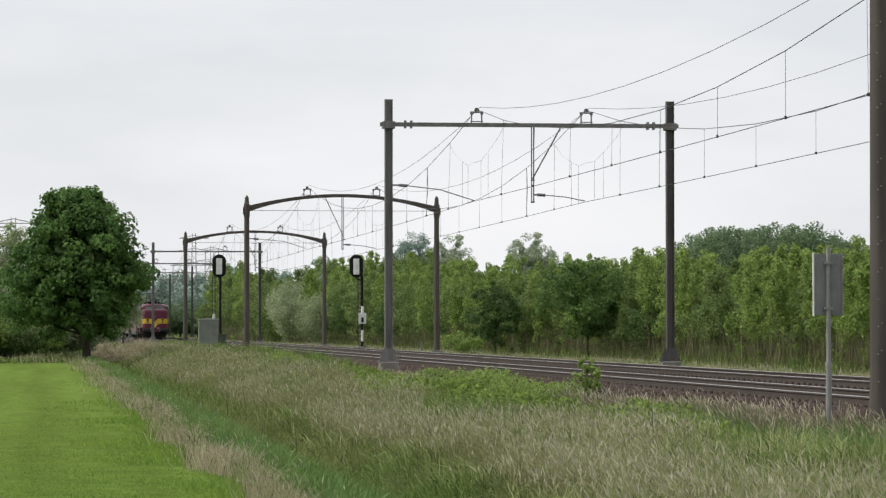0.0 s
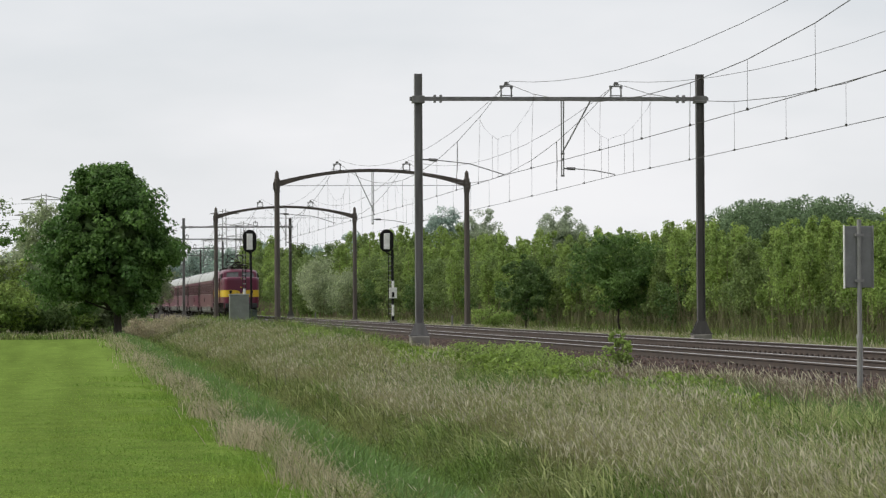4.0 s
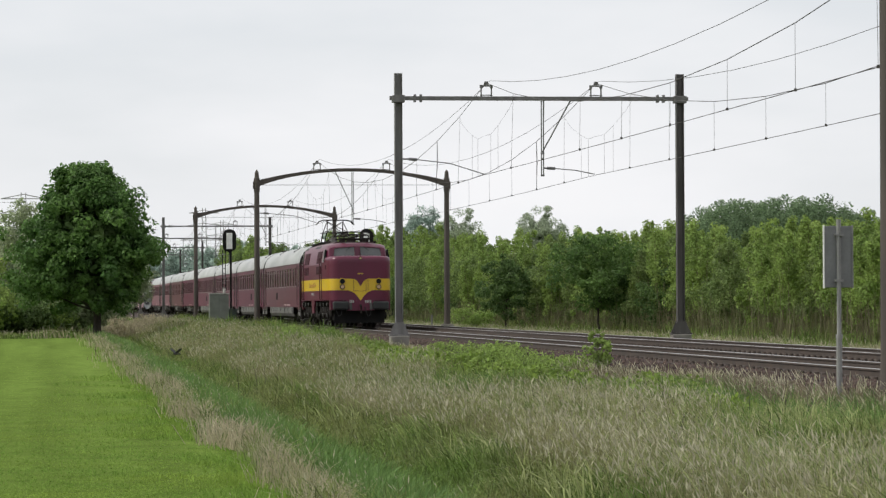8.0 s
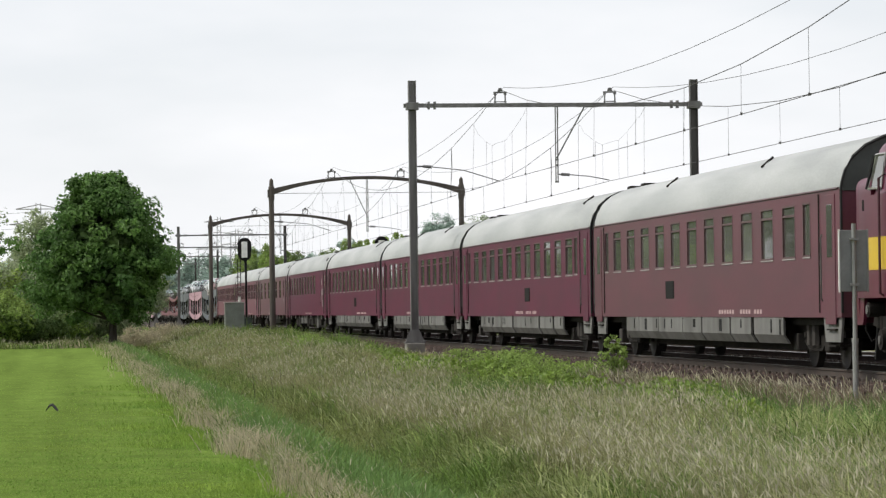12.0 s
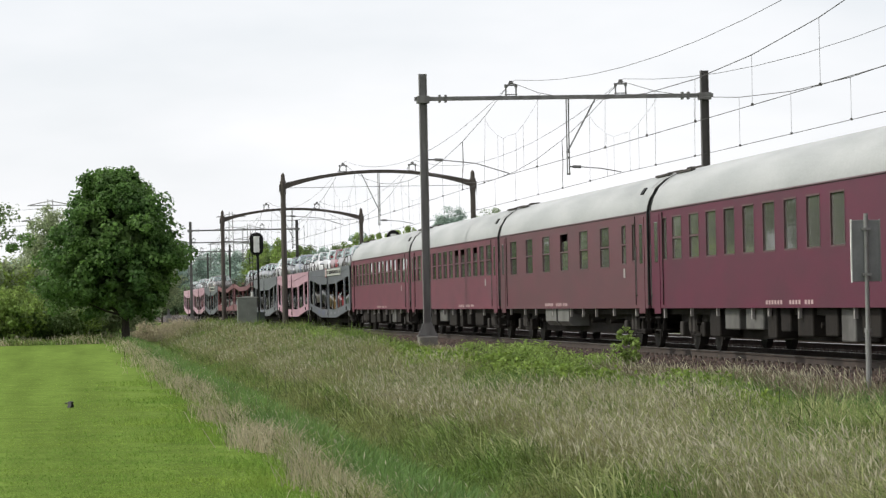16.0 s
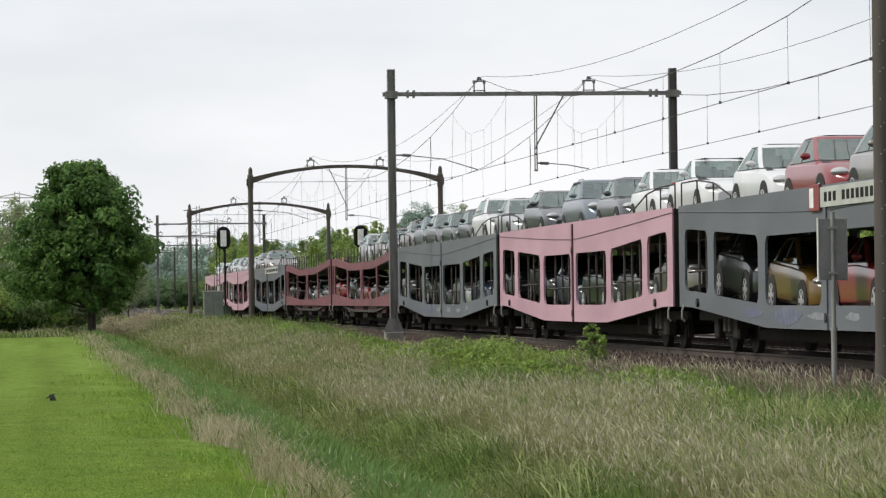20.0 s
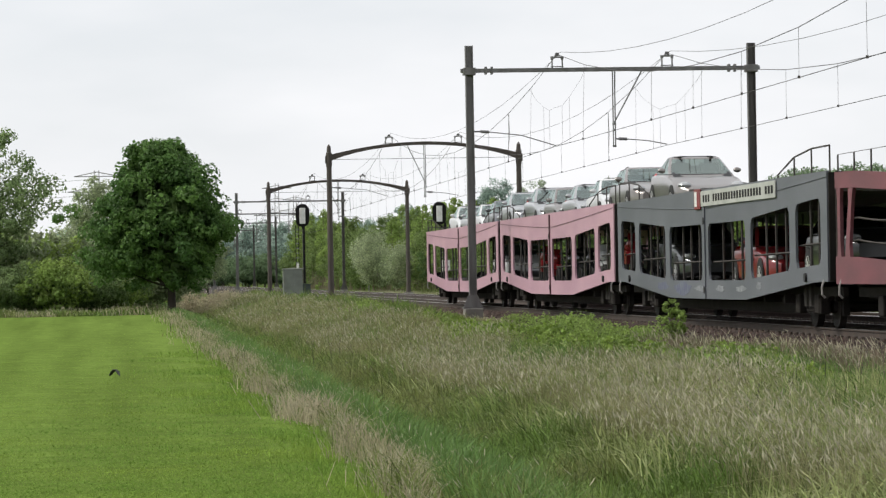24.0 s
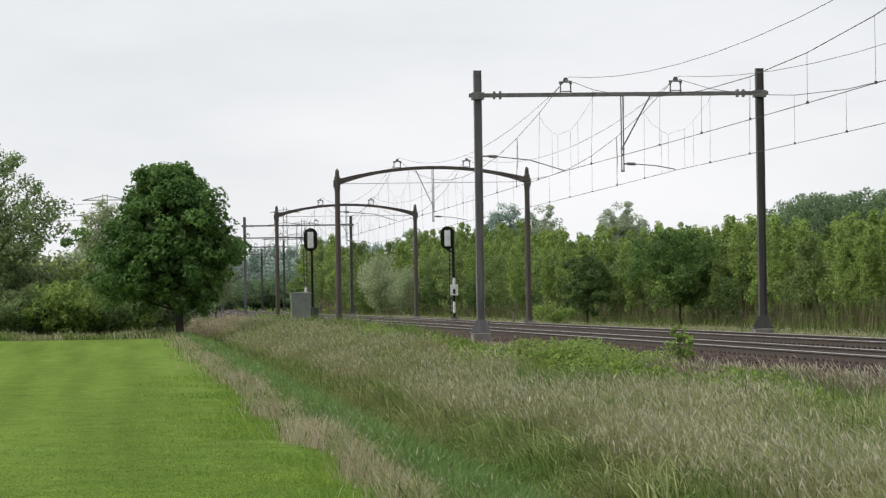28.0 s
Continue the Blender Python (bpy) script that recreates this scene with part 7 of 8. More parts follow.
def young_tree_meshes(seed, height, width, stems, leaf_mat):
    """Upright stems in a bunch, each with a pointed leafy spire, bare and thin below."""
    rs = np.random.RandomState(seed)
    bm = bmesh.new()
    cs, rr = [], []
    for k in range(stems):
        a, r = 2 * math.pi * (k + rs.rand()) / stems, width * rs.uniform(.10, .40)
        top = height * rs.uniform(.76, 1.08)
        foot = Vector((r * .55 * math.cos(a), r * .55 * math.sin(a), -.15))
        tip = Vector((r * math.cos(a) + rs.normal() * .12, r * math.sin(a) + rs.normal() * .12, top))
        tube(bm, [foot, foot.lerp(tip, .45) + Vector((rs.normal() * .06, rs.normal() * .06, 0)), tip], .034, 6, .008)
        low = rs.uniform(.27, .48)
        for i in range(15):
            u = low + (1 - low) * (i + rs.rand()) / 15
            wide = .20 + .52 * min(1, (1 - u) / .45) * min(1, .35 + (u - low) / .3)
            b, q = rs.uniform(0, 6.28), wide * width * .34 * rs.rand() ** .5
            p = foot.lerp(tip, u)
            cs.append((p.x + q * math.cos(b), p.y + q * math.sin(b), p.z))
            rr.append(width * (.055 + .095 * wide) * rs.uniform(.75, 1.3))
            if i % 3 == 0 and q > .12:
                tube(bm, [foot.lerp(tip, max(.1, u - .12)), Vector(cs[-1])], .014, 4, .005)
    for i in range(14):
        b, q = rs.uniform(0, 6.28), width * .5 * rs.rand() ** .5
        cs.append((q * math.cos(b), q * math.sin(b), height * rs.uniform(.04, .40)))
        rr.append(width * rs.uniform(.04, .08))
    for i in range(16):  # thin bare shoots between the stems
        b, q = rs.uniform(0, 6.28), width * .5 * rs.rand() ** .5
        p = Vector((q * math.cos(b), q * math.sin(b), -.1))
        tube(bm, [p, p + Vector((rs.normal() * .15, rs.normal() * .15, height * rs.uniform(.25, .6)))], .016, 4, .005)
    v, f = leaf_cloud(cs, rr, 70, .145, rs, 1.15)
    return finish("young_tree_stems", bm, M["bark_pale"]), raw_mesh("young_tree_crown", v, f, M[leaf_mat])


def plant(meshes, x, y, label, category="tree", group="", scale=1.0, turn=0.0, name="tree", z=None, tall=1.0):
    trunk, crown = meshes
    t = thing(name, label, category, group)
    t.matrix_basis = Matrix.LocRotScale((x, y, float(ground_z(x, y)) if z is None else z), Euler((0, 0, turn)), (scale, scale, scale * tall))
    part("trunk", trunk, None, t)
    part("crown", crown, None, t)
    return t


def build_maple():
    """Broad dome of leaf bunches, widest in its lower third, dense, with darker core leaves for the shade within."""
    rs = np.random.RandomState(2)
    levels, reach = (0, .07, .2, .36, .5, .64, .78, .9, 1), (2.6, 3.4, 3.75, 4.0, 4.0, 3.7, 3.05, 2.1, .8)
    lobes = [(rs.uniform(0, 6.28), rs.uniform(0, 1), rs.uniform(.22, .50)) for _ in range(38)]
    cs, rr = [], []
    for i in range(430):
        f = rs.rand() ** .85
        a = rs.uniform(0, 6.28)
        k = 1 - .45 * rs.rand() ** 2.0
        b = 1 + sum(g * math.exp(-((f - h) / .08) ** 2 - ((a - t + math.pi) % (2 * math.pi) - math.pi) ** 2 / .09) for t, h, g in lobes) - .17
        r = np.interp(f, levels, reach) * k * b * .87
        cs.append((r * math.cos(a) - .5, r * math.sin(a), 1.6 + 7.65 * f + .35 * (b - 1)))
        rr.append(rs.uniform(.34, .72))
    v, f = leaf_cloud(cs, rr, 100, .22, rs, .72, .2)
    # core of darker leaves: the crown's inner shade put into their green
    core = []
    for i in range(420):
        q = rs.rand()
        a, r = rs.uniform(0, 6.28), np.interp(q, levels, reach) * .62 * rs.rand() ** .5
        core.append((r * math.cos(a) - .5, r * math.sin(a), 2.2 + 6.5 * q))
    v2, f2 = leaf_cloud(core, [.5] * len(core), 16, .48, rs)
    crown = raw_mesh("maple_crown", v, f, M["leaf_maple"])
    trunk = finish("maple_trunk", woody(rs, 9.0, 7.0, 2.0, .27, 34), M["bark"])
    tree = plant((trunk, crown), 3.5, 186, "dense dark-green maple standing alone at the field's edge", name="maple_tree")
    part("inner_foliage", raw_mesh("maple_core", v2, f2, M["leaf_dark"]), None, tree, "inner leaves in a darker green for shade")


def join(lots):
    vs, fs, k = [], [], 0
    for v, f in lots:
        vs.append(v)
        fs.append(f + k)
        k += len(v)
    return np.concatenate(vs), np.concatenate(fs)


def build_trees():
    rs = np.random.RandomState(11)
    build_maple()
    # sapling belt beyond the far track
    kinds = []
    for k, (h, w, b, mat, sh) in enumerate(((5.4, 3.0, .9, "leaf_fresh", "tall"), (5.0, 3.2, .6, "leaf_mid", "round"), (5.8, 3.2, 1.0, "leaf_fresh", "cone"), (4.6, 3.4, .4, "leaf_mid", "round"), (5.5, 2.8, 1.1, "leaf_fresh", "tall"),
                                             (4.2, 3.0, .3, "leaf_dark", "round"), (5.0, 3.3, .6, "leaf_silver", "round"))):
        if k in (0, 1, 2, 4):
            kinds.append(young_tree_meshes(20 + k, h * 1.02, w, 6 if k == 1 else 5, mat))
        else:
            kinds.append(tree_meshes("young_tree", 20 + k, h, w, b, 90, 75, .15, mat, .055, 12, sh, 2, "bark_pale", .15))
    words = ("fresh-green young tree in a dense belt", "mid-green young tree in a dense belt", "slender fresh-green young tree in a dense belt", "bushy mid-green young tree in a dense belt",
             "thin-stemmed fresh-green young tree in a belt", "dark-green bushy young tree in a belt", "silver-green willow-like young tree in a belt")
    y = 96.0
    while y < 560:
        step = 1.9 if y < 210 else 3.1 if y < 330 else 6.5
        for row, xo in enumerate((31.0, 34.0, 37.5) if y < 210 else (31.0, 35.0) if y < 330 else (32.0,)):
            k = int(rs.choice((0, 1, 2, 3, 4, 0, 2, 5, 1)))
            if y > 232:
                k = int(rs.choice((1, 3, 5, 0, 3, 0) if y < 330 else (1, 3, 0, 1, 3, 0)))
            grow = np.interp(y, (96, 150, 200, 260, 330, 560), (.74, .79, .88, 1.10, 1.40, 1.9)) * (1 + .05 * row)
            plant(kinds[k], xo + rs.uniform(-.9, .9), y + rs.uniform(-1, 1), words[k], group="young tree belt", scale=float(grow * rs.uniform(.88, 1.12)), turn=rs.uniform(0, 6.28), name="young_tree")
        y += step
    for x, y, g in ((26.6, 336, 1.15), (28.0, 350, 1.3), (29.2, 372, 1.25), (27.4, 318, .9)):
        plant(kinds[6], x, y, words[6], group="young tree belt", scale=g, turn=rs.uniform(0, 6.28), name="young_tree")
    # single trees before the belt
    plant(tree_meshes("field_maple", 51, 4.6, 2.7, .55, 120, 60, .15, "leaf_dark", .07, 14, "round", 1, clump=.12), 27.6, 197, "dark-green small tree standing before the young tree belt", name="small_tree", scale=.98)
    plant(tree_meshes("round_tree", 52, 5.1, 4.2, 1.2, 150, 70, .16, "leaf_round", .075, 16, "round", 1, clump=.11), 28.2, 168, "round mid-green small tree with a thin trunk before the belt", name="small_tree")
    plant(tree_meshes("bush_yellow", 53, 1.5, 2.0, .1, 50, 60, .10, "leaf_fresh", .03, 8, "round", 3, clump=.16), 26.8, 205, "low fresh-green bush before the belt", "bush", name="bush")
    # taller trees behind
    big = [tree_meshes("tall_tree", 60 + k, 13, 9, 2.5, 190, 100, .27, m, .25, 18, s, 1, clump=.12) for k, (m, s) in enumerate((("leaf_grove", "round"), ("leaf_silver", "round"), ("leaf_dark", "tall"), ("leaf_mid", "round")))]
    # the first slim tree carries the haze tint in its leaves
    big += [tree_meshes("slim_tree", 66 + k, 13, 4.6, 2.5, 240, 110, .20, m, .2, 14, "round", 1, clump=.14) for k, m in enumerate(("leaf_hazed", "leaf_pale"))]
    for x, y, k, s, lab in ((42.9, 372, 4, .96, "tall dark tree rising behind the belt"), (47.0, 371, 5, .93, "tall pale-green tree behind the belt"), (55.6, 370, 5, .95, "pale-green rounded tree behind the belt"),
                            (57.6, 374, 5, .86, "pale-green rounded tree behind the belt"), (44.9, 382, 4, .78, "tree behind the belt with haze in its leaf colour")):
        plant(big[k], x, y, lab, group="trees behind the belt", scale=s, turn=rs.uniform(0, 6))
    for i in range(9):  # grove on the right
        plant(big[0], 75.0 + i * 1.75 + rs.uniform(-1, 1), 372 + rs.uniform(-14, 14), "tall blue-green poplar in a distant grove", group="distant grove", scale=float((.90, .99, 1.02, 1.04, 1.05, 1.04, 1.03, 1.0, .88)[i]), turn=rs.uniform(0, 6))
    # haze is mixed into the leaf colour of the far wood
    wood = tree_meshes('wood_tree', 77, 13, 8.5, .4, 150, 50, .5, 'leaf_hazed', .25, 12, 'tall', 1, clump=.13)
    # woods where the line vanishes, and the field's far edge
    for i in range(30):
        plant(wood, -8 + i * 3.0 + rs.uniform(-1, 1), 640 + rs.uniform(-40, 40), "distant woodland tree with haze in its leaf colour", group="distant wood", scale=float(rs.uniform(.82, 1.1)), turn=rs.uniform(0, 6))
    for i in range(16):
        plant(big[int(rs.choice((0, 1, 3)))], -34 + i * 2.9 + rs.uniform(-1, 1), 330 + rs.uniform(-12, 12), "dark woodland tree beyond the field", group="wood beyond the field", scale=float(rs.uniform(.42, .58)), turn=rs.uniform(0, 6))
    bush = [tree_meshes("hedge_bush", 70 + k, 3.6, 4.0, .1, 90, 60, .22, m, .06, 10, "round", 3, "bark", .15) for k, m in enumerate(("leaf_hedge", "leaf_silver", "leaf_fresh", "leaf_grove", "leaf_border"))]
    for i in range(17):
        x = -19.5 + i * 1.45
        plant(bush[int(rs.choice((0, 2, 1, 4)))], x + rs.uniform(-.4, .4), 208 + rs.uniform(-5, 5), "overgrown hedge bush along the field's far edge", "bush", "field hedge", scale=float(np.interp(x, (-20, -6, -2, 1, 4), (1.25, 1.5, 1.3, 1.45, .8)) * rs.uniform(.85, 1.1)), turn=rs.uniform(0, 6), name="hedge_bush")
    for i in range(26):
        plant(bush[int(rs.choice((2, 4, 4)))], -21 + i * .88 + rs.uniform(-.3, .3), 200 + rs.uniform(-3, 2), "low leafy bush in front of the field hedge", "bush", "low hedge bushes", scale=float(rs.uniform(.5, .95)), turn=rs.uniform(0, 6), name="hedge_bush")
    for i in range(22):  # trees added west of the view, for dark reflections in the coach windows
        plant(big[int(rs.choice((2, 3)))], -24 - i * 4.2 + rs.uniform(-1, 1), 214 + i * .8 + rs.uniform(-4, 4), "unseen tall tree added for window reflections", group="trees along the field", scale=float(rs.uniform(.75, 1.05)), turn=rs.uniform(0, 6))
    for i in range(24):
        plant(bush[3], -14 + i * 3.4 + rs.uniform(-1, 1), 585 + rs.uniform(-8, 8), "distant shrub at the foot of the wood", "bush", "distant shrubs", scale=float(rs.uniform(1.1, 1.7)), turn=rs.uniform(0, 6), name="hedge_bush")
    dry = tree_meshes("dry_bush", 93, 1.9, 2.6, .1, 60, 50, .12, "grass_tan", .02, 8, "round", 4, "bark_pale", .15)
    for x, y, s in ((5.0, 199, .82), (6.2, 202, .70), (7.4, 212, .55)):
        plant(dry, x, y, "dry pinkish-tan bush on the bank beside the maple", "bush", "dry bushes", scale=s, turn=rs.uniform(0, 6), name="dry_bush")
    willow = tree_meshes("tall_willow", 81, 12.6, 7.5, 2.2, 330, 70, .22, "leaf_border", .26, 26, "tall", 2, "bark", .10, .5)
    plant(willow, -7.6, 203, "tall loose-crowned tree at the field's far corner", scale=.93, name="tall_tree", turn=1.0)
    plant(willow, -15.5, 214, "tall loose-crowned tree at the field's far corner", scale=1.0, name="tall_tree", turn=3.0)
    plant(tree_meshes("poplar", 82, 10.4, 3.5, .8, 150, 80, .20, "leaf_silver", .2, 16, "tall", 1, clump=.2, gravity=.8), -.8, 236, "upright grey-green poplar behind the maple", name="poplar_tree", scale=.93)
    # leafy weed beside the track
    plant(tree_meshes("sapling", 90, 1.0, .46, .1, 70, 16, .065, "leaf_fresh", .014, 8, "tall", 3, "bark_pale", .12), 11.15, 66.2, "fresh-green leafy sapling in the bank grass", "sapling", name="sapling", scale=1.1)
    bramble = tree_meshes("bramble", 91, .75, 1.7, .02, 46, 34, .075, "leaf_fresh", .012, 8, "round", 4, "bark", .14)
    for x, y, s in ((10.9, 78, 1.0), (10.4, 74, .9), (11.0, 83, .9), (10.2, 70, .8), (10.9, 90, .7), (8.9, 116, .9), (11.2, 71, .8), (10.6, 66, .7)):
        plant(bramble, x, y, "low fresh-green bramble patch on the bank", "bramble", "brambles", scale=s, turn=rs.uniform(0, 6), name="bramble")


build_trees()


def blades(x, y, height, width, rs, lean=0.62, wind=0.25, thin=0.5, out=0.0):
    """One bent, tapering blade per point: five vertices, a quad and a triangle as two quads."""
    n = len(x)
    z = ground_z(x, y) - 0.02
    a = rs.uniform(0, 2 * math.pi, n)
    bend = rs.normal(scale=lean, size=(n, 2)) + np.array([-wind, -0.03]) + out
    wx, wy = np.cos(a) * width * .5, np.sin(a) * width * .5
    base = np.stack([x, y, z], -1)
    mid = base + np.stack([bend[:, 0] * height * .28, bend[:, 1] * height * .28, height * .6], -1)
    tip = base + np.stack([bend[:, 0] * height * .85, bend[:, 1] * height * .85, height * (1 - .22 * np.hypot(bend[:, 0], bend[:, 1]))], -1)
    w = np.stack([wx, wy, np.zeros(n)], -1)
    v = np.stack([base - w, base + w, mid + w * .8, mid - w * .8, tip + w * thin * .2, tip - w * thin * .2], 1)
    k = 6 * np.arange(n)[:, None]
    f = np.stack([k + np.array([[0, 1, 2, 3]]), k + np.array([[3, 2, 4, 5]])], 1).reshape(-1, 4)
    return v.reshape(-1, 3), f, tip


def tufts(n, x0, x1, y0, y1, rs, per=16, spread=.13):
    """Points gathered into tufts; also gives each point's lean away from its tuft's middle."""
    k = max(1, n // per)
    cx, cy = x0 + (x1 - x0) * rs.rand(k), y0 + (y1 - y0) * rs.rand(k)
    size = spread * rs.uniform(.5, 1.6, k) * (1 + cy / 90)
    i = rs.randint(0, k, n)
    dx, dy = rs.normal(size=n), rs.normal(size=n)
    return cx[i] + dx * size[i], cy[i] + dy * size[i] * 1.3, np.stack([dx, dy], -1) * .42, rs.uniform(.6, 1.35, k)[i]


def seed_heads(tip, size, rs):
    """Slim drooping plumes at the tips of the stalks."""
    n = len(tip)
    a = rs.uniform(0, 2 * math.pi, n)
    d = np.stack([-0.28 + rs.normal(scale=.42, size=n), rs.normal(scale=.4, size=n), 0.75 + 0 * a], -1)
    d /= np.linalg.norm(d, axis=1)[:, None]
    s = np.stack([np.cos(a), np.sin(a), 0 * a], -1) * (size * .085)[:, None]
    v = np.stack([tip - d * size[:, None] * .3, tip + d * size[:, None] * .25 + s, tip + d * size[:, None] * .9, tip + d * size[:, None] * .25 - s], 1)
    return v.reshape(-1, 3), np.arange(4 * n).reshape(-1, 4)


def scatter(n, x0, x1, y0, y1, rs, power=1.0):
    return x0 + (x1 - x0) * rs.rand(n), y0 + (y1 - y0) * rs.rand(n) ** power


def stuff(name, v, f, mat, label, category="grass"):
    return tagged(new(name, raw_mesh(name, v, f, mat)), label, category, kind="stuff")


def edge_wave(y):
    """Uneven border between the mown field and the tall verge."""
    return edge(y) + 0.12 * np.sin(y * .21) + .10 * np.sin(y * .63 + 1)


def build_grass():
    rs = np.random.RandomState(7)
    bank, tan, straw, heads, lush, mead, far = [], [], [], [], [], [], []
    zones = ((4, 24, 70, .55, .014), (24, 36, 800, .60, .0105), (36, 48, 620, .60, .0125), (48, 72, 400, .60, .015), (72, 110, 260, .58, .017), (110, 160, 130, .56, .026), (160, 250, 58, .54, .042))
    for y0, y1, dens, h, w in zones:
        area = (y1 - y0) * 6.6
        n = int(area * dens)
        x, y, out, big = tufts(n, 0, 1, y0, y1, rs, 22, .02)
        x = edge(y) + 1.5 + (12.2 - edge(y) - 1.5) * x
        clump = big * .75 + .35 * np.sin(x * 2.3 + 1.7 * np.sin(y * .9)) * np.sin(y * 1.1 + x * .7)
        hh = h * clump * rs.uniform(.55, 1.2, n) * np.interp(x, (4.2, 7.5, 9.3, 10.6, 11.3, 12.2), (.8, 1.0, .88, .72, .52, .22)) * np.where(x > 10, np.interp(y, (100, 125), (1, 2.2)), 1) * np.where(x > 9.4, np.interp(y, (40, 55, 90, 105), (.82, .62, .58, .85)), 1)
        v, f, tip = blades(x, y, hh, w * rs.uniform(.6, 1.4, n), rs, .66, .15, .5, out * 1.5)
        bank.append((v, f))
        # straw patches, more of them farther along the bank
        m = int(n * .42)
        x, y = scatter(m, 5.9, 11.5, y0, y1, rs)
        keep = np.sin(x * .9 + 2 * np.sin(y * .17)) + np.sin(y * .29 + x * .5) + np.interp(y, (30, 50, 80, 120), (-1.6, -1.0, -.1, .35)) + np.interp(x, (5.9, 8.2), (1.3, -.1)) - np.interp(x, (8.3, 9.6), (0, 1.0)) * np.interp(y, (95, 125), (1, 0)) > rs.normal(scale=.4, size=m)
        x, y = x[keep], y[keep]
        v, f, tip = blades(x, y, h * rs.uniform(.5, 1.15, len(x)) * np.maximum(np.interp(x, (8.6, 11), (1, .3)), np.interp(y, (100, 125), (0, .7))), w * rs.uniform(.5, 1.1, len(x)), rs, .8, .18)
        straw.append((v, f))
        # seeding stalks
        m = int(n * (.17 if y1 < 50 else .14))
        x, y = scatter(m, 5.6, 11.6, y0, y1, rs)
        keep = np.sin(x * 1.1 + 2 * np.sin(y * .23)) + .8 * np.sin(y * .37 + x * .4) - np.interp(x, (8.3, 9.6), (0, .9)) * np.interp(y, (95, 125), (1, 0)) + np.interp(x, (6.2, 8.2, 10), (.55, -.45, -.9)) * np.interp(y, (70, 100), (1, 0)) > -.05
        x, y = x[keep], y[keep]
        hh = h * 1.12 * rs.uniform(.6, 1.2, len(x)) * np.maximum(np.interp(x, (8.6, 11), (1, .3)), np.interp(y, (100, 125), (0, .65)))
        v, f, tip = blades(x, y, hh, w * .55 * np.ones(len(x)), rs, .42, .14)
        straw.append((v, f))
        heads.append(seed_heads(tip, (.070 + w * 1.5) * rs.uniform(.5, 1.3, len(x)), rs))
        # verge along the field
        area = (y1 - y0) * 1.7
        n = int(area * dens * .19)
        y = y0 + (y1 - y0) * rs.rand(n)
        x = edge_wave(y) + .05 * np.sin(y * .7) + (.12 + .05 * np.sin(y * .47) + .07 * np.sin(y * 1.3 + 2) + np.interp(y, (60, 150), (0, .30))) * rs.normal(size=n) + .42 + np.interp(y, (60, 150), (0, .15))
        hh = .34 * rs.uniform(.4, 1.25, n) * (1 + .25 * np.sin(y * .8 + x * 2))
        v, f, tip = blades(x, y, hh, w * rs.uniform(.5, 1.2, n), rs, .6, .1)
        grn = np.repeat(rs.rand(n) + .3 * np.sin(y * .6 + 1) < .42, 2)
        tan.append((v, f[~grn]))
        bank.append((v, f[grn]))
        sel = rs.rand(n) < .14
        heads.append(seed_heads(tip[sel], (.045 + w * .9) * rs.uniform(.6, 1.2, sel.sum()), rs))
        # ditch
        m = int((y1 - y0) * .8 * dens * .12)
        y = y0 + (y1 - y0) * rs.rand(m)
        x = edge_wave(y) + .30 - .30 * np.abs(rs.normal(size=m))
        v, f, tip = blades(x, y, .13 * rs.uniform(.4, 1.3, m), w * rs.uniform(.7, 1.4, m), rs, .8, .1)
        keep = np.repeat(np.sin(y * .55) + np.sin(y * .23 + 1) > -.3, 2)
        mead.append((v, f[keep]))
        n = int((y1 - y0) * 1.2 * dens * .75)
        y = y0 + (y1 - y0) * rs.rand(n)
        x = edge_wave(y) + .75 + .85 * rs.rand(n) ** 1.2
        v, f, tip = blades(x, y, .40 * rs.uniform(.4, 1.3, n), w * 1.0 * rs.uniform(.7, 1.4, n), rs, .5, .15)
        mixd = np.repeat(rs.rand(n) + .25 * np.sin(y * .45) < .12, 2)
        lush.append((v, f[~mixd]))
        bank.append((v, f[mixd]))
        sel = rs.rand(n) < .015
        heads.append(seed_heads(tip[sel], (.06 + w * 1.2) * rs.uniform(.6, 1.2, sel.sum()), rs))
    for n, reach, h, w in ((170000, 9, .035, .010), (150000, 26, .038, .016)):
        y = 24 + rs.exponential(reach, n)
        x = edge_wave(y) + .15 - 9.0 * rs.rand(n) * np.clip(y / 55, .45, 1)
        v, f, tip = blades(x, y, h * rs.uniform(.4, 1.3, n), w * rs.uniform(.6, 1.3, n), rs, 1.1, .1)
        mead.append((v, f))
    # arching blades with caught light put into a brighter green, and rough unmown grass beside the verge
    n = 17000
    y = 25 + rs.exponential(18, n)
    x = 5.2 + 6.0 * rs.rand(n)
    keep = (np.sin(x * 1.9 + np.sin(y * .5)) + np.sin(y * .8 + x) > -.2) & (y < 110)
    x, y = x[keep], y[keep]
    v, f, tip = blades(x, y, .62 * rs.uniform(.6, 1.15, len(x)) * np.interp(x, (8.6, 10.2), (1, .4)), .0125 * (1 + y / 70) * rs.uniform(.7, 1.4, len(x)), rs, .85, .22)
    x, y, out, big = tufts(14000, 6.2, 9.8, 26, 52, rs, 26, .11)
    v2, f2, tip = blades(x, y, .56 * rs.uniform(.5, 1.15, len(x)) * big, .0125 * rs.uniform(.6, 1.3, len(x)), rs, .5, .14, .5, out * 1.4)
    v, f = join([(v, f), (v2, f2)])
    stuff("arching_grass", v, f, M["grass_highlight"], "arching bank grass blades coloured as if catching light")
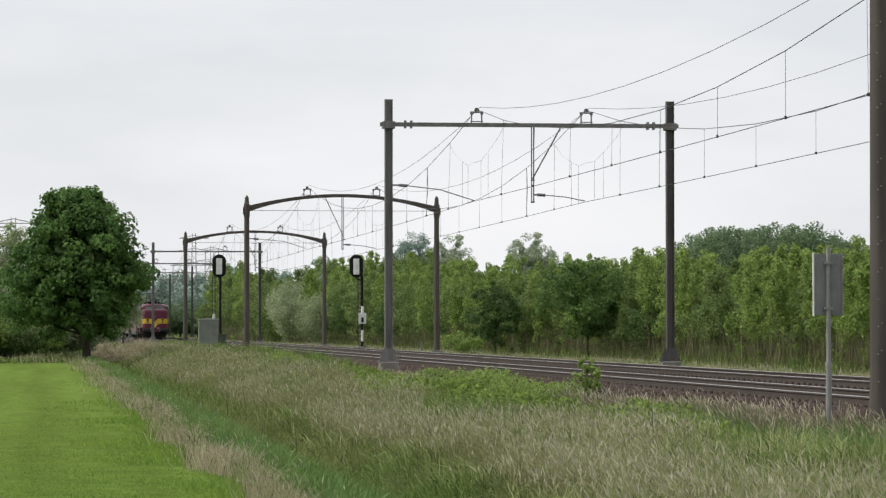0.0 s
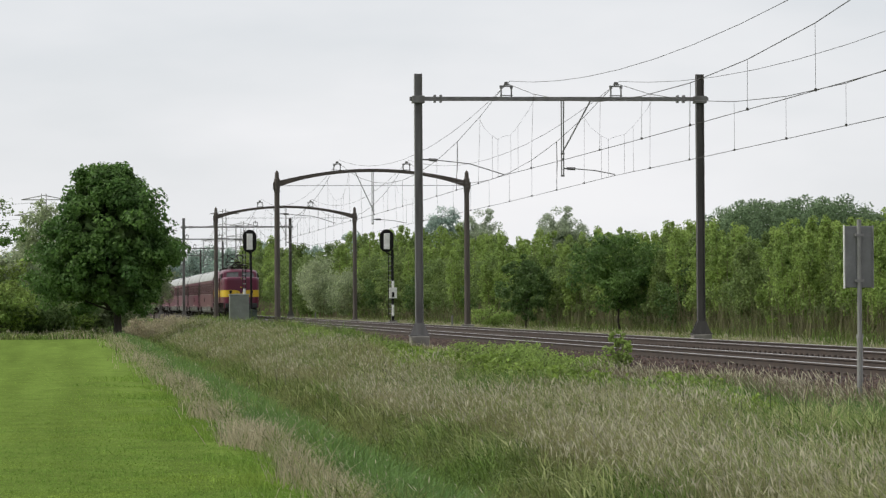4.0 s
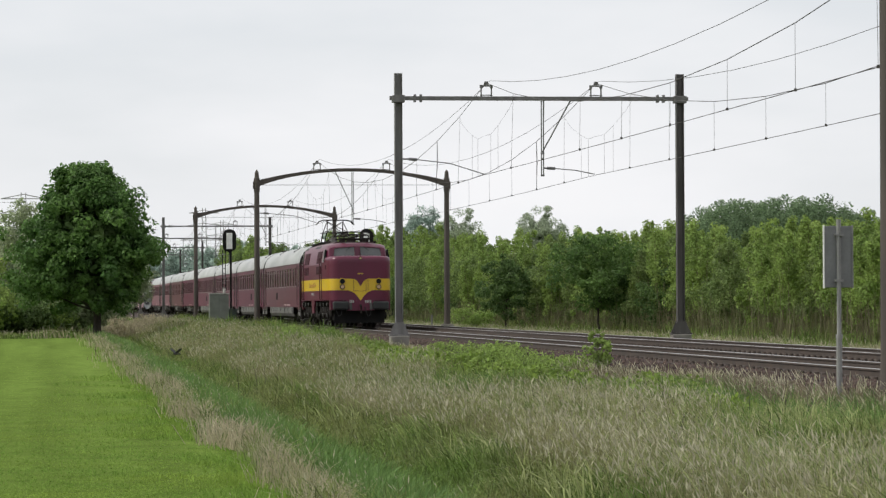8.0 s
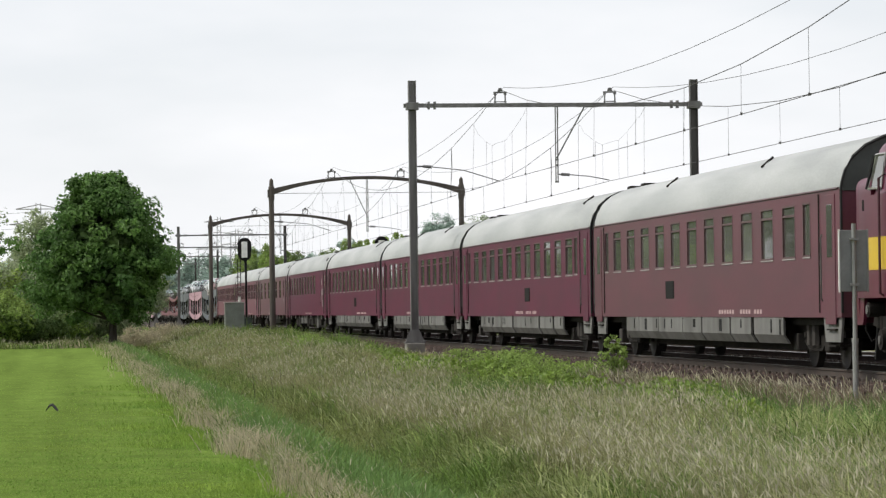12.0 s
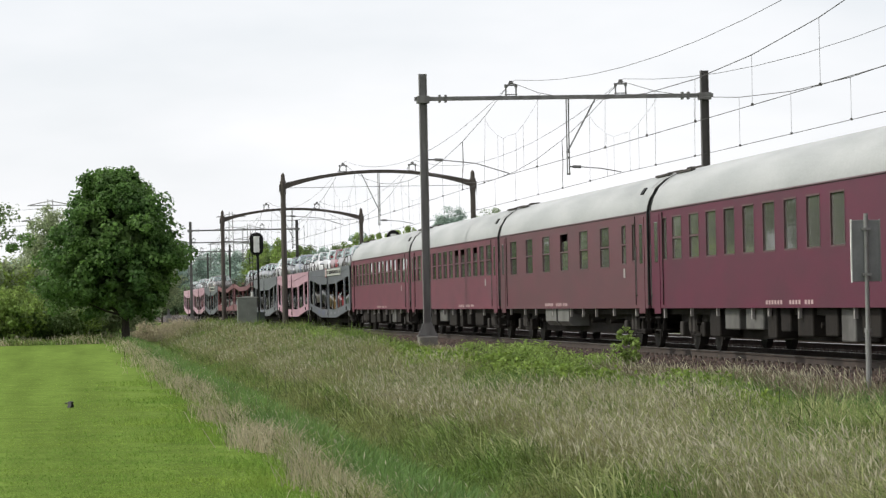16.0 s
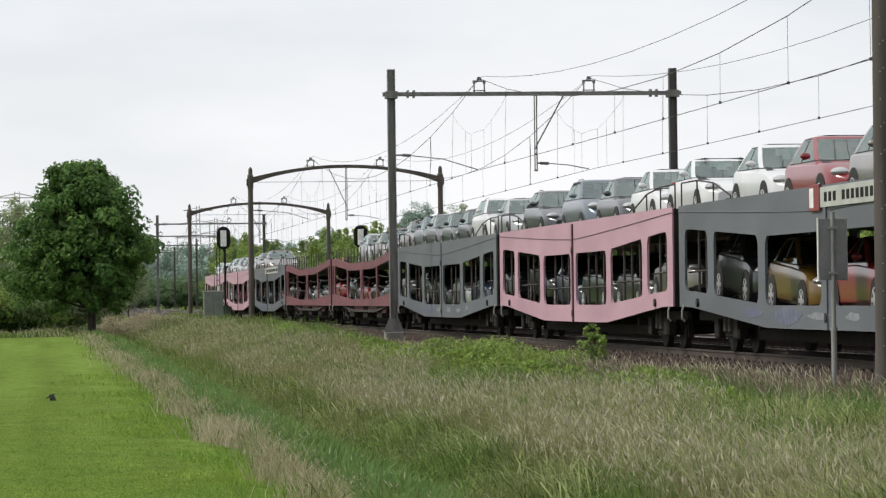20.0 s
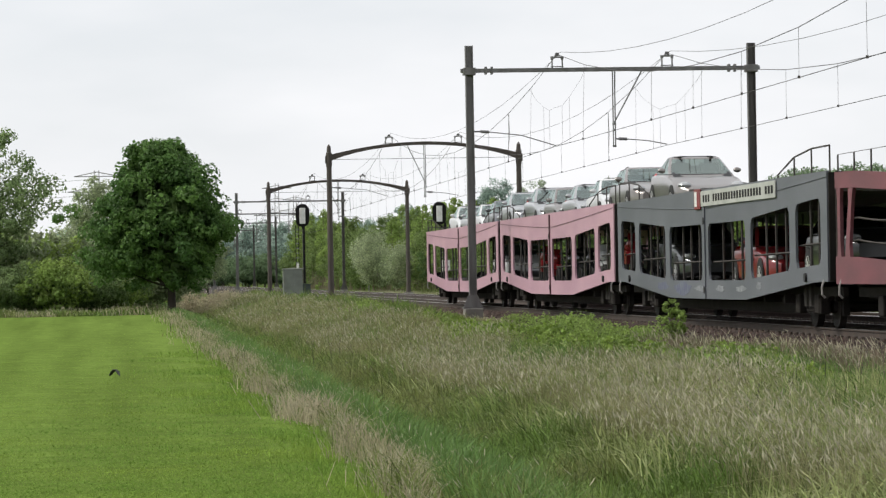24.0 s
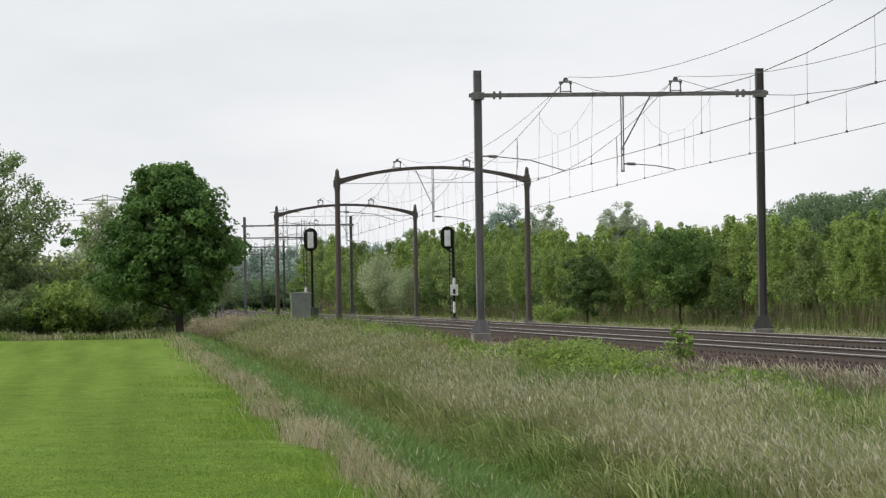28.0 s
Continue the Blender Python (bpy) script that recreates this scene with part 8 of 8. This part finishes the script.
    # lush taller patches beside the ballast, and longer tufts in the meadow's edge
    for cx, cy, sx, sy, n, h in ((10.1, 47, .7, 6, 4200, .5), (10.6, 36, .6, 4, 3600, .55), (10.0, 70, .6, 9, 2600, .36), (9.2, 30, .7, 3, 2600, .5), (7.6, 33, .5, 4, 2600, .5), (8.0, 58, .6, 5, 2200, .5)):
        x, y = cx + sx * rs.normal(size=n), cy + sy * rs.normal(size=n)
        keep = (x < 11.7) & (y > 25)
        x, y = x[keep], y[keep]
        v, f, tip = blades(x, y, h * rs.uniform(.5, 1.25, len(x)), .010 * (1 + y / 60) * rs.uniform(.7, 1.4, len(x)), rs, .35, .2)
        lush.append((v, f))
    x, y, out, big = tufts(15000, 0, 1, 25, 85, rs, 40, .16)
    x = edge_wave(y) + .2 - 1.0 * np.abs(x) ** 1.5 - .25 * np.abs(out[:, 0])
    keep = (x < edge_wave(y) + .1) & (np.sin(y * .9 + x * 2) + np.sin(y * .37 + 2) > -.2)
    v, f, tip = blades(x[keep], y[keep], .09 * (rs.uniform(.5, 1.3, len(x)) * big)[keep], .011 * rs.uniform(.7, 1.3, int(keep.sum())), rs, .9, .2)
    mead.append((v, f))
    # strip beyond the tracks, reeds under the young trees, and the far verge of the field
    n = 60000
    y = 80 + 260 * rs.rand(n) ** 1.3
    x = 21.6 + 7.6 * rs.rand(n)
    v, f, tip = blades(x, y, .34 * rs.uniform(.4, 1.3, n), .026 * rs.uniform(.6, 1.4, n), rs, .8)
    dry = np.repeat(np.sin(x * .8 + y * .11) + np.sin(y * .21) + rs.normal(scale=.5, size=n) > .1, 2)
    far.append((v, f[~dry]))
    tan.append((v, f[dry]))
    # grass that creeps over the ballast shoulder farther along
    m = 34000
    gy = 96 + 170 * rs.rand(m) ** 1.2
    gx = 11.3 + (np.interp(gy, (96, 112, 170), (.5, 1.5, 1.75)) + .25 * np.sin(gy * .4) * np.sin(gy * .13)) * rs.rand(m)
    gh = .28 * rs.uniform(.4, 1.25, m) * np.interp(gx, (11.3, 12.8), (1.1, .75)) + np.interp(gx, (12.0, 12.8), (0, .12))
    gv, gf, gt = blades(gx, gy, gh, .022 * (gy / 120) * rs.uniform(.6, 1.4, m), rs, .5, .25)
    dry = np.repeat(np.sin(gx * 1.4 + gy * .17) + np.sin(gy * .31) + rs.normal(scale=.6, size=m) > .2, 2)
    bank.append((gv, gf[~dry]))
    straw.append((gv, gf[dry]))
    heads.append(seed_heads(gt[::9], .12 * rs.uniform(.6, 1.3, len(gt[::9])), rs))
    # dry pinkish tufts leaning over the ballast shoulder
    m = 17000
    ox = 10.4 + 2.0 * rs.rand(m) ** 1.3
    oy = np.where(rs.rand(m) < .75, 25 + 42 * rs.rand(m) ** 1.2, 56 + 6 * rs.normal(size=m))
    ov, of, ot = blades(ox, oy, .56 * rs.uniform(.5, 1.3, m) * np.interp(ox, (11, 12.5), (1, .75)) * np.interp(oy, (50, 75), (1, .7)), .008 * (1 + oy / 60) * rs.uniform(.6, 1.3, m), rs, .45, .4)
    os_ = rs.rand(m) < .2
    heads.append(seed_heads(ot[os_], .12 * rs.uniform(.6, 1.3, os_.sum()), rs))
    sel = rs.rand(n) < .05
    heads.append(seed_heads(tip[sel], .16 * rs.uniform(.6, 1.3, sel.sum()), rs))
    n = 14000
    y = 181 + 9 * rs.rand(n)
    x = -22 + 25.5 * rs.rand(n)
    v, f, tip = blades(x, y, .36 * rs.uniform(.3, 1.3, n) * (1 + .4 * np.sin(x * 1.3) * np.sin(x * .37 + 1)), .04 * rs.uniform(.6, 1.4, n), rs)
    dry = np.repeat(np.sin(x * 1.1) + np.sin(x * .43 + 2) + rs.normal(scale=.7, size=n) > 1.5, 2)
    far.append((v, f[~dry]))
    tan.append((v, f[dry]))
    sel = rs.rand(n) < .07
    heads.append(seed_heads(tip[sel], .2 * rs.uniform(.6, 1.3, sel.sum()), rs))
    stuff("bank_grass", *join(bank), M["grass_mix"], "tall mixed green and straw grass on the railway bank")
    stuff("verge_grass", *join(tan), M["grass_tan"], "tan seeding grass along the field edge and bank")
    stuff("straw_grass", *join(straw), M["grass_straw"], "yellowish straw grass in patches on the bank")
    stuff("shoulder_grass", ov, of, M["grass_pink"], "dull pinkish seeding grass along the ballast shoulder")
    stuff("seed_heads", *join(heads), M["straw"], "pale drooping grass seed heads in the wind")
    stuff("ditch_grass", *join(lush), M["grass_lush"], "lush green grass in the shallow ditch")
    stuff("meadow_grass", *join(mead), M["meadow"], "short bright-green meadow grass")
    stuff("strip_grass", *join(far), M["grass_mix"], "tall grass strip beyond the tracks")
    n = 14000
    y = 92 + 240 * rs.rand(n) ** 1.3
    x = 28.9 + 3.4 * rs.rand(n)
    v, f, tip = blades(x, y, rs.uniform(.3, 2.2, n), .020 * rs.uniform(.6, 1.4, n), rs, .28, .04)
    stuff("dry_stems", v, f, M["reed"], "thin dry stems and shoots under the young trees", "stems")
    # grass and herbs at the foot of the young trees
    n = 14000
    y = 92 + 240 * rs.rand(n) ** 1.4
    x = 28.4 + 3.0 * rs.rand(n)
    v, f, tip = blades(x, y, rs.uniform(.25, .72, n) * (1 + .5 * np.sin(y * .7) * np.sin(y * .23 + 1)), .030 * rs.uniform(.6, 1.4, n), rs, .4, .06)
    stuff("undergrowth_grass", v, f, M["grass_mix"], "rank green grass at the foot of the young trees")
    # broad-leaved herbs in low patches on the bank's shoulder
    n = 12000
    x, y = 8.0 + 3.4 * rs.rand(n), 40 + 64 * rs.rand(n) ** 1.15
    keep = np.sin(x * 2.1 + 1.5 * np.sin(y * .31)) + np.sin(y * .43 + x * .6) + .9 * np.sin(y * .13 - 1.2) + np.interp(x, (8.0, 9.4, 10.8, 11.2), (-1.2, .3, .4, -1.2)) > rs.normal(scale=.5, size=n)
    x, y = x[keep], y[keep]
    tall = .34 * rs.uniform(.3, 1.1, len(x)) * (1 + .5 * np.sin(x * 3.1 + y * .9)) * np.interp(x, (9.6, 11.0), (1, .35))
    v, f = leaf_cloud(np.stack([x, y, ground_z(x, y) + tall], -1), rs.uniform(.09, .19, len(x)), 16, .085, rs, .6, .5)
    stuff("bank_herbs", v, f, M["herb"], "low yellow-green broad-leaved herbs on the bank", "herbs")
    # dark thistle stalks standing in the grass
    lots = []
    for cx, cy, k in ((8.6, 46, 7), (9.2, 41, 8), (7.9, 50, 6), (9.9, 58, 5), (6.6, 62, 6), (8.2, 63, 6), (7.4, 38, 6), (10.3, 37, 8), (7.2, 76, 6), (6.2, 66, 5), (5.4, 80, 6)):
        x = cx + rs.normal(scale=.35, size=k)
        y = cy + rs.normal(scale=.5, size=k)
        v, f, tip = blades(x, y, rs.uniform(.55, .85, k), .018 * np.ones(k), rs, .12, .05, 1.0)
        lots.append((v, f))
        for j in range(4):
            t = np.repeat(tip, 2, 0) + rs.normal(scale=.06, size=(2 * k, 3))
            lots.append(seed_heads(t, .055 * np.ones(2 * k), rs))
    stuff("thistles", *join(lots), M["weed"], "dark withered thistle stalks in the bank grass", "weed")


build_grass()


# ---- distant pylons ----
def build_pylon(x, y, h):
    p = thing("power_pylon", "distant grey lattice power pylon", "pylon", "pylons", at=pose(x, y, -.6))
    bm = bmesh.new()
    for sx in (-1, 1):
        for sy in (-1, 1):
            tube(bm, [(sx * 3, sy * 3, 0), (sx * .8, sy * .8, h * .62), (sx * .5, sy * .5, h)], .09, 4)
    for i in range(9):
        z0, z1 = h * i / 10, h * (i + 1) / 10
        w0, w1 = 3 - 2.3 * i / 10, 3 - 2.3 * (i + 1) / 10
        tube(bm, [(-w0, -w0, z0), (w1, -w1, z1)], .05, 4)
        tube(bm, [(w0, -w0, z0), (-w1, -w1, z1)], .05, 4)
    part("lattice_tower", bm, M["galv"], p)
    for z, w in ((h * .68, 8), (h * .82, 6.5), (h * .95, 5)):
        bm = bmesh.new()
        tube(bm, [(-w, 0, z), (0, 0, z + 1), (w, 0, z)], .10, 4)
        tube(bm, [(-w, 0, z), (w, 0, z)], .10, 4)
        part("cross_arm", bm, M["galv"], p)
    return p


for px, py, ph in ((-1.8, 760, 26.5), (-2, 1300, 40), (58, 1150, 34), (78, 1400, 36), (50, 1500, 36)):
    build_pylon(px, py, ph)
bm = bmesh.new()
for z in (17, 20.5, 24):
    for dx in (0,):
        tube(bm, [(-301.8 + 30 * i, 760 + dx, z - 5 * (1 - (i / 5 - 1) ** 2)) for i in range(11)], .03, 4)
tagged(part("power_lines", bm, M["wire"]), "thin power lines to a distant pylon", "power line", kind="structure")


# ---- a blackbird over the field ----
STAND = -0.60


def build_bird():
    b = thing("blackbird", "small black bird flying low and feeding in the meadow", "bird")
    k = 0.36
    bm = bmesh.new()
    loft(bm, [[(k * r * math.cos(a), k * y, k * r * .9 * math.sin(a)) for a in [n * math.pi / 4 for n in range(8)]] for y, r in ((-.24, .015), (-.20, .035), (-.14, .045), (-.05, .065), (.08, .055), (.17, .03), (.27, .045), (.30, .02))])
    part("body", bm, M["crow"], b, "", True)
    wings = []
    for s in (-1, 1):
        bm = bmesh.new()
        prism(bm, [(u * k, v * k) for u, v in ((0, -.10), (s * .22, -.13), (s * .46, -.06), (s * .50, .02), (s * .36, .10), (s * .20, .09), (0, .10))], -.004, .004, "z")
        w = part("wing", bm, M["crow"], b)
        wings.append((w, s))
    return b, wings


BIRD, WINGS = build_bird()


# ---- what moves ----
def front_at(t):
    """Distance of the locomotive's front corner along the line."""
    u = t - 12
    late = max(0.0, t - 22)
    early = max(0.0, 10.5 - t)
    return 38.98 - 27.943 * u - 0.04564 * u * u + 0.002346 * u ** 3 - 0.09 * late * late + 1.35 * early * early / (early + 1.5)


def motions():
    times = [1.0 * i for i in range(29)]
    for item in ROLLING:
        ob, behind = item[0], item[1]
        z = item[2] if len(item) > 2 else 0
        tilt = item[3] if len(item) > 3 else 0
        side = item[5] if len(item) > 5 else 0
        walk(ob, [(t, pose(NEAR_TRACK + side, front_at(t) + behind, z, tilt, 0, 0)) for t in times])
    # the bird rises from the bank, crosses the verge, lands in the meadow, feeds and flies off
    walk(BIRD, [(0, pose(8.6, 92, -0.55)), (6.0, pose(8.4, 91, -0.50)), (6.5, pose(4.79, 80, 0.59, 0, 0, -25)), (7, pose(4.60, 72, 0.39, 0, 0, -30)), (8.4, pose(1.9, 68, 0.1, 0, 0, -60)),
                (9.8, pose(-0.19, 66, -0.18, 0, 0, -60)), (10.2, pose(-0.32, 64, -0.32, 0, 0, -20)), (10.6, pose(-0.14, 63, -0.33, 0, 0, 20)), (11, pose(-0.01, 62.5, -0.34, 0, 0, 30)),
                (11.3, pose(0.05, 62, -0.30, 20, 0, 50)), (11.7, pose(0.03, 61.5, -0.45, 0, 0, 110)), (12.2, pose(0.06, 65.7, STAND, -25, 0, 160)), (14.5, pose(0.05, 65.6, STAND, -25, 0, 150)),
                (15, pose(0.07, 65.2, STAND, -25, 0, 100)), (16, pose(0.15, 64.3, STAND, -8, 0, 60)), (17, pose(0.36, 64.1, STAND, -25, 0, 90)), (18, pose(0.43, 63.6, STAND, -25, 0, 50)),
                (20, pose(0.44, 63.9, STAND, -25, 0, 110)), (22, pose(0.40, 64.4, STAND, -25, 0, 60)), (22.5, pose(0.42, 64.5, STAND, -25, 0, 20)), (23.8, pose(0.40, 64.7, STAND, -20, 0, -40)),
                (24.5, pose(-2.02, 70, -0.29, 10, 0, -70)), (25.2, pose(-6.5, 74, 0.6, 10, 0, -80)), (28, pose(-34, 90, 4.0, 0, 0, -80))])
    for wing, s in WINGS:
        rows = [(0, pose(s * .02, 0, .02, 0, s * 70, 0)), (5.9, pose(s * .02, 0, .02, 0, s * 70, 0))]
        rows += [(6.1 + .1 * i, pose(s * .02, 0, .02, 0, -s * (30 * math.sin(i * 1.7) + 8), 0)) for i in range(59)]
        rows += [(12.2, pose(s * .02, 0, .02, 0, s * 70, 0)), (23.9, pose(s * .02, 0, .02, 0, s * 70, 0))]
        rows += [(24.1 + .1 * i, pose(s * .02, 0, .02, 0, -s * (30 * math.sin(i * 1.7) + 8), 0)) for i in range(40)]
        walk(wing, rows)


motions()
